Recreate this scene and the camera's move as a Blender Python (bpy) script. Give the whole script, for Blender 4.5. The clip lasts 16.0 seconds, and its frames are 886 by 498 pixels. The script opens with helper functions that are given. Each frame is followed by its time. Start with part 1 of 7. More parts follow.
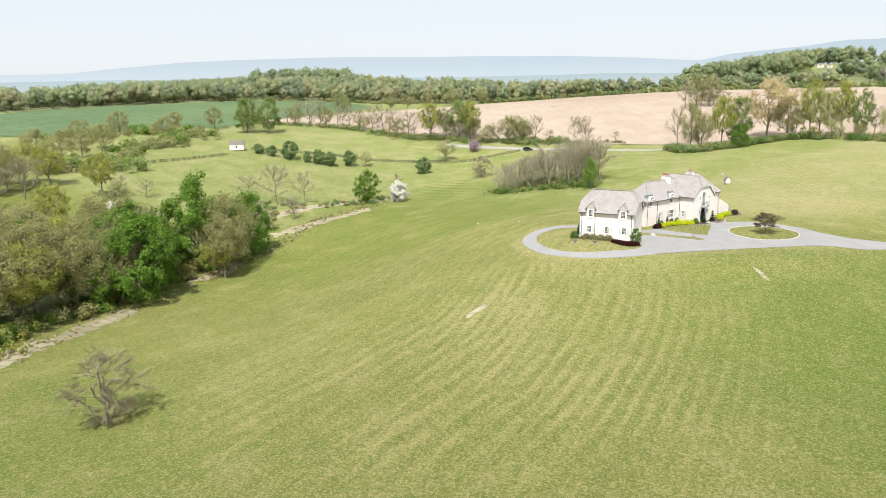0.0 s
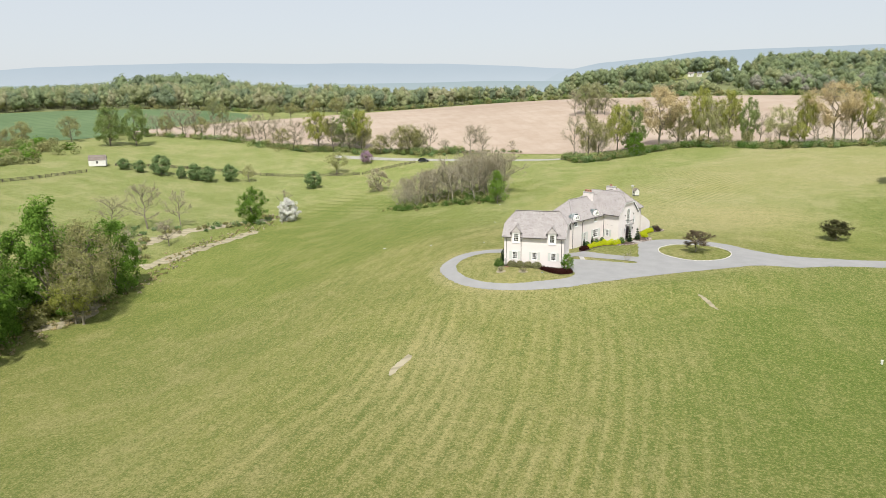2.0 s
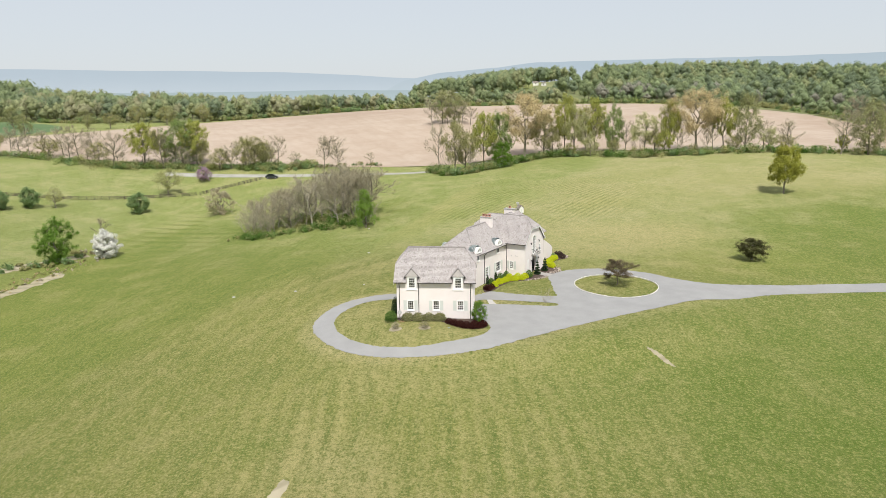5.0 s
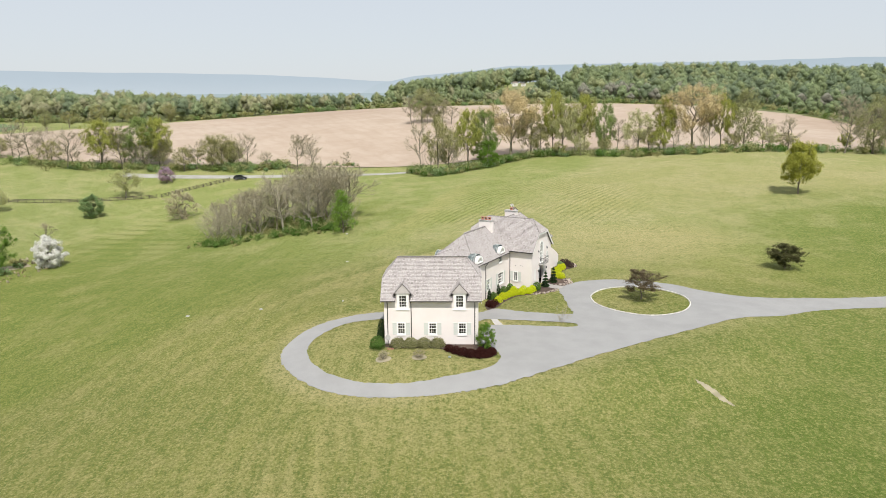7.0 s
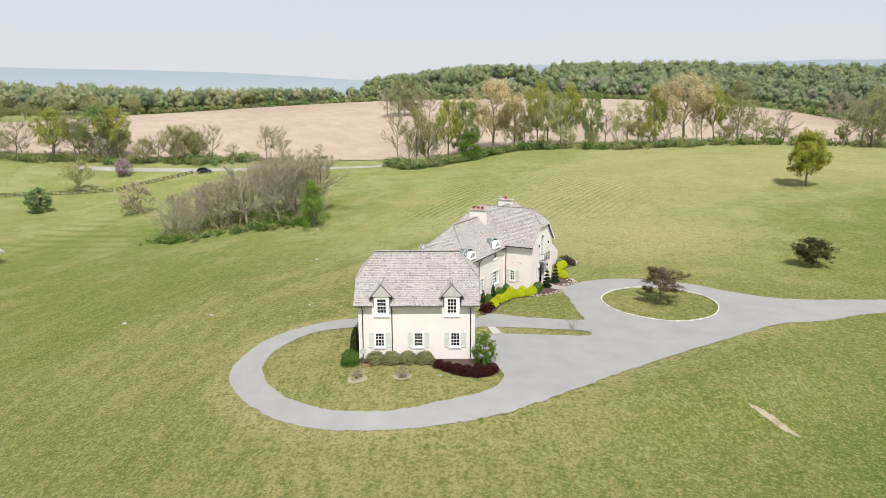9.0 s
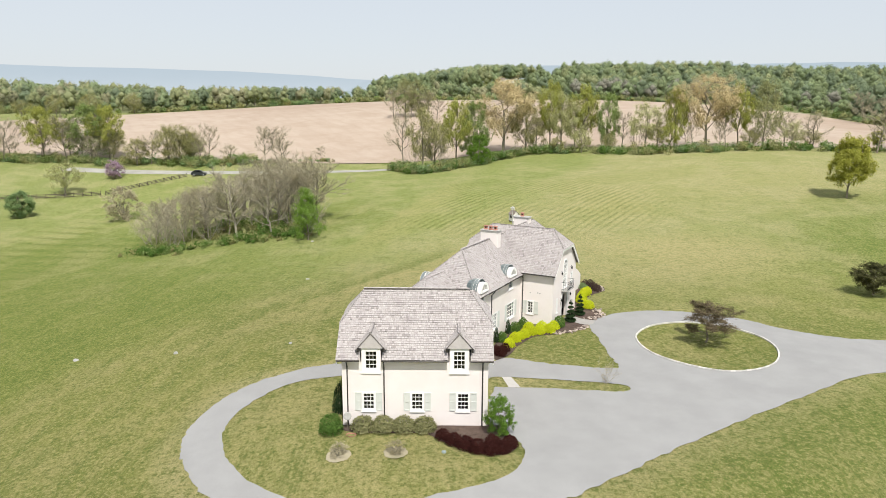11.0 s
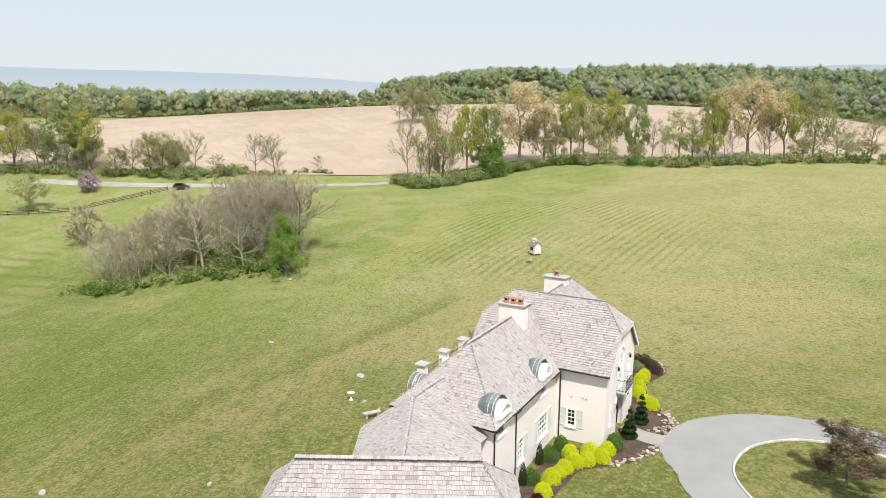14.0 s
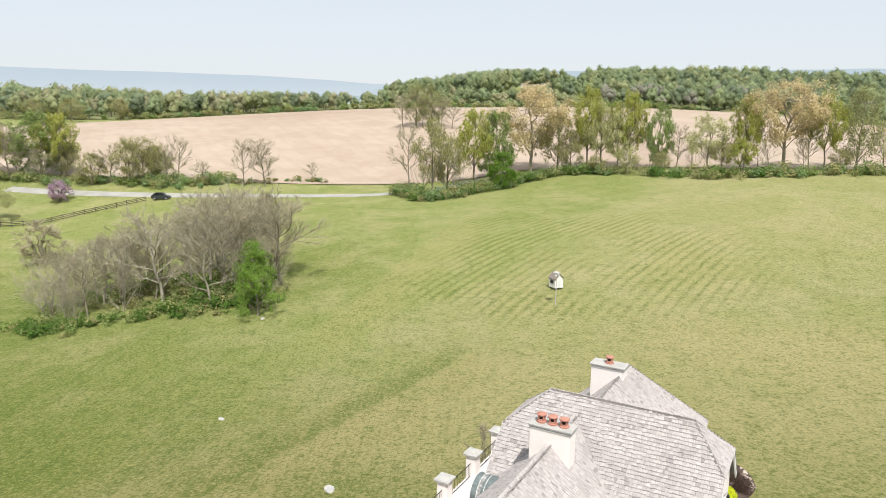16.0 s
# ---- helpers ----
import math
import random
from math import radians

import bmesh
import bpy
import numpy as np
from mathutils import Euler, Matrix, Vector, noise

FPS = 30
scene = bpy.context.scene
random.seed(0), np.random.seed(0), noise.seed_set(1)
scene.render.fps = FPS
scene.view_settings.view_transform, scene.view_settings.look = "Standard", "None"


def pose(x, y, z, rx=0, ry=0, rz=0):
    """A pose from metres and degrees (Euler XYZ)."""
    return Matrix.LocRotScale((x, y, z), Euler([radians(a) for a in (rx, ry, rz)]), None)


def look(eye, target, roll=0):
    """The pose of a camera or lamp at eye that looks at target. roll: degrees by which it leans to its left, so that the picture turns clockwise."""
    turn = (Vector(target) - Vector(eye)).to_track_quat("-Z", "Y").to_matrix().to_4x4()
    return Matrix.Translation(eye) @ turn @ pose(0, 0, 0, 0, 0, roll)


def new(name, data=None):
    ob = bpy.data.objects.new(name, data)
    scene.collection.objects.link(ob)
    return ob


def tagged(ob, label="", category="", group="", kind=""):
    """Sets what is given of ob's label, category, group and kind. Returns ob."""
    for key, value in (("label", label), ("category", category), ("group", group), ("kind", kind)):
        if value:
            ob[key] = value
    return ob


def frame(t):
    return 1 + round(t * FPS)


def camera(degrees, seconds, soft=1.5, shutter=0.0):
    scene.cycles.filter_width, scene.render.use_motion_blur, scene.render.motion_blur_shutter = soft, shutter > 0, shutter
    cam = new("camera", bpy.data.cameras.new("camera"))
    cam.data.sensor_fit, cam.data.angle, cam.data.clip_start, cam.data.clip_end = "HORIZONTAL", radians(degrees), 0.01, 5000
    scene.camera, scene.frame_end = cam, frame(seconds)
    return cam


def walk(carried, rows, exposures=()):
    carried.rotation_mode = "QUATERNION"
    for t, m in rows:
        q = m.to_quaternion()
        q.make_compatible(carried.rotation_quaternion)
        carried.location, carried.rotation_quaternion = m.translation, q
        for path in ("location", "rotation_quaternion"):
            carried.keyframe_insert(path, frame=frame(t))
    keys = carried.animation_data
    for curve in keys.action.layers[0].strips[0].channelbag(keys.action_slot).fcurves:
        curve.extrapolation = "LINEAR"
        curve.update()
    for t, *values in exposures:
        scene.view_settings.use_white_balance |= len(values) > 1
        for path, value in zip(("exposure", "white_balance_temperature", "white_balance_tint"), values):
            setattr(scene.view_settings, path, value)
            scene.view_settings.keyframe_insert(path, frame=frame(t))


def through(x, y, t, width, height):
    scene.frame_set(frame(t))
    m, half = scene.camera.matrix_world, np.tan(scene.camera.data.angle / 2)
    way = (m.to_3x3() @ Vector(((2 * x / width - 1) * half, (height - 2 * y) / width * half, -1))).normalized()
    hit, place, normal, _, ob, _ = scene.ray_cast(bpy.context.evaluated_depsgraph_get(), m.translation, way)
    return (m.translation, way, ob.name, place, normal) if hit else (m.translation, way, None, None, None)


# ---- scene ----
from mathutils import geometry

# the camera: a drone that flies in over the meadow towards the house and over its roof
cam = camera(64.93, 16.0, soft=0.7)
PATH = [
    (0.0, 30.67, -136.44, 29.92, 76.83, 0.79, 26.01),
    (0.5, 27.29, -132.70, 30.08, 76.92, 0.86, 22.21),
    (1.0, 24.18, -129.02, 30.23, 77.02, 0.84, 19.65),
    (1.5, 21.46, -124.91, 30.28, 77.14, 0.75, 18.30),
    (2.0, 18.89, -120.70, 30.35, 77.27, 0.69, 16.42),
    (2.5, 16.52, -116.47, 30.42, 77.38, 0.66, 15.33),
    (3.0, 14.36, -111.99, 30.40, 77.48, 0.62, 13.86),
    (3.5, 12.42, -107.36, 30.29, 77.59, 0.67, 11.53),
    (4.0, 10.63, -102.58, 30.14, 77.68, 0.71, 8.60),
    (4.5, 8.84, -97.73, 29.92, 77.75, 0.78, 5.42),
    (7.0, 3.62, -75.66, 26.66, 78.14, 0.48, 1.69),
    (7.5, 2.97, -71.83, 25.38, 78.11, 0.42, 0.66),
    (8.0, 2.51, -68.06, 24.03, 78.10, 0.40, -0.28),
    (8.5, 2.21, -64.47, 23.03, 78.14, 0.28, -0.45),
    (9.0, 2.01, -61.15, 22.89, 78.14, 0.12, -0.27),
    (11.5, 2.25, -44.22, 23.15, 78.19, -0.27, 0.57),
    (12.0, 2.42, -40.29, 23.29, 78.27, -0.29, 0.78),
    (12.5, 2.53, -36.20, 23.46, 78.31, -0.31, 0.95),
    (13.0, 2.75, -31.98, 23.64, 78.35, -0.21, 1.14),
    (13.5, 2.80, -27.64, 23.76, 78.40, -0.24, 1.24),
    (14.0, 2.75, -23.30, 23.95, 78.37, -0.30, 1.36),
    (14.5, 2.78, -18.59, 23.95, 78.42, -0.36, 1.50),
    (15.0, 2.67, -13.90, 24.08, 78.50, -0.57, 1.62),
    (15.5, 2.55, -9.10, 24.22, 78.53, -0.59, 1.73),
    (16.0, 2.46, -4.42, 24.38, 78.54, -0.57, 1.81),
]
walk(cam, [(t, pose(*row)) for t, *row in PATH],
     exposures=[(0, 0.36), (0.7, 0.23), (1.5, 0.13), (3.5, 0.03), (7, 0.05), (9, 0.07), (12, 0.15), (14.5, 0.22), (16, 0.24)])

# ---- light: hazy spring noon, the sun high and behind the drone ----
world = bpy.data.worlds.new("world")
scene.world = world
world.use_nodes = True
sky = world.node_tree.nodes.new("ShaderNodeTexSky")
sky.sky_type, sky.sun_disc = "NISHITA", False
sky.sun_elevation, sky.sun_rotation = radians(57), radians(167)
sky.air_density, sky.dust_density, sky.ozone_density = 1.0, 1.0, 1.0
# thin high haze whitens the whole dome
haze = world.node_tree.nodes.new("ShaderNodeMix")
haze.data_type, haze.blend_type = "RGBA", "MIX"
haze.inputs[0].default_value = 0.78
haze.inputs[7].default_value = (7.35, 7.75, 8.25, 1)
back = world.node_tree.nodes["Background"]
back.inputs["Strength"].default_value = 0.098
world.node_tree.links.new(sky.outputs["Color"], haze.inputs[6])
world.node_tree.links.new(haze.outputs[2], back.inputs["Color"])
SUN_FROM = Vector((math.sin(radians(13)), -math.cos(radians(13)), math.tan(radians(57))))
sun = new("sun", bpy.data.lights.new("sun", "SUN"))
sun.data.energy, sun.data.angle, sun.data.color = 4.8, radians(0.7), (1.0, 0.965, 0.915)
sun.matrix_world = look(SUN_FROM * 100, (0, 0, 0))


# ---- materials ----
class Shade:
    """A node material with short ways to add and join nodes."""

    def __init__(self, name):
        self.mat = bpy.data.materials.new(name)
        self.mat.use_nodes = True
        self.tree = self.mat.node_tree
        self.out = self.tree.nodes["Material Output"]
        self.bsdf = self.tree.nodes["Principled BSDF"]

    def put(self, node, key, value):
        slot = node.inputs[key]
        if isinstance(value, bpy.types.NodeSocket):
            self.tree.links.new(value, slot)
        elif isinstance(value, tuple) and len(value) == 3 and slot.type == "RGBA":
            slot.default_value = (*value, 1)
        else:
            slot.default_value = value

    def node(self, kind, values=(), **settings):
        n = self.tree.nodes.new("ShaderNode" + kind)
        for k, v in settings.items():
            configure(n, k, v)
        for k, v in dict(values).items():
            self.put(n, k, v)
        return n

    def place(self):
        return self.node("NewGeometry").outputs["Position"]

    def noise(self, scale, detail=4.0, rough=0.6, vector=None, distort=0.0):
        v = {"Scale": scale, "Detail": detail, "Roughness": rough, "Distortion": distort}
        v["Vector"] = vector if vector else self.place()
        return self.node("TexNoise", v).outputs["Fac"]

    def math(self, op, a, b=0.5, c=0.5):
        return self.node("Math", {0: a, 1: b, 2: c}, operation=op).outputs[0]

    def span(self, value, lo, hi, a=0.0, b=1.0):
        return self.node("MapRange", {"Value": value, "From Min": lo, "From Max": hi, "To Min": a, "To Max": b},
                         interpolation_type="SMOOTHSTEP").outputs[0]

    def blend(self, fac, a, b, mode="MIX"):
        n = self.node("Mix", data_type="RGBA", blend_type=mode)
        self.put(n, 0, fac), self.put(n, 6, a), self.put(n, 7, b)
        return n.outputs[2]

    def bump(self, height, strength=0.5, distance=0.05):
        return self.node("Bump", {"Height": height, "Strength": strength, "Distance": distance}).outputs[0]

    def finish(self, colour, rough=0.8, normal=None, metal=0.0, spec=0.3):
        self.put(self.bsdf, "Base Color", colour), self.put(self.bsdf, "Roughness", rough)
        self.put(self.bsdf, "Metallic", metal), self.put(self.bsdf, "Specular IOR Level", spec)
        if normal:
            self.put(self.bsdf, "Normal", normal)
        return self.mat


def configure(node, key, value):
    if key == "operation":
        node.operation = value
    elif key == "interpolation_type":
        node.interpolation_type = value
    elif key == "data_type":
        node.data_type = value
    elif key == "blend_type":
        node.blend_type = value
    elif key == "bands_direction":
        node.bands_direction = value
    elif key == "feature":
        node.feature = value


def plain(name, dark, light, scale=2.0, fine=30.0, rough=0.8, relief=0.3, depth=0.02, metal=0.0, spec=0.3, piece=0.0):
    """A matt surface that varies at two scales; piece: how much each object differs."""
    s = Shade(name)
    big, small = s.noise(scale, 3), s.noise(fine, 5)
    col = s.blend(s.span(s.math("ADD", s.math("MULTIPLY", big, 0.6), s.math("MULTIPLY", small, 0.4)), 0.3, 0.7), dark, light)
    if piece:
        r = s.node("ObjectInfo").outputs["Random"]
        i = s.node("NewGeometry").outputs["Random Per Island"]
        v = s.math("FRACT", s.math("ADD", r, i), 0)
        col = s.blend(piece, col, s.blend(v, tuple(c * 0.45 for c in dark), tuple(min(1, c * 1.35) for c in light)))
    return s.finish(col, rough, s.bump(small, relief, depth), metal, spec)


def leaf_material(name, dark, light, through=0.5, tint=0.18):
    s = Shade(name)
    i = s.node("NewGeometry").outputs["Random Per Island"]
    r = s.node("ObjectInfo").outputs["Random"]
    col = s.blend(i, dark, light)
    col = s.blend(s.math("MULTIPLY", r, tint), col, tuple(c * 0.62 for c in light))
    d = s.node("BsdfDiffuse", {"Color": col})
    t = s.node("BsdfTranslucent", {"Color": col})
    m = s.node("MixShader", {0: through})
    s.tree.links.new(d.outputs[0], m.inputs[1]), s.tree.links.new(t.outputs[0], m.inputs[2])
    s.tree.links.new(m.outputs[0], s.out.inputs["Surface"])
    return s.mat


def canopy_material(name, dark, light):
    """Leaf masses seen from afar: each spray its own tint, mottled from bough to bough."""
    s = Shade(name)
    i = s.node("NewGeometry").outputs["Random Per Island"]
    bough = s.noise(0.12, 4, 0.65)
    col = s.blend(i, dark, light)
    col = s.blend(s.span(bough, 0.42, 0.66, 0.0, 0.5), col, tuple(c * 0.8 for c in dark))
    d, t = s.node("BsdfDiffuse", {"Color": col}), s.node("BsdfTranslucent", {"Color": col})
    m = s.node("MixShader", {0: 0.45})
    s.tree.links.new(d.outputs[0], m.inputs[1]), s.tree.links.new(t.outputs[0], m.inputs[2])
    s.tree.links.new(m.outputs[0], s.out.inputs["Surface"])
    return s.mat


def meadow_material():
    s = Shade("meadow_grass")
    p = s.place()
    xyz = s.node("SeparateXYZ", {0: p})
    x, y = xyz.outputs[0], xyz.outputs[1]
    flat = s.node("CombineXYZ", {0: x, 1: y, 2: 0.0}).outputs[0]
    large, mid, patch = s.noise(0.018, 4, 0.55), s.noise(0.09, 8, 0.68), s.noise(0.42, 7, 0.74)
    fine, tuft, blade = s.noise(1.5, 8, 0.8), s.noise(3.6, 6, 0.75), s.noise(9.0, 4, 0.8)
    green, fresh, straw = (0.128, 0.165, 0.036), (0.200, 0.226, 0.060), (0.330, 0.300, 0.140)
    lush, deep, pale = (0.080, 0.132, 0.024), (0.066, 0.098, 0.020), (0.385, 0.352, 0.180)

    def away(cx, cy):
        return s.node("VectorMath", {0: flat, 1: (cx, cy, 0)}, operation="DISTANCE").outputs["Value"]

    def across(nx, ny):
        return s.math("ADD", s.math("MULTIPLY", x, nx), s.math("MULTIPLY", y, ny))

    def mix(fac, colour):
        nonlocal col
        col = s.blend(fac, col, colour)

    col = s.blend(s.span(large, 0.38, 0.62), green, fresh)
    mix(s.span(mid, 0.49, 0.66, 0.0, 0.55), straw)
    mix(s.span(mid, 0.46, 0.32, 0.0, 0.6), lush)
    # the upper meadow beyond the house is drier and paler
    upper = s.math("MULTIPLY", s.span(s.math("ADD", y, s.math("SUBTRACT", s.math("MULTIPLY", s.math("MINIMUM", x, 0.0), 0.6), s.math("MULTIPLY", s.math("MAXIMUM", x, 0.0), 0.25))), 5.0, 72.0), s.span(patch, 0.25, 0.6, 0.60, 0.95))
    mix(upper, s.blend(s.span(mid, 0.4, 0.62), (0.262, 0.300, 0.122), (0.360, 0.360, 0.195)))
    # the grazed pasture across the creek
    mix(s.math("MULTIPLY", s.math("MULTIPLY", s.span(x, -98.0, -122.0), s.span(y, 0.0, 30.0)), s.span(patch, 0.25, 0.6, 0.6, 0.95)), s.blend(s.span(mid, 0.4, 0.62), (0.240, 0.272, 0.125), (0.330, 0.335, 0.190)))
    # dry places: round the gravel, on the rises, where the soil is thin
    for cx, cy, r0, r1, k in ((2, -2, 14, 23, 0.45), (26, 4, 6, 15, 0.35), (44, 62, 6, 19, 1.3), (30, 70, 3, 12, 0.7), (20, 66, 6, 22, 0.5), (27, 47, 3, 14, 0.7), (2, 44, 4, 14, 0.8), (8, 56, 3, 12, 0.7), (-13, 18, 1, 4, 0.5), (-5, 52, 2, 8, 0.6), (29, 31, 1, 5, 0.5),
                              (-8, -33, 2, 9, 0.7), (-6, -44, 3, 16, 0.4), (46, -8, 2, 10, 0.6), (105, 118, 6, 35, 0.6), (60, 120, 8, 45, 0.3), (-40, -70, 4, 20, 0.4), (-58, -84, 2, 9, 0.6)):
        mix(s.math("MULTIPLY", s.span(away(cx, cy), r1, r0, 0.0, k), s.span(fine, 0.34, 0.60)), pale)
    verge = s.math("ADD", across(0.545, -0.838), s.math("MULTIPLY", patch, 2.4))
    worn = s.span(fine, 0.36, 0.56, 0.35, 1.0)
    mix(s.math("MULTIPLY", worn, s.math("MULTIPLY", s.math("MULTIPLY", s.span(verge, 12.0, 13.4), s.span(verge, 17.4, 14.4)), s.math("MULTIPLY", s.span(x, 6.0, 12.0), s.span(x, 60.0, 40.0)))), pale)
    loop = s.node("VectorMath", {0: s.node("CombineXYZ", {0: s.math("MULTIPLY", s.math("ADD", x, 3.0), 1 / 14.6), 1: s.math("MULTIPLY", s.math("SUBTRACT", y, 0.5), 1 / 12.0), 2: 0.0}).outputs[0]}, operation="LENGTH").outputs["Value"]
    mix(s.math("MULTIPLY", worn, s.math("MULTIPLY", s.span(loop, 0.90, 0.97), s.span(s.math("ADD", loop, s.math("MULTIPLY", patch, 0.16)), 1.28, 1.10))), pale)
    # the crest behind the house: rough straw on the house's side of a mower's edge, green beyond it
    crest = s.math("ADD", across(0.866, -0.5), s.math("MULTIPLY", mid, 3.0))
    reach = s.span(away(-10, 46), 34, 18)
    mix(s.math("MULTIPLY", reach, s.math("MULTIPLY", s.span(crest, -30.6, -29.4), s.math("MULTIPLY", s.span(crest, -20.0, -28.0), s.span(patch, 0.38, 0.58, 0.15, 0.8)))), straw)
    mix(s.math("MULTIPLY", reach, s.math("MULTIPLY", s.span(crest, -34.5, -31.5), s.span(crest, -29.6, -30.6, 0.0, 0.7))), lush)
    # streaks of mown grass lying along the mower's way
    for turn, cx, cy, r0, r1 in ((-28, -40, 20, 30, 75), (-3, 5, -45, 22, 64), (62, 45, -15, 8, 40)):
        lane = s.node("Mapping", {"Vector": p, "Rotation": (0, 0, radians(-turn)), "Scale": (1.0, 0.06, 0.06)}).outputs[0]
        streak = s.noise(0.9, 6, 0.75, lane)
        near = s.span(away(cx, cy), r1, r0)
        mix(s.math("MULTIPLY", near, s.span(streak, 0.52, 0.64, 0.0, 0.60)), (0.300, 0.282, 0.115))
        mix(s.math("MULTIPLY", near, s.span(streak, 0.48, 0.37, 0.0, 0.65)), (0.078, 0.126, 0.025))

    # rows left by the mower, each lot with its own heading and bend
    def rows(t, mask, step, strength, light, dark, wobble=1.0):
        t = s.math("ADD", t, s.math("MULTIPLY", s.noise(0.05, 2), 2.0 * wobble))
        wave = s.math("SINE", s.math("MULTIPLY", t, 6.283 / step), 0)
        wave = s.math("ADD", wave, s.math("MULTIPLY", s.math("SUBTRACT", fine, 0.5), 1.8))
        mask = s.math("MULTIPLY", mask, s.span(s.noise(0.07, 4), 0.33, 0.58))
        mix(s.math("MULTIPLY", mask, s.span(wave, 0.1, 1.1, 0.0, strength)), light)
        mix(s.math("MULTIPLY", mask, s.span(wave, -0.1, -1.1, 0.0, strength)), dark)

    def bent(cx, cy, ax, ay, bend):
        dx, dy = s.math("SUBTRACT", x, cx), s.math("SUBTRACT", y, cy)
        along = s.math("ADD", s.math("MULTIPLY", dx, ay), s.math("MULTIPLY", dy, -ax))
        t = s.math("ADD", s.math("MULTIPLY", dx, ax), s.math("MULTIPLY", dy, ay))
        return s.math("ADD", t, s.math("MULTIPLY", s.math("MULTIPLY", along, along), bend))

    hay, ditch = (0.345, 0.325, 0.135), (0.076, 0.124, 0.024)
    front = s.math("MULTIPLY", s.span(away(14, -34), 46, 20), s.span(y, -12.0, -18.0))
    rows(bent(10, -45, 1.0, 0.0, 0.0030), front, 2.1, 0.62, (0.40, 0.375, 0.165), ditch)
    rows(bent(10, -45, 1.0, 0.0, 0.0030), s.math("MULTIPLY", front, s.span(y, -52.0, -34.0)), 4.2, 0.30, hay, ditch)
    rows(bent(-18, -62, 0.965, -0.26, -0.002), s.span(away(-18, -66), 44, 12), 3.6, 0.42, hay, ditch)
    rows(bent(44, -30, 0.80, 0.60, 0.006), s.span(away(46, -14), 30, 10), 2.6, 0.35, (0.26, 0.26, 0.09), ditch)
    rows(bent(-72, 112, 0.45, 0.89, 0.0), s.span(away(-76, 108), 38, 10), 4.6, 0.90, (0.37, 0.345, 0.165), lush)
    rows(bent(-30, 20, 0.88, -0.47, 0.001), s.span(away(-34, 16), 60, 22), 4.2, 0.28, (0.28, 0.27, 0.10), ditch)
    # the lot behind the house was mown in close rows; a pale swath bounds it
    turn = bent(8, 104, 0.85, -0.53, -0.003)
    swath = s.math("ADD", across(0.961, -0.276), s.math("MULTIPLY", mid, 2.5))
    lot = s.math("MULTIPLY", s.span(swath, -36.0, -33.0), s.math("MULTIPLY", s.span(away(12, 108), 46, 26), s.span(y, 74.0, 84.0)))
    rows(turn, lot, 1.7, 0.72, (0.385, 0.360, 0.170), (0.105, 0.140, 0.034), 0.4)
    mix(s.math("MULTIPLY", s.math("MULTIPLY", s.span(swath, -36.4, -34.4), s.span(swath, -24.0, -32.0)), s.math("MULTIPLY", s.span(away(-8, 100), 46, 22), s.span(fine, 0.32, 0.58, 0.25, 0.85))), pale)
    for cx, cy, rr in ((-27, 108, 15), (38, 99, 9)):
        wave = s.math("SINE", s.math("MULTIPLY", s.math("ADD", away(cx, cy), s.math("MULTIPLY", mid, 2.0)), 6.283 / 1.9), 0)
        mix(s.math("MULTIPLY", s.span(away(cx, cy), rr, rr * 0.6), s.span(wave, -0.2, 1.0, 0.0, 0.5)), (0.300, 0.290, 0.110))
    # lush green hollows; outer ones also paint in lens darkening at the view's sides
    for cx, cy, r0, r1, k in ((52, -24, 20, 58, 1.0), (86, -40, 26, 66, 1.0), (70, 4, 8, 38, 1.0), (-45, -30, 10, 45, 0.4), (-66, 66, 18, 54, 0.45), (-62, 24, 16, 52, 0.35),
                              (-78, 100, 6, 30, 0.6), (-58, -95, 16, 52, 0.9), (-24, -112, 10, 40, 0.6), (-4, 38, 1, 7, 0.6), (-28, 104, 6, 26, 0.6), (112, 56, 24, 66, 0.8), (-16, -28, 1, 5, 0.8)):
        mix(s.math("MULTIPLY", s.span(away(cx, cy), r1, r0, 0.0, k), s.span(mid, 0.64, 0.40, 0.5, 1.0)), (0.098, 0.158, 0.027))
    # sods, tufts and single blades
    sod = s.noise(0.85, 6, 0.62, s.node("Mapping", {"Vector": p, "Rotation": (0, 0, 0.5), "Scale": (1.0, 0.45, 1.0)}).outputs[0])
    mix(s.span(patch, 0.52, 0.66, 0.0, 0.30), straw)
    mix(s.span(patch, 0.48, 0.35, 0.0, 0.34), lush)
    mix(s.span(sod, 0.53, 0.66, 0.0, 0.22), straw)
    mix(s.span(sod, 0.47, 0.34, 0.0, 0.20), (0.074, 0.116, 0.022))
    mix(s.span(fine, 0.515, 0.60, 0.0, 0.42), straw)
    mix(s.span(fine, 0.475, 0.38, 0.0, 0.50), deep)
    mix(s.span(tuft, 0.52, 0.59, 0.0, 0.62), (0.37, 0.340, 0.155))
    mix(s.span(tuft, 0.48, 0.40, 0.0, 0.68), (0.064, 0.098, 0.018))
    mix(s.span(blade, 0.45, 0.56, 0.0, 0.58), s.blend(fine, (0.055, 0.080, 0.016), (0.30, 0.28, 0.10)))
    col = s.blend(1.0, col, (1.145, 1.085, 1.09), "MULTIPLY")
    # richer sward beyond the crest, in the hollow below the drive and along the creek
    rich = s.math("MULTIPLY", s.span(crest, -31.0, -46.0), s.span(y, -46.0, 8.0))
    low = s.math("MAXIMUM", s.span(away(66, -30), 56, 22), s.math("MAXIMUM", s.span(away(-70, -90), 50, 16, 0.0, 0.5), s.span(away(94, 46), 62, 24)))
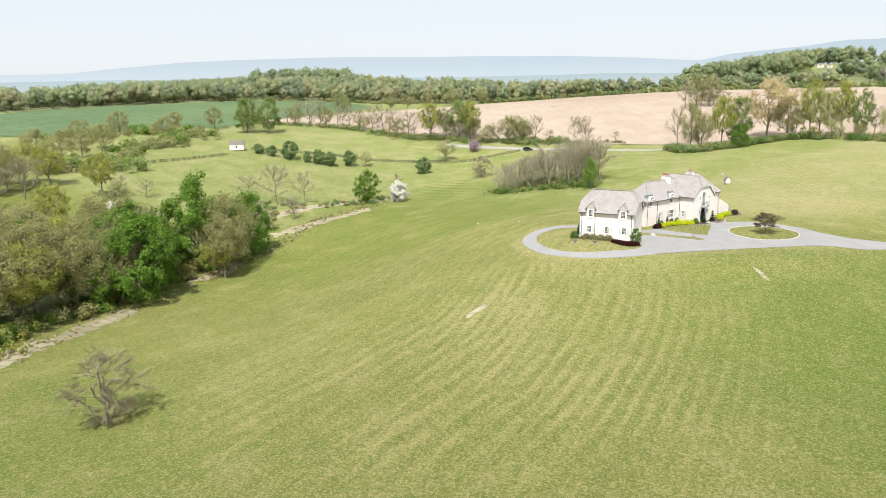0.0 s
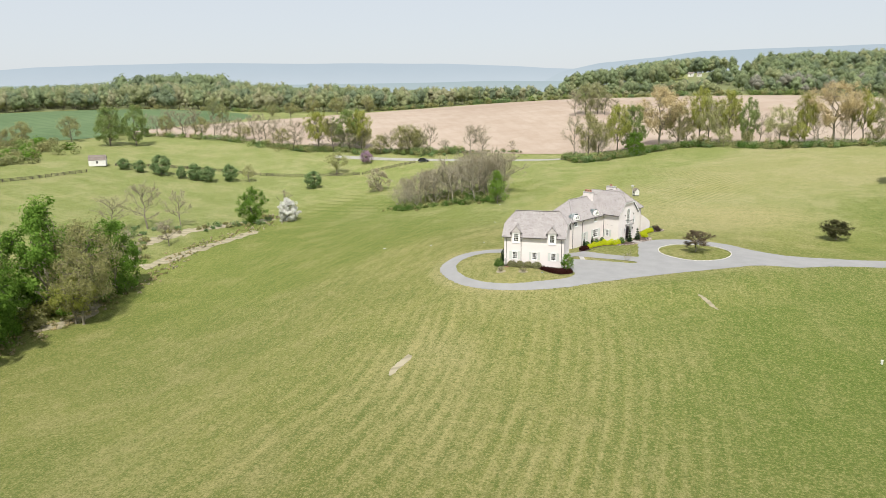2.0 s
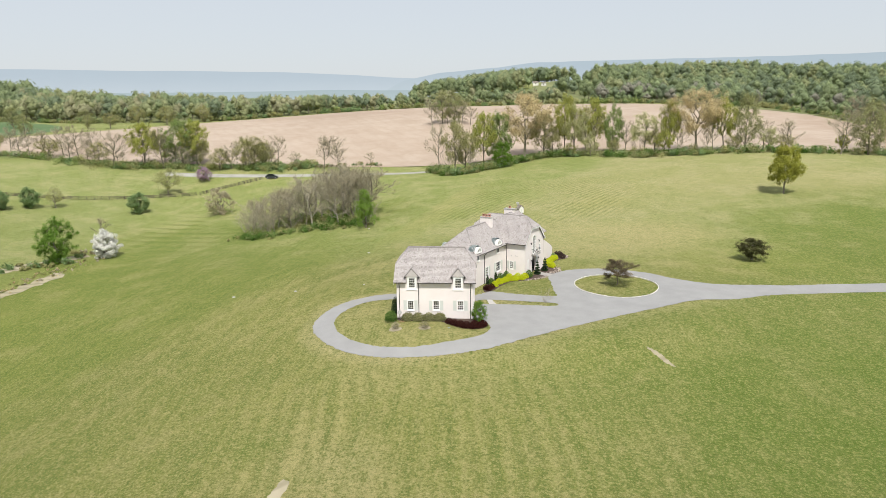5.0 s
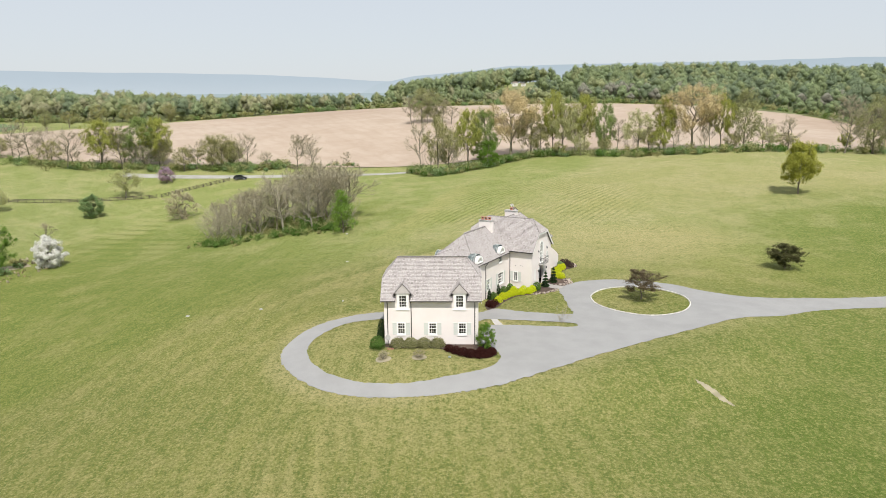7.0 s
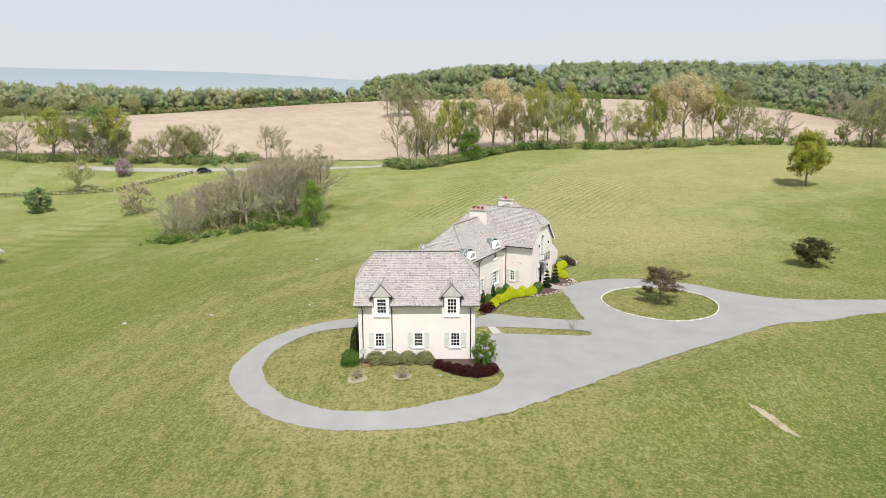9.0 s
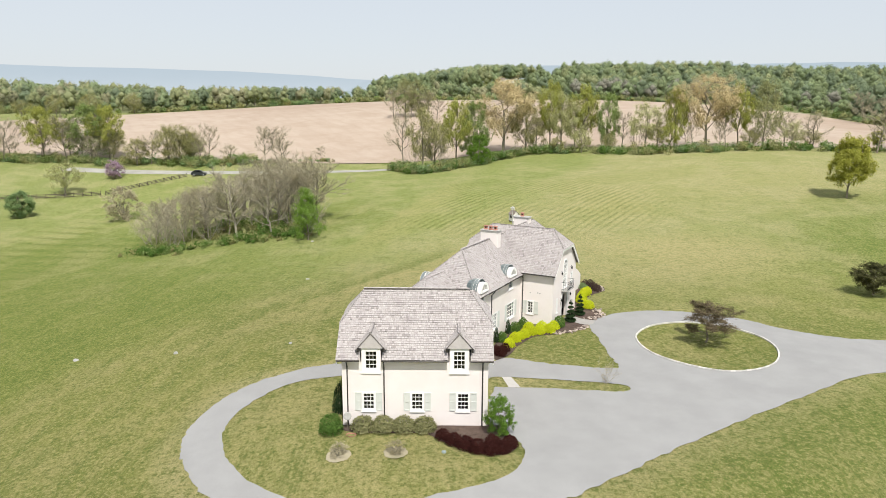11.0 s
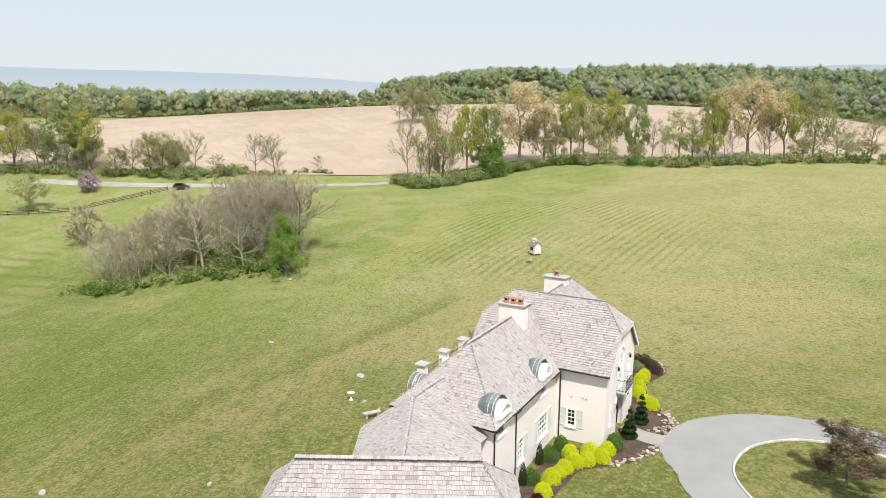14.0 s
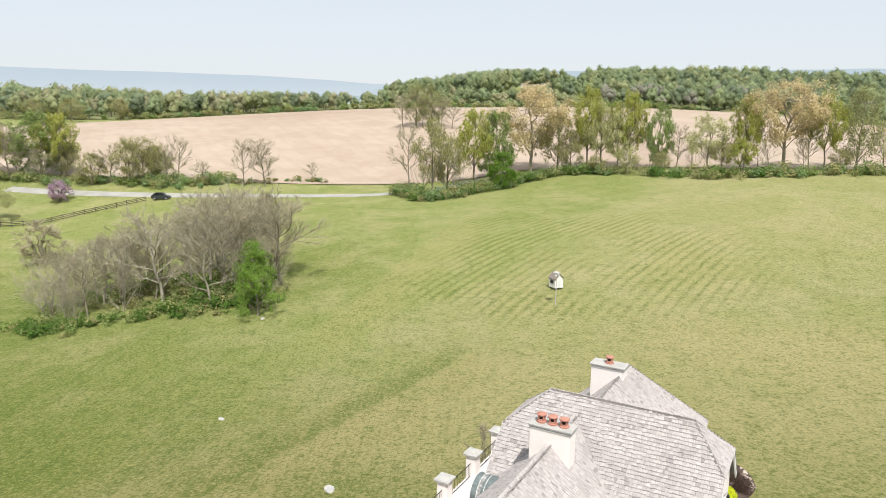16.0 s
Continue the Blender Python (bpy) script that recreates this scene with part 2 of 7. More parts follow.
    col = s.blend(s.math("MULTIPLY", s.math("MAXIMUM", rich, low), s.span(mid, 0.66, 0.42, 0.55, 1.0)), col, s.blend(1.0, col, (0.82, 0.91, 0.74), "MULTIPLY"))
    h = s.math("ADD", s.math("MULTIPLY", fine, 0.55), s.math("ADD", s.math("MULTIPLY", tuft, 0.25), s.math("MULTIPLY", blade, 0.3)))
    return s.finish(col, 0.95, s.bump(h, 1.0, 0.40), 0.0, 0.1)


def field_material(name, dark, light, step, heading, strength, relief=0.12):
    s = Shade(name)
    p = s.place()
    xyz = s.node("SeparateXYZ", {0: p})
    big, mid, fine = s.noise(0.012, 4), s.noise(0.07, 5, 0.6, distort=1.0), s.noise(0.9, 5, 0.7)
    t = s.math("ADD", s.math("MULTIPLY", xyz.outputs[0], math.cos(heading)), s.math("MULTIPLY", xyz.outputs[1], math.sin(heading)))
    wave = s.math("SINE", s.math("MULTIPLY", s.math("ADD", t, s.math("MULTIPLY", big, 30.0)), 6.283 / step), 0)
    f = s.math("ADD", s.math("MULTIPLY", big, 0.5), s.math("ADD", s.math("MULTIPLY", mid, 0.35), s.math("MULTIPLY", fine, 0.15)))
    col = s.blend(s.span(f, 0.36, 0.62), dark, light)
    col = s.blend(s.math("MULTIPLY", s.span(wave, 0.2, 1.0), strength), col, tuple(c * 0.85 for c in dark))
    return s.finish(col, 0.95, s.bump(fine, 0.6, relief), 0.0, 0.1)


def shingle_material():
    s = Shade("weathered_wood_shingle")
    r = s.node("ObjectInfo").outputs["Random"]
    i = s.node("NewGeometry").outputs["Random Per Island"]
    v = s.math("FRACT", s.math("ADD", i, r), 0)
    grain = s.noise(22, 4, 0.7)
    stain = s.noise(0.5, 4, 0.6)
    col = s.blend(v, (0.365, 0.333, 0.317), (0.472, 0.438, 0.421))
    col = s.blend(s.span(v, 0.90, 0.97, 0, 0.65), col, (0.17, 0.15, 0.14))
    # stain and grain are darkened further to suggest shadow between the courses
    col = s.blend(s.span(stain, 0.50, 0.72, 0, 0.35), col, (0.26, 0.235, 0.225))
    col = s.blend(s.span(grain, 0.45, 0.72, 0, 0.5), col, (0.22, 0.20, 0.19))
    return s.finish(col, 0.9, s.bump(grain, 0.5, 0.01), 0.0, 0.2)


def glass_material(name, tint, rough=0.03):
    s = Shade(name)
    s.put(s.bsdf, "Base Color", tint), s.put(s.bsdf, "Roughness", rough)
    s.put(s.bsdf, "Transmission Weight", 1.0), s.put(s.bsdf, "IOR", 1.45)
    return s.mat


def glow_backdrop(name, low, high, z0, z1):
    """Plain far distance: glowing hills, haze of kilometres of air put into their colour."""
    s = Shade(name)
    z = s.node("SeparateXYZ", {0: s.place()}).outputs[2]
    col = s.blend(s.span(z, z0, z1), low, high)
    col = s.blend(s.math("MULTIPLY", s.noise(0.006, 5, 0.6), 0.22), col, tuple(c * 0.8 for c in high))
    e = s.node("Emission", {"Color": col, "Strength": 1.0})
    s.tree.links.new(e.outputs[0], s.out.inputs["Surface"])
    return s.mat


GRASS = meadow_material()
SOIL = field_material("ploughed_soil", (0.335, 0.258, 0.196), (0.415, 0.338, 0.268), 7.0, 0.5, 0.12)
CROP = field_material("green_crop", (0.085, 0.135, 0.060), (0.125, 0.180, 0.085), 9.0, 1.1, 0.3)
WOODFLOOR = field_material("leaf_litter", (0.130, 0.150, 0.065), (0.215, 0.225, 0.105), 11.0, 0.3, 0.2)
REED = field_material("dry_reed_bank", (0.215, 0.195, 0.118), (0.385, 0.340, 0.240), 3.0, 1.9, 0.5, 0.4)
GRAVEL = plain("grey_gravel", (0.252, 0.249, 0.242), (0.300, 0.296, 0.288), 0.35, 16, 0.95, 0.5, 0.03)
ROADGREY = plain("lane_gravel", (0.27, 0.26, 0.235), (0.38, 0.37, 0.34), 0.2, 6, 0.95, 0.4, 0.03)
KERB = plain("pale_kerb_stone", (0.44, 0.42, 0.38), (0.58, 0.56, 0.51), 1.5, 20, 0.9, 0.3, 0.02, piece=0.4)
MULCH = plain("brown_bark_mulch", (0.050, 0.032, 0.025), (0.120, 0.085, 0.066), 1.2, 9, 0.95, 0.9, 0.06)
FLAG = plain("path_stone", (0.33, 0.31, 0.28), (0.43, 0.41, 0.38), 1.0, 14, 0.9, 0.3, 0.01, piece=0.3)
ROCK = plain("edging_rock", (0.22, 0.17, 0.14), (0.46, 0.39, 0.33), 2.0, 14, 0.9, 0.6, 0.03, piece=0.6)
STUCCO = plain("cream_stucco", (0.745, 0.680, 0.645), (0.795, 0.738, 0.708), 0.5, 26, 0.85, 0.25, 0.008)
TRIM = plain("white_trim_paint", (0.78, 0.77, 0.74), (0.84, 0.83, 0.80), 1.0, 40, 0.55, 0.1, 0.003)
SHUTTER = plain("sage_shutter_paint", (0.56, 0.575, 0.53), (0.63, 0.64, 0.60), 2.0, 40, 0.6, 0.2, 0.004)
SHINGLE = shingle_material()
DECK = plain("roof_boarding", (0.15, 0.135, 0.125), (0.23, 0.21, 0.195), 1.0, 12, 0.9, 0.3, 0.01)
PIPE = plain("dark_metal_gutter", (0.040, 0.036, 0.034), (0.075, 0.068, 0.062), 2.0, 30, 0.5, 0.1, 0.002, 0.6)
GLASS = glass_material("window_glass", (0.55, 0.60, 0.62))
LEADED = plain("patina_barrel_metal", (0.225, 0.275, 0.275), (0.345, 0.395, 0.390), 1.5, 14, 0.45, 0.15, 0.004, 0.1)
TERRACOTTA = plain("terracotta", (0.32, 0.13, 0.09), (0.46, 0.24, 0.18), 3.0, 30, 0.8, 0.2, 0.005)
# near-black for tyres, hut windows and the shade inside the chimney pots
NEARBLACK = plain("near_black", (0.02, 0.018, 0.016), (0.05, 0.045, 0.04), 3.0, 20, 0.95)
CAPSTONE = plain("grey_capstone", (0.33, 0.32, 0.30), (0.45, 0.44, 0.41), 1.5, 20, 0.85, 0.3, 0.01)
IRON = plain("black_iron", (0.018, 0.018, 0.020), (0.040, 0.040, 0.042), 3.0, 40, 0.5, 0.1, 0.002, 0.7)
DOORWOOD = plain("dark_oak_door", (0.07, 0.045, 0.03), (0.13, 0.085, 0.055), 2.0, 24, 0.6, 0.3, 0.005)
ROOM = plain("darkened_room_slab", (0.10, 0.09, 0.08), (0.16, 0.15, 0.13), 0.6, 8, 0.9)
BARK = plain("grey_bark", (0.140, 0.122, 0.088), (0.290, 0.256, 0.186), 1.5, 12, 0.95, 0.8, 0.03)
PALEBARK = plain("pale_bark", (0.24, 0.212, 0.160), (0.42, 0.380, 0.300), 1.2, 12, 0.95, 0.7, 0.03)
FENCEWOOD = plain("dark_fence_wood", (0.045, 0.036, 0.028), (0.105, 0.086, 0.070), 2.0, 18, 0.9, 0.5, 0.01, piece=0.4)
BOARDWHITE = plain("white_boarding", (0.68, 0.66, 0.61), (0.78, 0.76, 0.72), 0.8, 12, 0.8, 0.2, 0.006)
SHEDROOF = plain("brown_tin_roof", (0.15, 0.12, 0.10), (0.25, 0.21, 0.18), 1.0, 10, 0.7, 0.2, 0.01)
STONEWHITE = plain("white_cast_stone", (0.62, 0.61, 0.58), (0.76, 0.75, 0.72), 2.0, 24, 0.8, 0.2, 0.006)
CARPAINT = plain("dark_car_paint", (0.030, 0.034, 0.040), (0.050, 0.055, 0.062), 1.0, 10, 0.3, 0.0, 0.001, 0.3, 0.5)
LEAF = {
    "leafy": leaf_material("green_leaves", (0.165, 0.225, 0.070), (0.320, 0.405, 0.140)),
    "fresh": leaf_material("yellow_green_leaves", (0.270, 0.300, 0.065), (0.490, 0.500, 0.140)),
    "bud": leaf_material("olive_bud_leaves", (0.235, 0.232, 0.100), (0.470, 0.455, 0.200)),
    "tan": leaf_material("tan_catkin_leaves", (0.500, 0.405, 0.220), (0.700, 0.600, 0.370)),
    "olive": leaf_material("dark_olive_leaves", (0.240, 0.255, 0.115), (0.430, 0.440, 0.205)),
    "pale": leaf_material("pale_green_leaves", (0.352, 0.369, 0.154), (0.594, 0.589, 0.297)),
    "bare": leaf_material("twig_ends", (0.330, 0.295, 0.195), (0.540, 0.485, 0.335), 0.3),
    "blossom": leaf_material("white_blossom", (0.70, 0.69, 0.64), (0.90, 0.89, 0.85)),
    "redbud": leaf_material("mauve_blossom", (0.330, 0.215, 0.290), (0.540, 0.390, 0.490)),
    "bronze": leaf_material("bronze_leaves", (0.062, 0.066, 0.030), (0.145, 0.140, 0.064)),
    "round": leaf_material("dull_yellow_green_leaves", (0.270, 0.290, 0.050), (0.480, 0.470, 0.105)),
    "green": leaf_material("deep_green_leaves", (0.090, 0.172, 0.026), (0.225, 0.370, 0.066)),
    "bright": leaf_material("bright_green_leaves", (0.140, 0.240, 0.045), (0.320, 0.470, 0.100)),
    "sage": leaf_material("sage_green_leaves", (0.133, 0.213, 0.080), (0.321, 0.428, 0.197)),
    "plum": leaf_material("plum_brown_twigs", (0.040, 0.027, 0.022), (0.095, 0.066, 0.054), 0.1),
    "gold": leaf_material("golden_spirea_leaves", (0.540, 0.600, 0.022), (0.760, 0.800, 0.048)),
    "box": leaf_material("clipped_box_leaves", (0.068, 0.135, 0.030), (0.176, 0.290, 0.068)),
    "yew": leaf_material("dark_yew_leaves", (0.022, 0.046, 0.020), (0.066, 0.101, 0.044)),
    "barberry": leaf_material("dark_red_barberry", (0.038, 0.014, 0.012), (0.100, 0.036, 0.030)),
    "variegated": leaf_material("variegated_hedge_leaves", (0.162, 0.169, 0.068), (0.446, 0.432, 0.230)),
    "purple": leaf_material("purple_leaf", (0.120, 0.095, 0.062), (0.250, 0.200, 0.125)),
}
# crown tints kept pale and greyish: the distance haze is painted into them
WOODTINTS = [canopy_material("hazed_wood_crown", a, b) for a, b in (
    ((0.250, 0.300, 0.160), (0.345, 0.400, 0.205)), ((0.315, 0.345, 0.180), (0.410, 0.430, 0.230)),
    ((0.210, 0.262, 0.165), (0.290, 0.345, 0.205)), ((0.370, 0.365, 0.220), (0.465, 0.455, 0.280)),
    ((0.300, 0.292, 0.235), (0.385, 0.370, 0.295)), ((0.262, 0.322, 0.178), (0.360, 0.425, 0.225)))]

# ---- the lie of the land ----
HILLS = [(0, 5, 30, 2.86), (30, 15, 30, 1.16), (-15, -40, 35, 1.83), (35, -25, 35, -2.26), (-45, 20, 35, 3.69),
         (-20, 65, 35, -2.24), (40, 70, 40, -2.06), (-95, 0, 45, -10.89), (-75, -60, 50, -6.88), (-100, 85, 45, -6.9),
         (-130, 140, 50, -10.44), (-60, 130, 50, 1.06), (20, 140, 50, 0.86), (95, 100, 55, 1.31), (90, 175, 60, 2.93),
         (-10, 200, 60, -7.36), (-170, 30, 60, 0.07), (-220, 120, 80, 2.26), (-60, 400, 110, 6.47), (90, 390, 110, 6.19),
         (-210, 380, 120, -3.31), (-400, 250, 150, 3.02), (-450, 600, 200, 5.61), (190, 790, 170, 24.0), (520, 650, 200, 19.0), (52, 650, 85, 10.0)]


def heights(x, y):
    z = -2.4 + 27.9 * np.tanh(np.asarray(y, float) / 600)
    for a, b, s, h in HILLS:
        z = z + h * np.exp(-((x - a) ** 2 + (y - b) ** 2) / (2 * s * s))
    # the levelled plot that house and forecourt stand on
    m = np.clip((1.35 - np.hypot((x - 12) / 26, (y - 14) / 22)) / 0.40, 0, 1)
    m = m * m * (3 - 2 * m)
    return z * (1 - m) - 0.42 * m


def ground(x, y):
    return float(heights(float(x), float(y)))


def link(name, mesh, parent=None):
    ob = new(name, mesh)
    if parent is not None:
        ob.parent = parent
    return ob


def mesh_of(name, verts, faces, material, smooth=False, slots=None):
    me = bpy.data.meshes.new(name)
    me.from_pydata([tuple(v) for v in verts], [], [tuple(int(i) for i in f) for f in faces])
    for m in (material if isinstance(material, list) else [material]):
        me.materials.append(m)
    if slots is not None:
        me.polygons.foreach_set("material_index", np.asarray(slots, np.int32))
    if smooth:
        me.polygons.foreach_set("use_smooth", np.ones(len(me.polygons), bool))
    me.update()
    return me


def part(name, bm, material, parent, label=""):
    me = bpy.data.meshes.new(name)
    bm.to_mesh(me), bm.free()
    for m in (material if isinstance(material, list) else [material]):
        me.materials.append(m)
    return tagged(link(name, me, parent), label)


def thing(name, at, label, category, group="", turn=0.0, kind=""):
    ob = new(name)
    ob.matrix_basis = pose(*at, 0, 0, turn)
    return tagged(ob, label, category, group, kind)


def spread(reach, n):
    """Grid lines about a metre apart in the middle and ever wider outwards."""
    return 35 * np.sinh(np.linspace(-1, 1, n) * math.asinh(reach / 35))


xs = spread(2600, 330) + 5
ys = spread(3300, 330) + 8
gx, gy = np.meshgrid(xs, ys)
gz = heights(gx, gy)
gz -= np.clip((np.hypot(gx, gy - 200) - 1100) / 900, 0, 1) * 18
n = len(xs)
idx = np.arange(n * n).reshape(n, n)
quads = np.stack([idx[:-1, :-1], idx[:-1, 1:], idx[1:, 1:], idx[1:, :-1]], -1).reshape(-1, 4)
tagged(link("ground", mesh_of("ground", np.stack([gx, gy, gz], -1).reshape(-1, 3), quads, GRASS, True)),
       "mown spring meadow rolling over low hills", "ground", kind="structure")


def rounded(points, steps=8, closed=True):
    """A smooth curve through the points."""
    pts = [np.array(p, float) for p in points]
    out, count = [], len(pts)
    for i in range(count if closed else count - 1):
        p = [pts[(i + k) % count] if closed else pts[min(max(i + k, 0), count - 1)] for k in (-1, 0, 1, 2)]
        for t in np.arange(steps) / steps:
            out.append(0.5 * (2 * p[1] + (p[2] - p[0]) * t + (2 * p[0] - 5 * p[1] + 4 * p[2] - p[3]) * t * t
                              + (3 * p[1] - p[0] - 3 * p[2] + p[3]) * t ** 3))
    if not closed:
        out.append(pts[-1])
    return out


def ragged(curve, size, seed):
    rnd = random.Random(seed)
    return [c + np.array([rnd.uniform(-size, size), rnd.uniform(-size, size)]) for c in curve]


def inside(x, y, poly):
    hit, j = False, len(poly) - 1
    for i in range(len(poly)):
        (xi, yi), (xj, yj) = poly[i], poly[j]
        if (yi > y) != (yj > y) and x < (xj - xi) * (y - yi) / (yj - yi) + xi:
            hit = not hit
        j = i
    return hit


def drape(name, outer, holes, lift, spacing, material, label, category):
    """A sheet with smooth outlines laid over the land."""
    pts, edges = [], []
    for ring in [outer, *holes]:
        k = len(pts)
        pts += [Vector((float(p[0]), float(p[1]))) for p in ring]
        edges += [(k + i, k + (i + 1) % len(ring)) for i in range(len(ring))]
    x0, x1 = min(p.x for p in pts), max(p.x for p in pts)
    y0, y1 = min(p.y for p in pts), max(p.y for p in pts)
    rings = [[(float(p[0]), float(p[1])) for p in r] for r in [outer, *holes]]
    for x in np.arange(x0 + spacing / 2, x1, spacing):
        for y in np.arange(y0 + spacing / 2, y1, spacing):
            if inside(x, y, rings[0]) and not any(inside(x, y, r) for r in rings[1:]):
                pts.append(Vector((float(x), float(y))))
    v, _, f, _, _, _ = geometry.delaunay_2d_cdt(pts, edges, [], 0, 1e-4)
    keep = []
    for t in f:
        cx, cy = sum(v[i].x for i in t) / 3, sum(v[i].y for i in t) / 3
        if inside(cx, cy, rings[0]) and not any(inside(cx, cy, r) for r in rings[1:]):
            keep.append(t)
    verts = [(p.x, p.y, ground(p.x, p.y) + lift) for p in v]
    return tagged(link(name, mesh_of(name, verts, keep, material, True)), label, category, kind="structure")


def ribbon(points, width, steps=8):
    c = rounded(points, steps, False)
    left, right = [], []
    for i, p in enumerate(c):
        d = c[min(i + 1, len(c) - 1)] - c[max(i - 1, 0)]
        d = d / np.hypot(*d)
        s = np.array([-d[1], d[0]]) * width / 2
        left.append(p + s), right.append(p - s)
    return left + right[::-1]


# gravel drive: a loop round the garage wing, a forecourt, and the lane that leads away
DRIVE = [(5.0, -11.0), (2.9, -11.3), (-0.6, -11.6), (-4.1, -11.4), (-7.7, -10.7), (-10.7, -9.3), (-13.6, -6.8), (-16.0, -3.6), (-17.4, -0.8), (-17.6, 2.5), (-15.7, 6.2), (-13.2, 9.0), (-10.2, 11.4), (-7.1, 12.6), (-2.9, 13.1),
         (-2.9, 10.6), (3.0, 10.6), (5.6, 12.4), (6.8, 13.5), (7.9, 14.2), (11.1, 12.9), (14.4, 12.1), (17.6, 11.8), (17.7, 14.7), (17.6, 20.2), (17.5, 23.8), (18.6, 26.4), (22.5, 29.0),
         (28.0, 29.7), (34.7, 27.2), (38.9, 23.5), (45.6, 22.3), (53.0, 22.6), (57.8, 22.8), (66, 23.8), (90, 26), (130, 33), (160, 41), (161, 37), (130, 28.5),
         (90, 21.5), (66, 19.4), (55, 17.8), (49.5, 16.2), (40.4, 11.5), (31.9, 6.0), (24.5, 1.2), (18.0, -3.4), (12.2, -7.7), (8.2, -10.0)]
LOOPLAWN = [(5.8, -7.2), (1.6, -8.7), (-2.0, -9.3), (-6.2, -8.7), (-9.7, -6.9), (-12.6, -4.1), (-14.2, -1.2), (-14.5, 1.2), (-13.4, 4.4), (-11.0, 7.7), (-8.7, 9.0),
            (-6.0, 9.6), (-5.7, 8.9), (5.4, 8.9), (5.5, 4), (5.6, -0.5), (7.3, -2.4), (7.4, -4.6)]
ISLAND = [(21.4, 18.9), (22.1, 21.6), (24.5, 24.3), (28.3, 25.4), (32.0, 24.1), (34.4, 20.8), (34.5, 17.0), (32.6, 13.3), (29.6, 11.4), (26.6, 11.3), (23.7, 13.2), (21.9, 15.8)]
STRIP = [(6.2, 9.4), (10.5, 9.1), (14.4, 8.5), (17.0, 8.0), (17.6, 7.2), (16.9, 6.5), (13.9, 6.7), (10.2, 7.1), (6.0, 7.4)]
drape("driveway", ragged(rounded(DRIVE, 10), 0.13, 1), [ragged(rounded(LOOPLAWN, 7), 0.10, 2), rounded(ISLAND, 6), ragged(rounded(STRIP, 7), 0.06, 3)],
      0.05, 1.1, GRAVEL, "pale grey gravel driveway with a loop and forecourt", "driveway")
FIELD = [(-260, 205), (-154, 205), (-93, 204), (-64, 201), (-23, 200), (2, 205), (22, 216), (50, 207), (84, 187), (124, 178), (160, 178), (190, 205), (200, 260), (198, 310),
         (185, 380), (120, 405), (60, 398), (10, 392), (-40, 402), (-110, 402), (-186, 372), (-232, 320), (-262, 260)]
drape("ploughed_field", rounded(FIELD, 6), [], 0.22, 9.0, SOIL, "bare tan ploughed field on a gentle rise", "field")
CROPS = [(-330, 118), (-291, 150), (-262, 185), (-270, 268), (-260, 330), (-310, 385), (-420, 400), (-520, 350), (-600, 300), (-560, 200), (-430, 120)]
drape("crop_field", rounded(CROPS, 6), [], 0.22, 12.0, CROP, "dark green young crop field before the woods", "field")
drape("lane", ribbon([(-128, 190), (-96, 187), (-65, 184), (-33, 182.5), (-19, 184), (-4, 191), (8, 205)], 4.6), [], 0.05, 3.0, ROADGREY, "pale gravel farm lane beside the hedgerow", "lane")
for line, wide, seed in (([(-83, -80), (-87.2, -69), (-90.2, -61.5), (-91.3, -54), (-95, -36)], 4.2, 5), ([(-101, -14), (-97.5, -4), (-102, 6)], 3.0, 7), ([(-106.6, 26), (-102.6, 41), (-98.4, 56), (-96.7, 66)], 4.0, 8),
                         ([(-119.5, 40), (-118.5, 50.5), (-115.5, 63.6), (-109, 75.6), (-102, 85)], 4.8, 6)):
    drape("reed_bank", ragged(ribbon(line, wide, 10), 0.9, seed), [], 0.06, 2.0, REED, "dry straw-coloured reeds along a creek", "reed bank")


# ---- the house ----
def solid(bm, outline, holes, to_world, depth):
    """A flat panel with its openings cut through: outline and holes in the panel's plane, depth behind it."""
    pts, edges = [], []
    for ring in [outline, *holes]:
        k = len(pts)
        pts += [Vector((float(p[0]), float(p[1]))) for p in ring]
        edges += [(k + i, k + (i + 1) % len(ring)) for i in range(len(ring))]
    v, _, f, _, _, _ = geometry.delaunay_2d_cdt(pts, edges, [], 0, 1e-5)
    front = [bm.verts.new(to_world(p.x, p.y, 0)) for p in v]
    rear = [bm.verts.new(to_world(p.x, p.y, depth)) for p in v]
    rim = {}
    for t in f:
        cx, cy = sum(v[i].x for i in t) / 3, sum(v[i].y for i in t) / 3
        if not inside(cx, cy, outline) or any(inside(cx, cy, h) for h in holes):
            continue
        bm.faces.new([front[i] for i in t]), bm.faces.new([rear[i] for i in reversed(t)])
        for i in range(len(t)):
            a, b = t[i], t[(i + 1) % len(t)]
            if (b, a) in rim:
                del rim[(b, a)]
            else:
                rim[(a, b)] = True
    for a, b in rim:
        bm.faces.new([front[b], front[a], rear[a], rear[b]])
    loose = [x for x in bm.verts if not x.link_faces]
    bmesh.ops.delete(bm, geom=loose, context="VERTS")
    bmesh.ops.recalc_face_normals(bm, faces=bm.faces)


def box(bm, lo, hi, to_world=None, bevel=0.0):
    """An upright block between two corners, its edges softened where bevel is given."""
    made = bmesh.new()
    bmesh.ops.create_cube(made, size=1.0)
    for v in made.verts:
        v.co = Vector([lo[i] + (v.co[i] + 0.5) * (hi[i] - lo[i]) for i in range(3)])
    if bevel:
        bmesh.ops.bevel(made, geom=made.edges[:], offset=bevel, segments=1, affect="EDGES")
    if to_world:
        for v in made.verts:
            v.co = to_world(*v.co)
    me = bpy.data.meshes.new("block")
    made.to_mesh(me), made.free()
    bm.from_mesh(me)
    bpy.data.meshes.remove(me)
    bmesh.ops.recalc_face_normals(bm, faces=bm.faces)


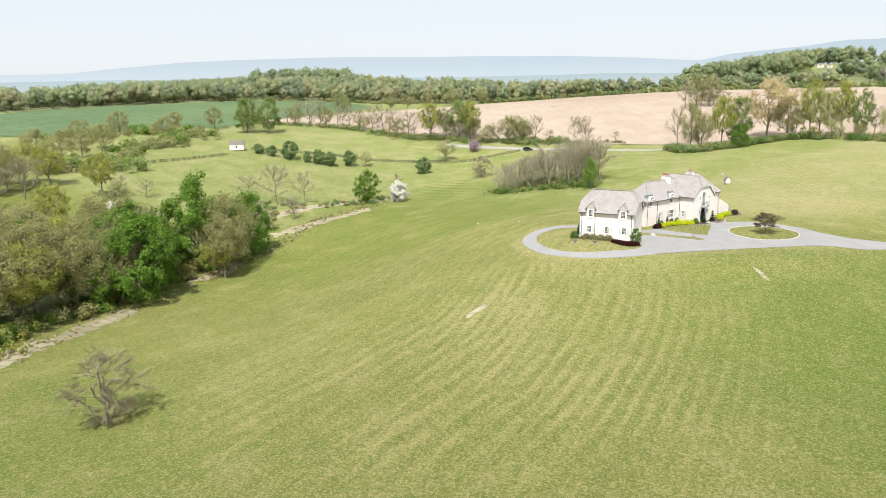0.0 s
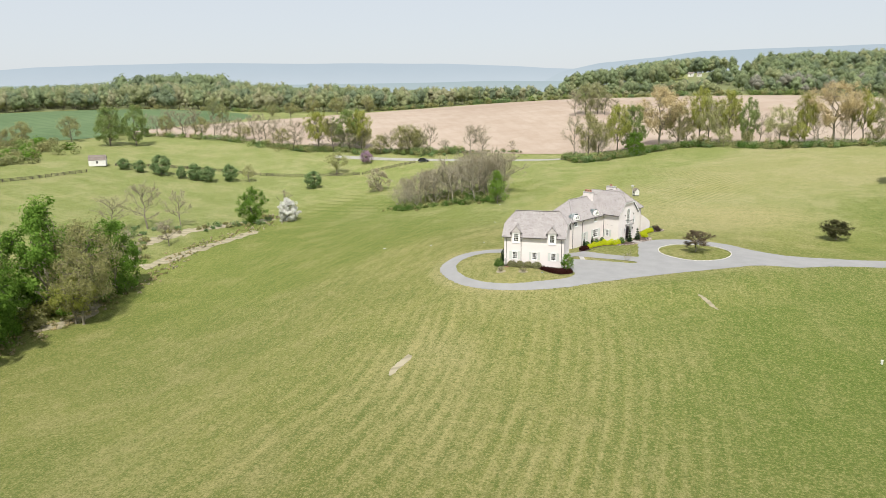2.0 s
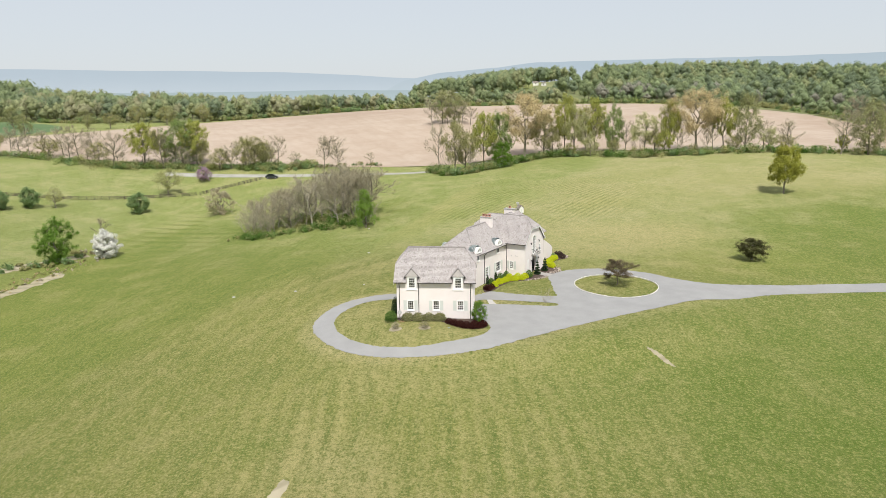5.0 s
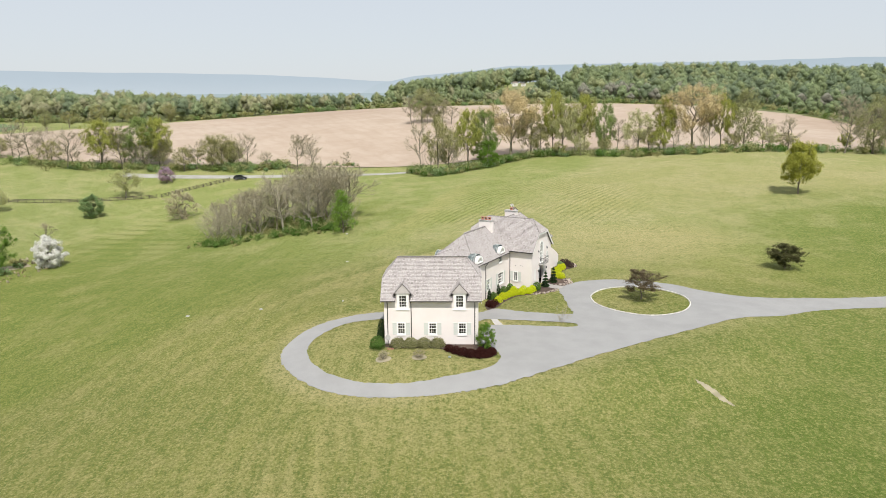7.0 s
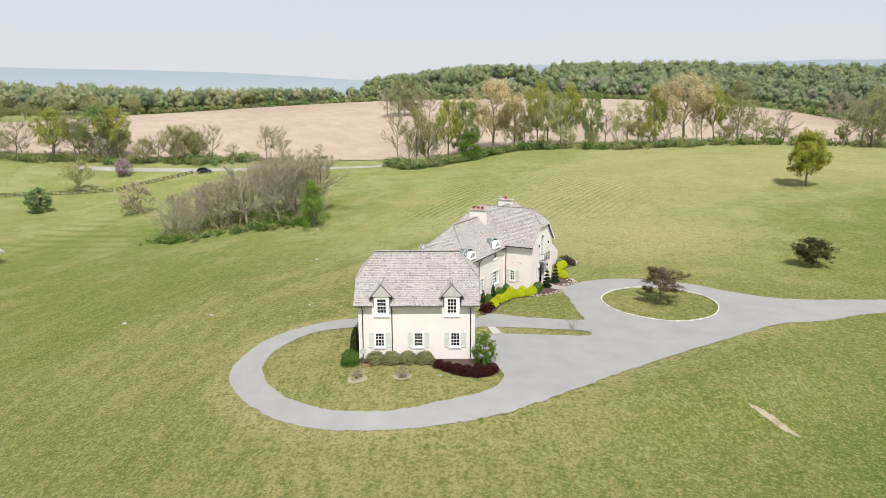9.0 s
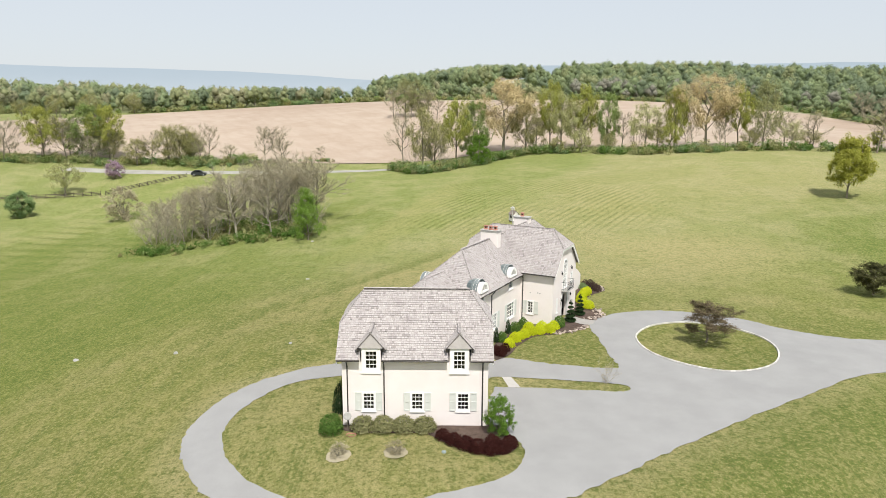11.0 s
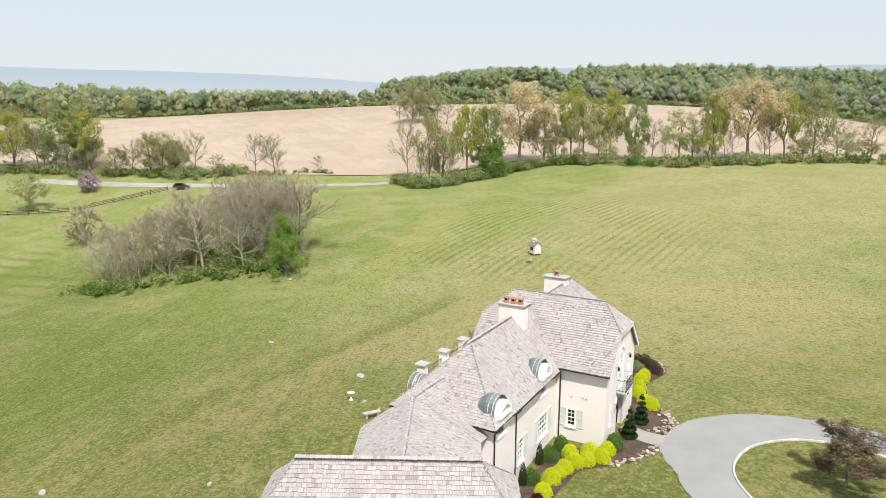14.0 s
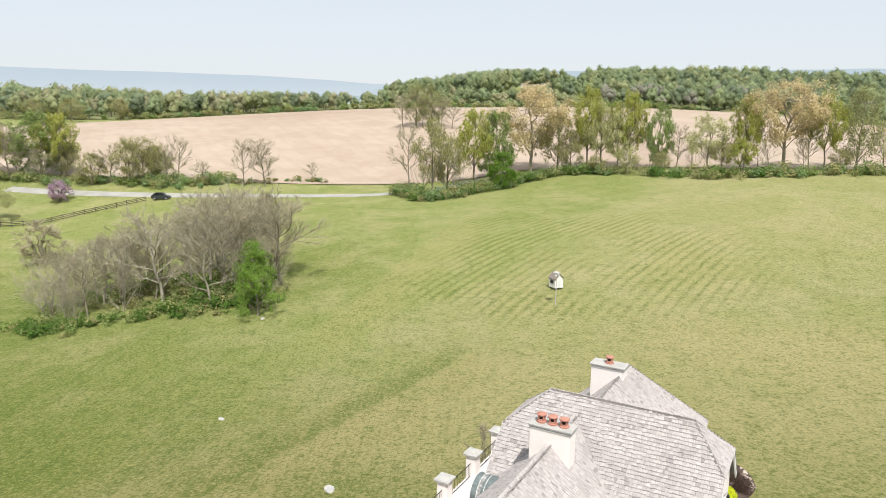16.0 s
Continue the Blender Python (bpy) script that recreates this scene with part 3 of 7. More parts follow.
def tube(bm, path, radius, sides=6):
    """A round bar along a path."""
    rings = []
    for i, p in enumerate(path):
        d = (Vector(path[min(i + 1, len(path) - 1)]) - Vector(path[max(i - 1, 0)])).normalized()
        a = d.orthogonal().normalized()
        b = d.cross(a)
        r = radius[i] if isinstance(radius, (list, tuple)) else radius
        rings.append([bm.verts.new(Vector(p) + (a * math.cos(k * 2 * math.pi / sides) + b * math.sin(k * 2 * math.pi / sides)) * r) for k in range(sides)])
    for q, r in zip(rings, rings[1:]):
        for k in range(sides):
            bm.faces.new([q[k], q[(k + 1) % sides], r[(k + 1) % sides], r[k]])
    bm.faces.new(rings[0][::-1]), bm.faces.new(rings[-1])


def lathe(bm, profile, at=(0, 0, 0), sides=12):
    """A turned body: (radius, height) pairs round an upright axis."""
    rings = [[bm.verts.new((at[0] + r * math.cos(k * 2 * math.pi / sides), at[1] + r * math.sin(k * 2 * math.pi / sides), at[2] + z)) for k in range(sides)] for r, z in profile]
    for q, r in zip(rings, rings[1:]):
        for k in range(sides):
            bm.faces.new([q[k], q[(k + 1) % sides], r[(k + 1) % sides], r[k]])
    bm.faces.new(rings[0][::-1]), bm.faces.new(rings[-1])


def rect(x0, z0, x1, z1):
    return [(x0, z0), (x1, z0), (x1, z1), (x0, z1)]


def arch(x0, z0, x1, z1, n=8):
    """An opening with a round head whose crown is at z1."""
    r, c = (x1 - x0) / 2, (x0 + x1) / 2
    return [(x0, z0), (x1, z0)] + [(c + r * math.cos(a), z1 - r + r * math.sin(a)) for a in np.linspace(0, math.pi, n)]


house = thing("house", (0, 0, 0), "cream stucco country house with weathered wood-shingle roofs", "house")
FOOT = -0.6
OX, OY, NX, NY, UX, UY = 3.6, 20.5, 0.883, -0.469, 0.469, 0.883


def H(a, b, z):
    """House axes: a across the main range to its front, b along it, z up."""
    return Vector((OX + NX * a + UX * b, OY + NY * a + UY * b, z))


# walls: each faces outwards, x along it as seen from outside
def wing_front(x, z, d):
    return Vector((x, d, z))


def wing_back(x, z, d):
    return Vector((-x, 8.75 - d, z))


def wing_right(x, z, d):
    return Vector((5.2 - d, x, z))


def wing_left(x, z, d):
    return Vector((-5.5 + d, 8.75 - x, z))


def main_front(x, z, d):
    return H(3.4 - d, x, z)


def main_back(x, z, d):
    return H(-3.4 + d, -x, z)


def main_end(x, z, d):
    return H(x, -3.65 + d, z)


def cross_side(x, z, d):
    return H(x, 7.45 + d, z)


def cross_front(x, z, d):
    return H(7.2 - d, x, z)


def cross_far(x, z, d):
    return H(-x, 15.0 - d, z)


def cross_back(x, z, d):
    return H(-3.4 + d, -x, z)


def wall(name, outline, holes, face, depth=0.3):
    bm = bmesh.new()
    solid(bm, outline, holes, face, depth)
    return part(name, bm, STUCCO, house)


def gable(x0, x1, eave, flat, pitch):
    run = (flat - eave) / pitch
    return [(x0, FOOT), (x1, FOOT), (x1, eave), (x1 - run, flat), (x0 + run, flat), (x0, eave)]


LOWWIN = [(-3.57, 0), (0.0, 0), (3.38, 0)]
UPWIN = [-3.35, 3.08]
wing_holes = [rect(c - 0.40, 0.86, c + 0.40, 2.16) for c, _ in LOWWIN]
wall("wing_wall", [(-5.5, FOOT), (5.2, FOOT), (5.2, 5.03), *[p for c in reversed(UPWIN) for p in ((c + 0.80, 5.03), (c + 0.80, 5.85), (c - 0.80, 5.85), (c - 0.80, 5.03))], (-5.5, 5.03)],
     wing_holes + [rect(c - 0.42, 4.02, c + 0.42, 5.42) for c in UPWIN], wing_front)
wall("wing_wall", [(-5.2, FOOT), (5.5, FOOT), (5.5, 5.03), (-5.2, 5.03)], [], wing_back)
wall("wing_gable", gable(0.3, 8.45, 5.25, 6.72, 0.8358), [rect(1.6, 0.0 + FOOT, 4.1, 1.9), rect(4.7, FOOT, 7.2, 1.9)], wing_right)
wall("wing_gable", gable(0.3, 8.45, 5.25, 6.72, 0.8358), [], wing_left)
DW = [(-2.35, "d"), (4.75, "d")]
mid_out = [(-3.65, FOOT), (7.45, FOOT), (7.45, 5.1), *[p for c, _ in reversed(DW) for p in [(c + 0.82, 5.1), (c + 0.82, 5.42)] + [(c + 0.82 * math.cos(a), 5.42 + 0.82 * math.sin(a)) for a in np.linspace(0.2, math.pi - 0.2, 9)] + [(c - 0.82, 5.42), (c - 0.82, 5.1)]], (-3.65, 5.1)]
wall("main_wall", mid_out, [rect(3.95, 0.75, 5.85, 2.35), rect(0.45, 0.65, 1.35, 2.25)] + [arch(c - 0.48, 4.0, c + 0.48, 5.9) for c, _ in DW], main_front)
wall("main_wall", [(-7.45, FOOT), (3.65, FOOT), (3.65, 5.1), (-7.45, 5.1)], [], main_back)
wall("main_wall", [(-3.1, FOOT), (3.1, FOOT), (3.1, 5.1), (-3.1, 5.1)], [], main_end)
wall("cross_wall", [(3.4, FOOT), (7.2, FOOT), (7.2, 5.45), (3.4, 5.45)], [rect(4.35, 0.75, 4.95, 2.05)], cross_side)
wall("cross_gable", gable(7.75, 14.7, 5.6, 7.65, 1.037),
     [arch(10.3, FOOT + 0.1, 12.1, 2.65), arch(10.55, 3.05, 11.85, 6.25), arch(8.62, 0.9, 8.85, 2.35), rect(13.2, 3.3, 13.8, 4.3)], cross_front)
wall("cross_wall", [(-7.2, FOOT), (3.4, FOOT), (3.4, 5.45), (-7.2, 5.45)], [], cross_far)
wall("cross_gable", gable(-14.7, -7.75, 5.6, 7.65, 1.037), [], cross_back)
bm = bmesh.new()
solid(bm, [(15.3, FOOT), (21.2, FOOT), (21.2, 5.35), (15.3, 5.35)], [], lambda x, z, d: H(4.6 - d, x, z), 0.3)
part("rear_wall", bm, STUCCO, house)
bm = bmesh.new()
solid(bm, [(-4.6, FOOT), (2.9, FOOT), (2.9, 5.35), (-4.6, 5.35)], [], lambda x, z, d: H(-x, 21.2 - d, z), 0.3)
part("rear_wall", bm, STUCCO, house)
bm = bmesh.new()
solid(bm, [(-21.2, FOOT), (-15.0, FOOT), (-15.0, 5.35), (-21.2, 5.35)], [], lambda x, z, d: H(-2.9 + d, -x, z), 0.3)
part("rear_wall", bm, STUCCO, house)
for x, f in ((3.75, 1), (-2.80, -1)):
    bm = bmesh.new()
    solid(bm, [(8.75, FOOT), (16.6, FOOT), (16.6, 4.3), (8.75, 4.3)], [], lambda a, z, d, x=x, f=f: Vector((x - f * d, a, z)), 0.25)
    part("link_wall", bm, STUCCO, house)
# a garden wall that sweeps down from the rear range, and a flared buttress at the gable
bm = bmesh.new()
sweep = [(21.2 + t * 4.2, 1.2 + 2.2 * (1 - t) ** 0.8) for t in np.linspace(0, 1, 9)]
solid(bm, [(21.2, FOOT), (25.4, FOOT)] + sweep[::-1], [], lambda x, z, d: H(4.65 - d, x, z), 0.35)
part("garden_wall", bm, STUCCO, house)
bm = bmesh.new()
sweep = [(14.7 + t * 0.8, 2.0 + 2.4 * (1 - t) ** 2) for t in np.linspace(0, 1, 7)]
solid(bm, [(14.7, FOOT), (15.5, FOOT)] + sweep[::-1], [], lambda x, z, d: H(7.12 - d, x, z), 0.35)
part("buttress", bm, STUCCO, house)
# unseen floor and ceiling slabs, coloured dark so the rooms look dim behind glass
for lo, hi, name in (((-5.15, 0.35), (4.85, 8.4), "wing_floor"),):
    bm = bmesh.new()
    box(bm, (lo[0], lo[1], -0.45), (hi[0], hi[1], -0.35))
    box(bm, (lo[0], lo[1], 2.85), (hi[0], hi[1], 2.95))
    part(name, bm, ROOM, house)
bm = bmesh.new()
box(bm, (-3.05, -3.3, -0.45), (3.05, 14.6, -0.35), H)
box(bm, (-3.05, -3.3, 2.85), (3.05, 14.6, 2.95), H)
box(bm, (3.1, 7.8, -0.45), (6.85, 14.6, -0.35), H)
box(bm, (3.1, 7.8, 2.85), (6.85, 14.6, 2.95), H)
part("main_floor", bm, ROOM, house)

ROOFS = []


def roof(name, planes, thick=0.16):
    """Boarded slopes; the shingles that lie on them come last in the file."""
    bm = bmesh.new()
    for poly in planes:
        top = [bm.verts.new(p) for p in poly]
        low = [bm.verts.new(Vector(p) - Vector((0, 0, thick))) for p in poly]
        bm.faces.new(top), bm.faces.new(low[::-1])
        for i in range(len(top)):
            j = (i + 1) % len(top)
            bm.faces.new([top[i], low[i], low[j], top[j]])
    bmesh.ops.recalc_face_normals(bm, faces=bm.faces)
    ob = part(name, bm, DECK, house)
    ROOFS.append((ob, [[Vector(p) for p in poly] for poly in planes]))
    return ob


def jerkin(f, x0, x1, r0, r1, y0, y1, yr, ze, zr, zh):
    """A ridged roof with clipped gable ends, in axes f(along, across, up)."""
    k = (zr - ze) / (yr - y0)
    ya, yb = y0 + (zh - ze) / k, y1 - (zh - ze) / k
    return [[f(x0, y0, ze), f(x1, y0, ze), f(x1, ya, zh), f(r1, yr, zr), f(r0, yr, zr), f(x0, ya, zh)],
            [f(x1, y1, ze), f(x0, y1, ze), f(x0, yb, zh), f(r0, yr, zr), f(r1, yr, zr), f(x1, yb, zh)],
            [f(x0, yb, zh), f(x0, ya, zh), f(r0, yr, zr)], [f(x1, ya, zh), f(x1, yb, zh), f(r1, yr, zr)]]


slopes = jerkin(lambda x, y, z: Vector((x, y, z)), -5.85, 5.55, -4.25, 3.85, -0.4, 9.1, 4.35, 4.90, 8.87, 6.9)
notched = [slopes[0][0]]
for c in UPWIN:
    notched += [Vector((c - 0.84, -0.4, 4.90)), Vector((c - 0.84, 0.75, 5.861)), Vector((c + 0.84, 0.75, 5.861)), Vector((c + 0.84, -0.4, 4.90))]
slopes[0] = notched + slopes[0][1:]
wing_roof = roof("wing_roof", slopes)
main_roof = roof("main_roof", [[H(3.75, -4.0, 5.0), H(3.75, 8.2, 5.0), H(0, 11.0, 8.62), H(0, 0, 8.62)], [H(-3.75, 8.2, 5.0), H(-3.75, -4.0, 5.0), H(0, 0, 8.62), H(0, 11.0, 8.62)],
                               [H(-3.75, -4.0, 5.0), H(3.75, -4.0, 5.0), H(0, 0, 8.62)]])
cross_roof = roof("cross_roof", jerkin(lambda x, y, z: H(x, y, z), -3.75, 7.5, -1.7, 5.75, 7.1, 15.3, 11.2, 5.25, 9.5, 7.75))
rear_roof = roof("rear_roof", [[H(5.0, 13.5, 5.1), H(5.0, 21.6, 5.1), H(0.8, 17.6, 9.3), H(0.8, 11.5, 9.3)], [H(-3.4, 21.6, 5.1), H(-3.4, 13.5, 5.1), H(0.8, 11.5, 9.3), H(0.8, 17.6, 9.3)],
                               [H(5.0, 21.6, 5.1), H(-3.4, 21.6, 5.1), H(0.8, 17.6, 9.3)]])
BX, BY, LW, RW, RZ, EZ = 0.17, 15.85, 3.3, 3.95, 6.75, 4.35
K = 1 / math.cos(radians(14.04))
cl = Vector((BX - 0.970 * LW * K, BY + 0.2417 * LW * K, EZ))
cr = Vector((BX + 0.970 * RW * K, BY - 0.2417 * RW * K, EZ))
apex = Vector((BX, BY, RZ))
far = apex + Vector((UX, UY, 0)) * 6.2
fl, fr = cl + Vector((UX, UY, 0)) * 6.2, cr + Vector((UX, UY, 0)) * 6.2
link_roof = roof("link_roof", [[Vector((BX - LW, 7.0, EZ)), Vector((BX, 7.0, RZ)), apex, cl], [Vector((BX + RW, 7.0, EZ)), cr, apex, Vector((BX, 7.0, RZ))],
                               [cl, apex, far, fl], [cr, fr, far, apex]])


def bargeboard(points):
    bm = bmesh.new()
    for p, q in zip(points, points[1:]):
        d = (q - p).normalized()
        side = Vector((0, 0, 1)).cross(d).normalized() * 0.035
        low = Vector((0, 0, -0.30))
        v = [bm.verts.new(c + o) for c in (p, q) for o in (side, -side, -side + low, side + low)]
        for f in ((0, 1, 5, 4), (1, 2, 6, 5), (2, 3, 7, 6), (3, 0, 4, 7), (0, 3, 2, 1), (4, 5, 6, 7)):
            bm.faces.new([v[k] for k in f])
    bmesh.ops.recalc_face_normals(bm, faces=bm.faces)
    part("bargeboard", bm, TRIM, house, "white painted bargeboard")


bargeboard([H(7.47, 7.1, 5.24), H(7.47, 9.51, 7.74), H(7.47, 12.89, 7.74), H(7.47, 15.3, 5.24)])
bargeboard([Vector((-5.83, -0.4, 4.89)), Vector((-5.83, 1.993, 6.89)), Vector((-5.83, 6.707, 6.89)), Vector((-5.83, 9.1, 4.89))])
bargeboard([Vector((5.53, -0.4, 4.89)), Vector((5.53, 1.993, 6.89)), Vector((5.53, 6.707, 6.89)), Vector((5.53, 9.1, 4.89))])


def eave(points, parent, name="gutter"):
    bm = bmesh.new()
    tube(bm, points, 0.065, 6)
    part(name, bm, PIPE, parent)


eave([(-5.85, -0.46, 4.81), (-4.15, -0.46, 4.81)], house)
eave([(-2.55, -0.46, 4.81), (2.28, -0.46, 4.81)], house)
eave([(3.88, -0.46, 4.81), (5.55, -0.46, 4.81)], house)
eave([H(3.8, -4.0, 4.9), H(3.8, -3.3, 4.9)], house)
eave([H(3.8, -1.4, 4.9), H(3.8, 3.8, 4.9)], house)
eave([H(3.8, 5.7, 4.9), H(3.8, 7.2, 4.9)], house)
eave([H(3.75, 7.04, 5.16), H(7.5, 7.04, 5.16)], house)
eave([H(-3.8, -4.0, 4.9), H(3.8, -4.0, 4.9)], house)


def downpipe(top, bottom, out):
    bm = bmesh.new()
    t, b, o = Vector(top), Vector(bottom), Vector(out)
    tube(bm, [t + o, t + o * 0.9 - Vector((0, 0, 0.15)), Vector((b.x, b.y, t.z - 0.5)) + o * 0.16, b + o * 0.16], 0.05, 6)
    part("downpipe", bm, PIPE, house)


for x in (-5.11, -2.42, 4.79):
    downpipe((x, 0, 4.80), (x, 0, -0.4), (0, -0.42, 0))
downpipe(H(3.4, -0.1, 4.9), H(3.4, -0.1, -0.4), Vector((NX, NY, 0)) * 0.42)
downpipe(H(3.4, -3.4, 4.9), H(3.4, -3.4, -0.4), Vector((NX, NY, 0)) * 0.42)
downpipe(H(3.75, 7.45, 5.1), H(3.75, 7.45, -0.4), Vector((-UX, -UY, 0)) * 0.42)


def window(face, x0, z0, x1, z1, across, up, shutters=True, head=False, surround=0.11):
    """A white sash window: surround and sill, glass, glazing bars, and shutters beside it."""
    outer = arch if head else rect
    fm = bmesh.new()
    ring = outer(x0 - surround, z0 - surround, x1 + surround, z1 + surround)
    hole = outer(x0 + 0.04, z0 + 0.04, x1 - 0.04, z1 - 0.04)
    solid(fm, ring, [hole], lambda x, z, d: face(x, z, d - 0.035), 0.16)
    win = part("window", fm, TRIM, house)
    bm = bmesh.new()
    box(bm, (x0 - surround - 0.05, z0 - surround - 0.06, -0.10), (x1 + surround + 0.05, z0 - surround + 0.0, 0.04), face)
    part("sill", bm, TRIM, win)
    bm = bmesh.new()
    solid(bm, outer(x0 + 0.03, z0 + 0.03, x1 - 0.03, z1 - 0.03), [], lambda x, z, d: face(x, z, d + 0.085), 0.012)
    pane = part("pane", bm, GLASS, win)
    pane.visible_shadow = False
    bm = bmesh.new()
    for i in range(1, across):
        x = x0 + (x1 - x0) * i / across
        box(bm, (x - 0.016, z0, 0.045), (x + 0.016, z1 - (0.02 if not head else 0.1), 0.082), face)
    for i in range(1, up):
        z = z0 + (z1 - z0) * i / up
        w = 0.035 if i * 2 == up else 0.016
        box(bm, (x0, z - w, 0.040), (x1, z + w, 0.080), face)
    part("glazing_bars", bm, TRIM, win)
    if shutters:
        for s in (-1, 1):
            w = 0.46
            a = x0 - surround - 0.03 - w if s < 0 else x1 + surround + 0.03
            bm = bmesh.new()
            solid(bm, rect(a, z0 - 0.06, a + w, z1 + 0.06), [rect(a + 0.07, z0 + 0.03, a + w - 0.07, (z0 + z1) / 2 - 0.05), rect(a + 0.07, (z0 + z1) / 2 + 0.05, a + w - 0.07, z1 - 0.03)],
                  lambda x, z, d: face(x, z, d - 0.05), 0.045)
            box(bm, (a + 0.06, z0, -0.025), (a + w - 0.06, z1, -0.004), face)
            part("shutter", bm, SHUTTER, house)
    return win


for c, _ in LOWWIN:
    window(wing_front, c - 0.40, 0.86, c + 0.40, 2.16, 3, 4)
for c in UPWIN:
    window(wing_front, c - 0.42, 4.02, c + 0.42, 5.42, 3, 4, False, surround=0.26)
window(main_front, 3.95, 0.75, 5.85, 2.35, 4, 4)
window(main_front, 0.45, 0.65, 1.35, 2.25, 2, 4)
window(cross_side, 4.35, 0.75, 4.95, 2.05, 2, 4)
window(cross_front, 8.62, 0.9, 8.85, 2.35, 2, 4, False, True)
window(cross_front, 13.2, 3.3, 13.8, 4.3, 2, 3, False)
window(cross_front, 10.55, 3.05, 11.85, 6.25, 4, 6, False, True)
for c, _ in DW:
    window(main_front, c - 0.48, 4.0, c + 0.48, 5.9, 2, 5, False, True)


PEDIMENT = plain("pediment_boards", (0.43, 0.395, 0.375), (0.52, 0.485, 0.465), 3.0, 22, 0.9, 0.3, 0.01)


def gabled_dormer(c):
    """A small pointed dormer over an upper window of the wing."""
    bm = bmesh.new()
    solid(bm, [(c - 0.90, 5.66), (c + 0.90, 5.66), (c, 6.69)], [], lambda x, z, dd: Vector((x, dd - 0.145, z)), 0.3)
    d = part("dormer", bm, PEDIMENT, house, "shingled pediment over a white dormer")
    for s in (-1, 1):
        bm = bmesh.new()
        solid(bm, [(0.0, 4.6), (1.25, 5.80), (0.0, 5.80)], [], lambda x, z, dd, s=s: Vector((c + s * (0.80 - dd), x, z)), 0.08)
        part("cheek", bm, STUCCO, d)
        bm = bmesh.new()
        solid(bm, [(-0.33, 5.44), (-0.20, 5.44), (-0.20, 5.70), (-0.33, 5.70)], [], lambda x, z, dd, s=s: Vector((c + s * (0.98 - dd), x, z)), 0.14)
        part("bracket", bm, PIPE, d)
    return d


for c in UPWIN:
    gabled_dormer(c)
    roof("dormer_roof", [[Vector((c - 1.05, -0.16, 5.60)), Vector((c, -0.16, 6.82)), Vector((c, 2.35, 6.82)), Vector((c - 1.05, 0.9, 5.60))],
                         [Vector((c + 1.05, -0.16, 5.60)), Vector((c + 1.05, 0.9, 5.60)), Vector((c, 2.35, 6.82)), Vector((c, -0.16, 6.82))]], 0.09)


def barrel_dormer(c, side, front):
    """A round-headed dormer under a ribbed metal barrel; side: 1 on the front slope, -1 behind."""
    at = (lambda a, b, z: H(a * side, b, z))
    r, zc, out = (1.02, 5.50, -0.05) if side > 0 else (0.95, 5.22, 0.35)
    arc = [(c + r * math.cos(t), zc + r * math.sin(t)) for t in np.linspace(0, math.pi, 13)]
    bm = bmesh.new()
    rows_ = []
    for a, k in ((front + out, 1.0), (front - 0.75, 1.0), (front - 1.25, 0.84), (front - 1.6, 0.40)):
        rows_.append([bm.verts.new(at(a, c + (b - c) * k, zc + (z - zc) * k)) for b, z in [(c + r, zc - 0.4)] + arc + [(c - r, zc - 0.4)]])
    for q, w in zip(rows_, rows_[1:]):
        for i in range(len(q) - 1):
            bm.faces.new([q[i], q[i + 1], w[i + 1], w[i]])
    bmesh.ops.solidify(bm, geom=bm.faces[:], thickness=0.05)
    bmesh.ops.recalc_face_normals(bm, faces=bm.faces)
    d = part("barrel_dormer", bm, LEADED, house, "grey-green ribbed metal barrel dormer")
    for k in ((-0.20, -0.50) if side > 0 else (0.32, -0.02, -0.36)):
        bm = bmesh.new()
        tube(bm, [at(front + k, c + (r + 0.02) * math.cos(t), zc + (r + 0.02) * math.sin(t)) for t in np.linspace(0, math.pi, 13)], 0.014, 5)
        part("rib", bm, TRIM, d)
    if side > 0:
        bm = bmesh.new()
        ring = [(c + 0.86 * math.cos(t), 5.42 + 0.86 * math.sin(t)) for t in np.linspace(-0.15, math.pi + 0.15, 15)]
        solid(bm, ring, [[(c + 0.62 * math.cos(t), 5.42 + 0.62 * math.sin(t)) for t in np.linspace(0.0, math.pi, 11)]], lambda x, z, dd: at(front + 0.34 - dd, x, z), 0.40)
        part("hood", bm, TRIM, d, "white arched hood")
    if side < 0:
        bm = bmesh.new()
        solid(bm, [(c - 0.84, 4.5), (c + 0.84, 4.5)] + arc, [], lambda x, z, dd: at(front - dd, x, z), 0.2)
        part("dormer_front", bm, STUCCO, d)


for c, _ in DW:
    barrel_dormer(c, 1, 3.4)
for c in (-1.0, 6.6):
    barrel_dormer(c, -1, 3.4)


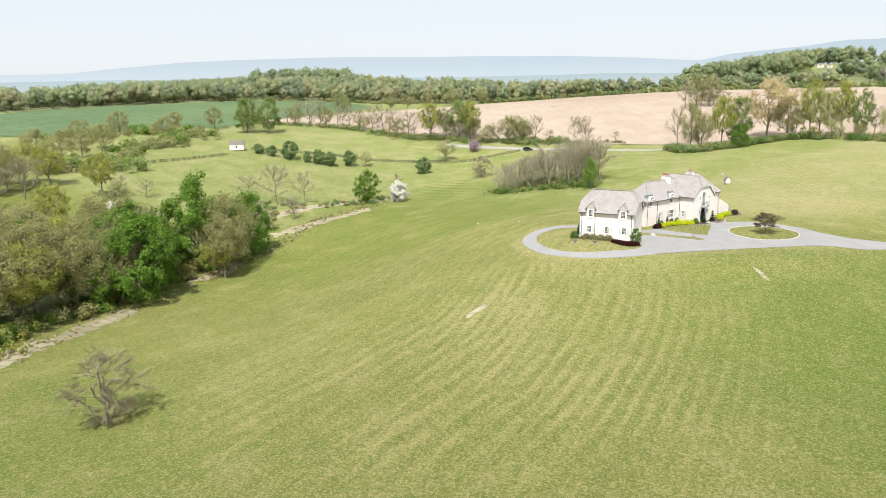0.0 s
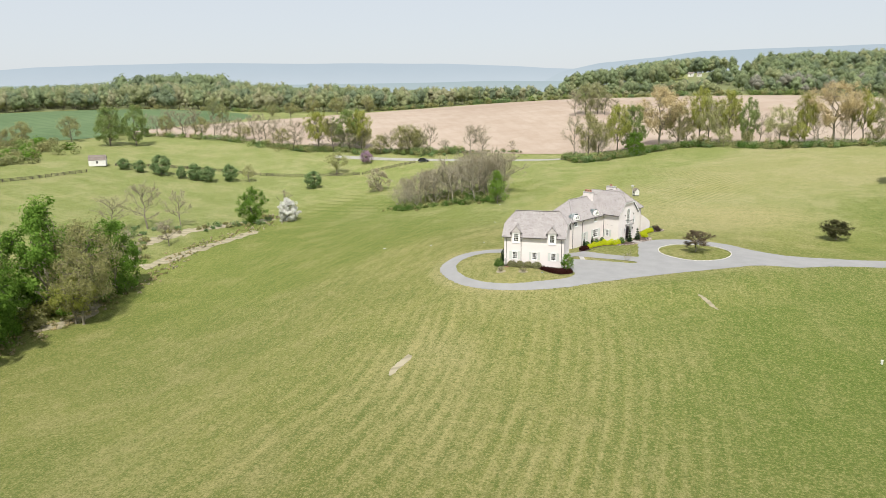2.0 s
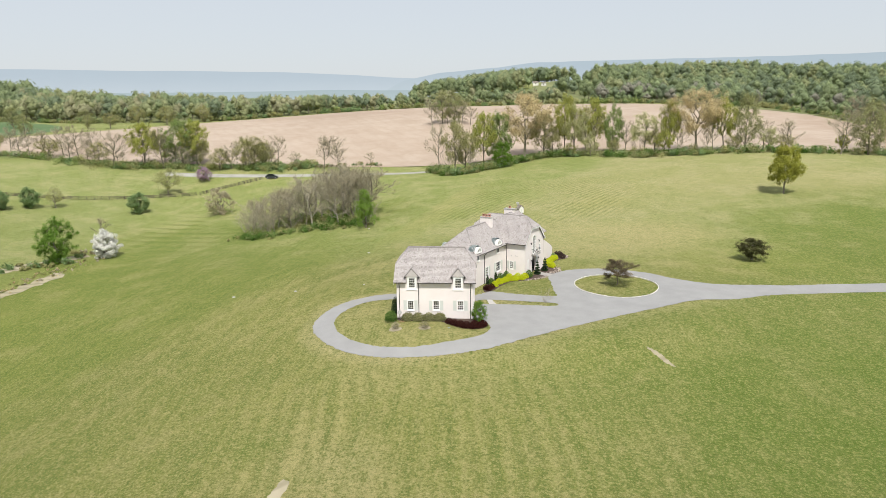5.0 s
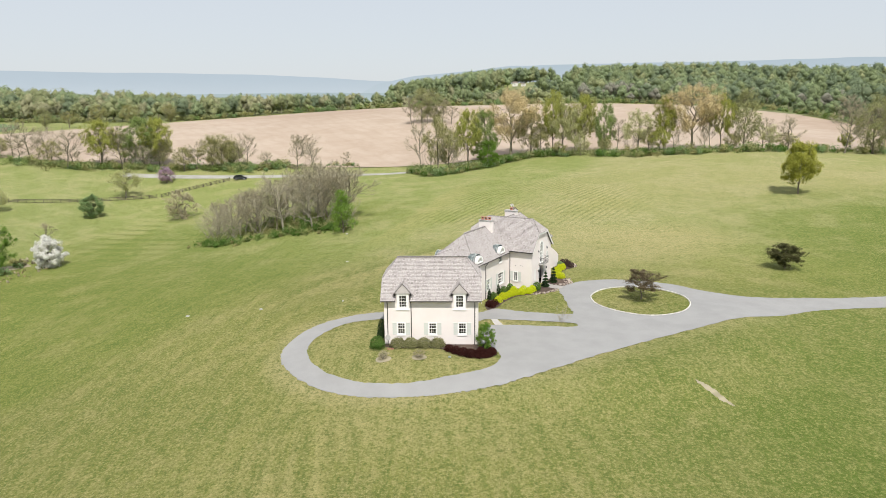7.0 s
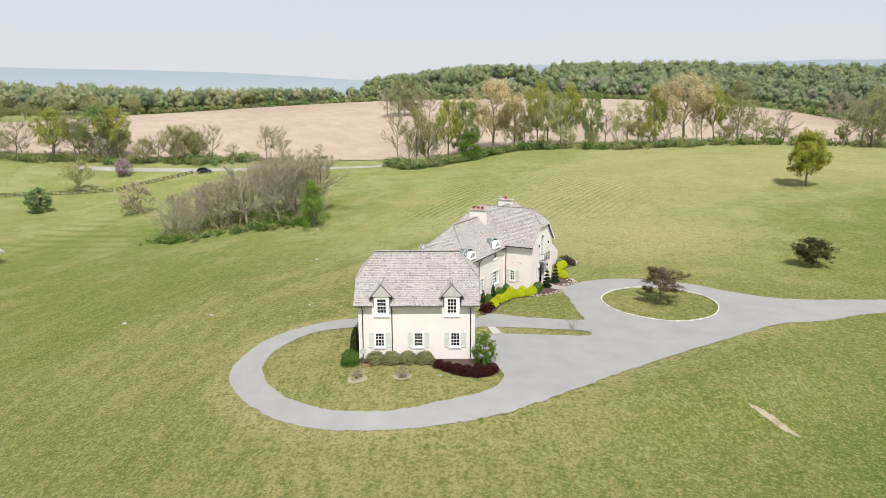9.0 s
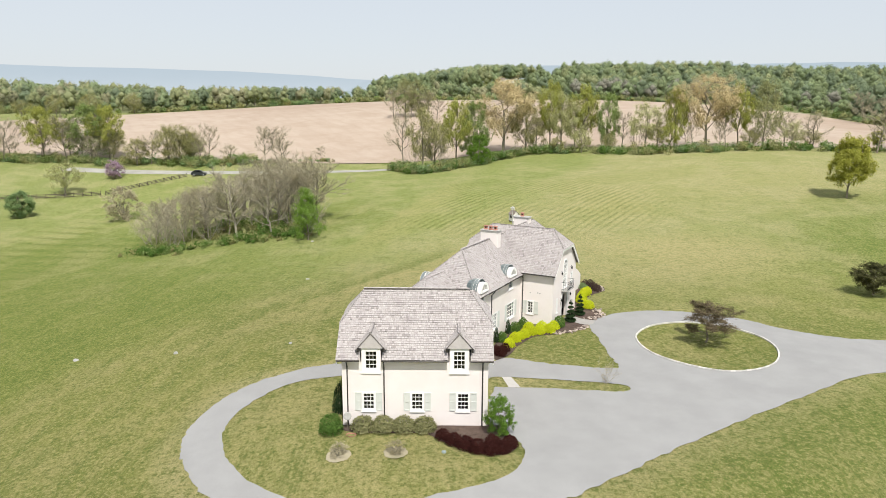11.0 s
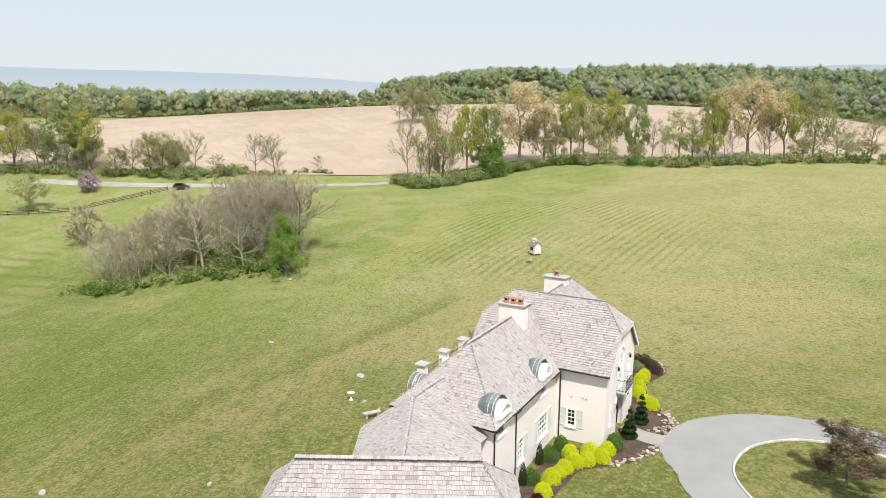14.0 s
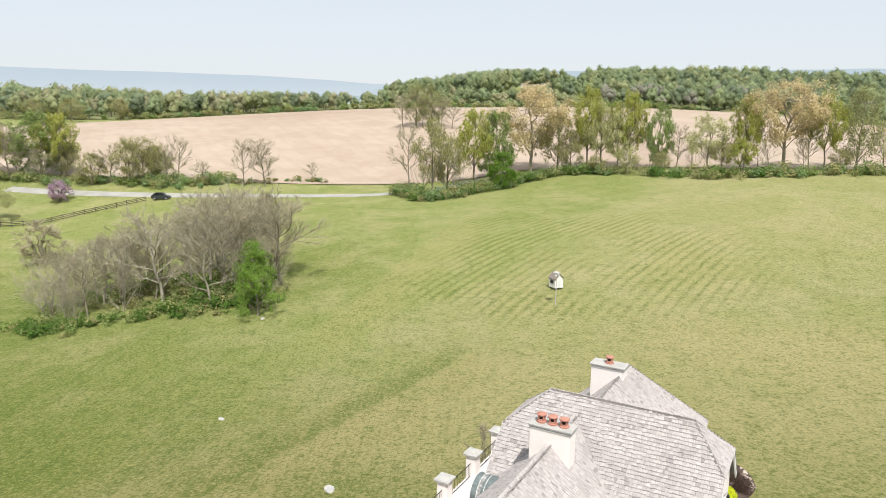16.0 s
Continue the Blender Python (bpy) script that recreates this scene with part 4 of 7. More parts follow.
def chimney(a0, a1, b0, b1, low, top, pots):
    bm = bmesh.new()
    box(bm, (a0, b0, low), (a1, b1, top), H, 0.02)
    stack = part("chimney", bm, STUCCO, house, "cream stucco chimney stack")
    bm = bmesh.new()
    box(bm, (a0 - 0.08, b0 - 0.08, top), (a1 + 0.08, b1 + 0.08, top + 0.10), H, 0.02)
    box(bm, (a0 - 0.03, b0 - 0.03, top - 0.16), (a1 + 0.03, b1 + 0.03, top - 0.06), H, 0.01)
    part("chimney_cap", bm, CAPSTONE, stack, "grey stone cap")
    for i in range(pots):
        f = (i + 0.5) / pots
        p = H(a0 + (a1 - a0) * (0.08 + 0.84 * f), (b0 + b1) / 2, top + 0.10)
        bm = bmesh.new()
        lathe(bm, [(0.25, 0), (0.25, 0.06), (0.20, 0.09), (0.19, 0.16), (0.15, 0.16), (0.05, 0.15)], p, 12)
        for k in range(4):
            q = p + Vector((0.17 * math.cos(k * 1.571 + 0.4), 0.17 * math.sin(k * 1.571 + 0.4), 0.15))
            box(bm, (q.x - 0.035, q.y - 0.035, q.z), (q.x + 0.035, q.y + 0.035, q.z + 0.19))
        lathe(bm, [(0.20, 0.33), (0.25, 0.36), (0.25, 0.41), (0.12, 0.46), (0.02, 0.47)], p, 12)
        pot = part("chimney_pot", bm, TERRACOTTA, stack, "terracotta pot")
        # a solid dark core paints the shade inside the pot's openings
        bm = bmesh.new()
        lathe(bm, [(0.13, 0.15), (0.13, 0.34), (0.02, 0.345)], p, 10)
        part("flue", bm, NEARBLACK, pot)


chimney(-1.05, 1.0, 6.65, 7.45, 7.2, 9.5, 3)
chimney(-0.85, 1.05, 15.4, 16.3, 7.8, 9.75, 1)

# front door recess, balcony and lanterns on the gable
bm = bmesh.new()
solid(bm, arch(10.2, FOOT + 0.1, 12.2, 2.7), [], lambda x, z, d: H(6.3 - d, x, z), 0.08)
door = part("door", bm, DOORWOOD, house, "dark oak arched door")
bm = bmesh.new()
tube(bm, [H(6.36, 11.55, 0.55), H(6.36, 11.55, 0.85)], 0.02, 5)
part("door_handle", bm, IRON, door)
bm = bmesh.new()
solid(bm, arch(9.95, FOOT + 0.1, 12.45, 2.98, 12), [arch(10.3, FOOT + 0.02, 12.1, 2.65, 12)], lambda x, z, d: H(7.25 - d, x, z), 0.12)
part("door_surround", bm, STONEWHITE, house, "pale stone arch")
bm = bmesh.new()
box(bm, (7.2, 10.05, 2.86), (7.95, 12.35, 2.99), H, 0.02)
box(bm, (7.2, 10.25, 2.62), (7.6, 10.45, 2.86), H, 0.03)
box(bm, (7.2, 11.95, 2.62), (7.6, 12.15, 2.86), H, 0.03)
balcony = part("balcony", bm, CAPSTONE, house, "stone slab balcony on brackets")
bm = bmesh.new()
tube(bm, [H(7.22, 10.1, 3.9), H(7.9, 10.1, 3.9), H(7.9, 12.3, 3.9), H(7.22, 12.3, 3.9)], 0.025, 5)
tube(bm, [H(7.22, 10.1, 3.1), H(7.9, 10.1, 3.1), H(7.9, 12.3, 3.1), H(7.22, 12.3, 3.1)], 0.02, 5)
part("balcony_rail", bm, IRON, balcony, "black iron rail")
for i in range(17):
    b = 10.1 + 2.2 * i / 16
    bm = bmesh.new()
    tube(bm, [H(7.9, b, 3.0), H(7.9, b, 3.9)], 0.012, 4)
    part("baluster", bm, IRON, balcony)
for b in (10.1, 12.3):
    for a in (7.45, 7.68):
        bm = bmesh.new()
        tube(bm, [H(a, b, 3.0), H(a, b, 3.9)], 0.012, 4)
        part("baluster", bm, IRON, balcony)


def lantern(b, z):
    bm = bmesh.new()
    tube(bm, [H(7.22, b, z + 0.12), H(7.36, b, z + 0.36), H(7.42, b, z + 0.26)], 0.014, 5)
    lathe(bm, [(0.02, 0.27), (0.085, 0.20), (0.085, 0.0), (0.06, -0.05), (0.015, -0.08)], H(7.42, b, z), 6)
    part("wall_lantern", bm, IRON, house, "black iron wall lantern")


lantern(12.75, 1.9), lantern(9.7, 1.9), lantern(12.9, 4.9), lantern(9.6, 4.9)
for x, z in ((4.55, 2.98), (5.4, 3.05), (5.65, 3.0)):
    bm = bmesh.new()
    solid(bm, rect(x, z, x + 0.14, z + 0.1), [], lambda a, zz, d: cross_side(a, zz, d - 0.03), 0.03)
    part("wall_vent", bm, CAPSTONE, house, "small grey wall vent")

# rear terrace over the garden front: slab, capped piers, iron rail
bm = bmesh.new()
box(bm, (-6.75, 3.9, FOOT), (-3.4, 15.6, 2.9), H, 0.03)
part("terrace", bm, STUCCO, house)
PIERS = [4.6, 8.0, 11.4, 14.8]
for b in PIERS:
    bm = bmesh.new()
    box(bm, (-6.78, b - 0.32, 2.6), (-6.14, b + 0.32, 4.35), H, 0.02)
    pier = part("pier", bm, STUCCO, house)
    bm = bmesh.new()
    box(bm, (-6.92, b - 0.46, 4.35), (-6.0, b + 0.46, 4.47), H, 0.02)
    lathe(bm, [(0.46, 0.12), (0.30, 0.20), (0.05, 0.26)], H(-6.46, b, 4.35), 4)
    part("pier_cap", bm, CAPSTONE, pier, "grey stone cap")
for b0, b1 in zip(PIERS, PIERS[1:]):
    bm = bmesh.new()
    tube(bm, [H(-6.46, b0, 3.85), H(-6.46, b1, 3.85)], 0.025, 5)
    tube(bm, [H(-6.46, b0, 3.05), H(-6.46, b1, 3.05)], 0.02, 5)
    for i in range(1, 18):
        b = b0 + (b1 - b0) * i / 18
        tube(bm, [H(-6.46, b, 3.0), H(-6.46, b, 3.85)], 0.011, 4)
    part("terrace_rail", bm, IRON, house, "black iron terrace rail")

# garage doors on the forecourt side of the wing
for a, b in ((1.6, 4.1), (4.7, 7.2)):
    bm = bmesh.new()
    for i in range(4):
        z = FOOT + 0.12 + i * 0.60
        box(bm, (5.02, a + 0.01, z), (5.08, b - 0.01, z + 0.585), None, 0.01)
    part("garage_door", bm, TRIM, house, "white panelled garage door")


# ---- shingles on every slope ----
def shingles(target, poly, course=0.20, wide=0.17, seed=0, singles=None):
    """Courses of thin overlapping shakes within a sloping polygon."""
    rnd = random.Random(seed)
    nrm = (poly[1] - poly[0]).cross(poly[2] - poly[0]).normalized()
    if nrm.z < 0:
        nrm = -nrm
    along = Vector((0, 0, 1)).cross(nrm).normalized()
    upw = nrm.cross(along).normalized()
    if upw.z < 0:
        upw, along = -upw, -along
    o = poly[0]
    flat = [((p - o).dot(along), (p - o).dot(upw)) for p in poly]
    v0, v1 = min(f[1] for f in flat), max(f[1] for f in flat)
    v = v0 - 0.05
    verts, faces = target
    while v < v1 - 0.04:
        mid = min(max(v + 0.5 * course, v0 + 0.02), v1 - 0.02)
        cuts = []
        for i in range(len(flat)):
            (a, b), (c, d) = flat[i], flat[(i + 1) % len(flat)]
            if (b > mid) != (d > mid):
                cuts.append(a + (mid - b) / (d - b) * (c - a))
        cuts.sort()
        for u0, u1 in zip(cuts[::2], cuts[1::2]):
            u = u0 - 0.02 - rnd.random() * 0.1
            while u < u1:
                w = wide * rnd.uniform(0.6, 1.35)
                a, b = max(u, u0 - 0.03), min(u + w - 0.013, u1 + 0.03)
                if b - a > 0.05:
                    lift, dv = rnd.uniform(0.042, 0.074), rnd.uniform(-0.02, 0.02)
                    k = len(verts)
                    if singles is not None and len(singles) < 300:
                        m = Matrix((along * (b - a), upw * course * 1.25, nrm * lift)).transposed().to_4x4()
                        m.translation = o + along * a + upw * (v + dv)
                        singles.append(m)
                        u += w
                        continue
                    for (x, y, h) in ((a, v + dv, lift), (b, v + dv, lift + rnd.uniform(-0.006, 0.006)), (b, v + course * 1.25, 0.012), (a, v + course * 1.25, 0.012),
                                      (a, v + dv, 0.002), (b, v + dv, 0.002)):
                        verts.append(o + along * x + upw * y + nrm * h)
                    faces += [(k, k + 1, k + 2, k + 3), (k, k + 4, k + 5, k + 1), (k, k + 3, k + 4), (k + 1, k + 5, k + 2)]
                u += w
        v += course


def ridge_caps(target, p, q, seed):
    """Short caps along a ridge or hip."""
    rnd = random.Random(seed)
    verts, faces = target
    d = q - p
    steps = max(2, int(d.length / 0.25))
    side = Vector((0, 0, 1)).cross(d).normalized()
    for i in range(steps):
        a, b = p + d * (i / steps), p + d * ((i + 1.15) / steps)
        k = len(verts)
        w, h = 0.09, rnd.uniform(0.065, 0.09)
        for c, hh in ((a, h), (b, h - 0.03)):
            verts += [c - side * w + Vector((0, 0, hh - 0.09)), c + Vector((0, 0, hh)), c + side * w + Vector((0, 0, hh - 0.09))]
        faces += [(k, k + 1, k + 4, k + 3), (k + 1, k + 2, k + 5, k + 4), (k, k + 2, k + 1)]


def lay_shingles():
    shakes = []
    for i in range(8):
        k = 0.06 * (i / 7 - 0.5)
        shakes.append(mesh_of("shingle", [(0, 0, 1 + k), (1, 0, 1 - k), (1, 1, 0.25), (0, 1, 0.25), (0, 0, 0.04), (1, 0, 0.04)], [(0, 1, 2, 3), (0, 4, 5, 1), (0, 3, 4), (1, 5, 2)], SHINGLE))
    for j, (ob, planes) in enumerate(ROOFS):
        target = ([], [])
        singles = [] if ob.name == "main_roof" else None
        for i, poly in enumerate(planes):
            shingles(target, poly, seed=j * 10 + i, singles=singles)
        for i, m in enumerate(singles or []):
            link("shingle", shakes[(i * 5) % 8], ob).matrix_basis = m
        count_flat = len(target[1])
        edges = {}
        for poly in planes:
            for a, b in zip(poly, poly[1:] + poly[:1]):
                key = tuple(sorted((tuple(round(c, 2) for c in a), tuple(round(c, 2) for c in b))))
                edges[key] = edges.get(key, 0) + 1
        for (a, b), count in edges.items():
            if count > 1:
                ridge_caps(target, Vector(a), Vector(b), j)
        me = mesh_of("shingles", target[0], target[1], [SHINGLE, DECK], slots=[0] * count_flat + [1] * (len(target[1]) - count_flat))
        tagged(link("shingles", me, ob), "weathered grey-pink wood shingles", kind="stuff")


# ---- plants ----
class Sprig:
    """Gathers the triangles of a plant: limbs as tapering tubes, leaves as small folded blades."""

    def __init__(self, seed):
        self.rnd = random.Random(seed)
        self.lv, self.lf = [], []
        self.cv, self.cf = [], []
        self.tips = []

    def limb(self, p, q, r0, r1, sides):
        d = (q - p).normalized()
        a = d.orthogonal().normalized()
        b = d.cross(a)
        k = len(self.lv)
        for c, r in ((p, r0), (q, r1)):
            for i in range(sides):
                t = 2 * math.pi * i / sides
                self.lv.append(c + (a * math.cos(t) + b * math.sin(t)) * r)
        for i in range(sides):
            j = (i + 1) % sides
            self.lf.append((k + i, k + j, k + sides + j, k + sides + i))

    def fork(self, d, wide):
        rnd = self.rnd
        a = d.orthogonal().normalized()
        b = d.cross(a)
        t, w = rnd.uniform(0, 2 * math.pi), wide * rnd.uniform(0.7, 1.3)
        return (d + (a * math.cos(t) + b * math.sin(t)) * w).normalized()

    def blade(self, p, size, out):
        """A small pointed leaf spray that faces roughly outwards."""
        rnd = self.rnd
        nrm = (out + Vector((rnd.gauss(0, 0.55), rnd.gauss(0, 0.55), rnd.gauss(0.25, 0.55)))).normalized()
        a = nrm.orthogonal().normalized()
        b = nrm.cross(a)
        t = rnd.uniform(0, 6.283)
        u, v = a * math.cos(t) + b * math.sin(t), b * math.cos(t) - a * math.sin(t)
        k, s = len(self.cv), size * rnd.uniform(0.6, 1.35)
        self.cv += [p - u * s * 0.8 - v * s * 0.55, p + v * s * 0.75 - u * s * 0.5, p + u * s]
        self.cf.append((k, k + 1, k + 2))

    def spray(self, p, radius, count, size, centre):
        rnd = self.rnd
        for _ in range(count):
            v = Vector((rnd.gauss(0, 1), rnd.gauss(0, 1), rnd.gauss(0, 1))).normalized()
            q = p + v * radius * rnd.random() ** 0.5
            self.blade(q, size, ((q - centre).normalized() * 0.8 + v * 0.5))

    def leaf(self, p, size, flat=0.0):
        rnd = self.rnd
        a = Vector((rnd.gauss(0, 1), rnd.gauss(0, 1), rnd.gauss(0, 1 - flat))).normalized()
        b = a.cross(Vector((rnd.gauss(0, 1), rnd.gauss(0, 1), rnd.gauss(0, 1)))).normalized()
        k = len(self.cv)
        s = size * rnd.uniform(0.6, 1.3)
        self.cv += [p - a * s, p + b * s * 0.62, p + a * s, p - b * s * 0.62]
        self.cf += [(k, k + 1, k + 2, k + 3)]

    def clump(self, p, radius, count, size, squash=0.8):
        rnd = self.rnd
        for _ in range(count):
            v = Vector((rnd.gauss(0, 1), rnd.gauss(0, 1), rnd.gauss(0, 1))).normalized() * radius * rnd.random() ** 0.45
            self.leaf(p + Vector((v.x, v.y, v.z * squash)), size)

    def twig(self, p, d, length, width):
        a = d.orthogonal().normalized()
        k = len(self.cv)
        self.cv += [p - a * width, p + a * width, p + d * length]
        self.cf += [(k, k + 1, k + 2)]


STYLE = {
    # leaf stock, leaves per tip, leaf size, clump radius, twigs per tip, bark, height where the crown begins
    "leafy": ("leafy", 44, 0.0150, 0.080, 0, BARK, 0.16), "fresh": ("fresh", 42, 0.0145, 0.080, 2, BARK, 0.36),
    "bud": ("bud", 30, 0.0130, 0.092, 3, BARK, 0.27), "tan": ("tan", 50, 0.0130, 0.080, 2, PALEBARK, 0.36),
    "olive": ("olive", 32, 0.0140, 0.092, 2, BARK, 0.16), "pale": ("pale", 32, 0.0135, 0.085, 2, PALEBARK, 0.32),
    "bare": ("bare", 0, 0.0, 0.0, 3, BARK, 0.20), "palebare": ("bare", 0, 0.0, 0.0, 3, PALEBARK, 0.14),
    "brush": ("bare", 0, 0.0, 0.0, 3, PALEBARK, 0.10),
    "blossom": ("blossom", 80, 0.0210, 0.090, 0, BARK, 0.06), "redbud": ("redbud", 22, 0.021, 0.090, 3, BARK, 0.20),
    "bronze": ("bronze", 60, 0.0175, 0.085, 1, BARK, 0.22), "bright": ("bright", 60, 0.0135, 0.075, 0, BARK, 0.15),
    "green": ("green", 64, 0.0160, 0.082, 0, BARK, 0.08), "thorn": ("bare", 0, 0.0, 0.0, 64, BARK, 0.05),
    "round": ("round", 90, 0.0155, 0.080, 0, BARK, 0.30),
    "sage": ("sage", 60, 0.0195, 0.095, 0, BARK, 0.10), "purple": ("purple", 12, 0.013, 0.080, 9, BARK, 0.24),
}
STOCK = {}


BARE = ("bare", "palebare", "brush", "purple")


def bare_stock(style, seed):
    """Trunk and crown meshes, one high and one across: boughs fork three times and end in fine twigs."""
    key = (style, seed)
    leaf, count, size, radius, twigs, bark, base = STYLE[style]
    s = Sprig(seed * 97 + len(style) * 13 + 5)
    rnd = s.rnd
    kids, lean = ((0, 8, 6) if style == "purple" else (0, 6, 5)), (0.05, 0.10, 0.07)

    def bough(p, d, length, r, level):
        steps = (5, 4, 3)[level - 1]
        way = [(p, d, r)]
        for k in range(steps):
            d = (d + Vector((rnd.gauss(0, 0.17), rnd.gauss(0, 0.17), rnd.gauss(lean[level - 1], 0.10)))).normalized()
            q = p + d * (length / steps)
            r1 = r * (1 - 0.78 * (k + 1) / steps)
            s.limb(p, q, way[-1][2], r1, (6, 4, 3)[level - 1])
            way.append((q, d, r1))
            p = q
        if level == 3:
            s.tips += [(way[-1][0], d), (way[-2][0], way[-2][1])]
            return
        for j in range(kids[level]):
            f = 0.30 + 0.70 * (j + rnd.random()) / kids[level]
            a = min(int(f * steps), steps - 1)
            at = way[a][0].lerp(way[a + 1][0], f * steps - a)
            bough(at, s.fork(way[a + 1][1], 0.75), length * rnd.uniform(0.34, 0.56) * (1.2 - 0.45 * f), max(way[a + 1][2] * 0.85, 0.0023), level + 1)
        s.tips.append((way[-1][0], d))

    if style == "brush":
        stems = 8
        for m in range(stems):
            a, up = m * 2.4 + rnd.gauss(0, 0.3), rnd.uniform(0.45, 1.35)
            root = Vector((rnd.gauss(0, 0.012), rnd.gauss(0, 0.012), -0.02))
            bough(root, Vector((math.cos(a) * math.cos(up), math.sin(a) * math.cos(up), math.sin(up))), rnd.uniform(0.55, 0.85), 0.0065, 1)
    else:
        limbs = 13
        spine = [Vector((0, 0, -0.02))]
        for k in range(1, 8):
            spine.append(Vector((spine[-1].x + rnd.gauss(0, 0.014), spine[-1].y + rnd.gauss(0, 0.014), 0.122 * k)))
        for k in range(7):
            s.limb(spine[k], spine[k + 1], 0.015 * (1 - k * 0.125) + 0.002, 0.015 * (0.875 - k * 0.125) + 0.002, 7)
        for m in range(limbs):
            t = (m + 0.5) / limbs
            z = base + (0.82 - base) * t ** 0.85
            a = m * 2.39996 + rnd.gauss(0, 0.3)
            up = rnd.uniform(0.25, 0.6) + 0.55 * t
            long_ = (0.20 + 0.25 * math.sin(math.pi * (0.12 + 0.80 * t))) * rnd.uniform(0.75, 1.2)
            i = min(int(z / 0.122), 6)
            bough(spine[i].lerp(spine[i + 1], min(1, z / 0.122 - i)), Vector((math.cos(a) * math.cos(up), math.sin(a) * math.cos(up), math.sin(up))), long_, 0.0090 * (1 - 0.5 * t), 1)
        s.tips.append((spine[-1], Vector((0, 0, 1))))
    heart = Vector((0, 0, base + (1 - base) * 0.35))
    for p, d in s.tips:
        if count and rnd.random() < 0.92:
            s.spray(p, radius * 0.72 * rnd.uniform(0.6, 1.2), max(2, int(count * 0.55 * rnd.uniform(0.4, 1.5))), size, heart)
        for _ in range(twigs):
            s.twig(p - d * rnd.uniform(0, 0.09), s.fork((d + Vector((0, 0, 0.25))).normalized(), 0.8), rnd.uniform(0.03, 0.10), 0.0010)
    # bring the whole to unit height and width
    every = s.lv + s.cv
    far = sorted(math.hypot(v.x, v.y) for v in every)[int(len(every) * 0.985)]
    top = sorted(v.z for v in every)[int(len(every) * 0.997)]
    for v in every:
        v.x, v.y, v.z = v.x * 0.5 / far, v.y * 0.5 / far, v.z / top
    for v in s.cv:
        v.z = max(v.z, 0.004)
    STOCK[key] = (mesh_of("trunk", s.lv, s.lf, bark, True), mesh_of("crown", s.cv, s.cf, LEAF[leaf]))
    return STOCK[key]


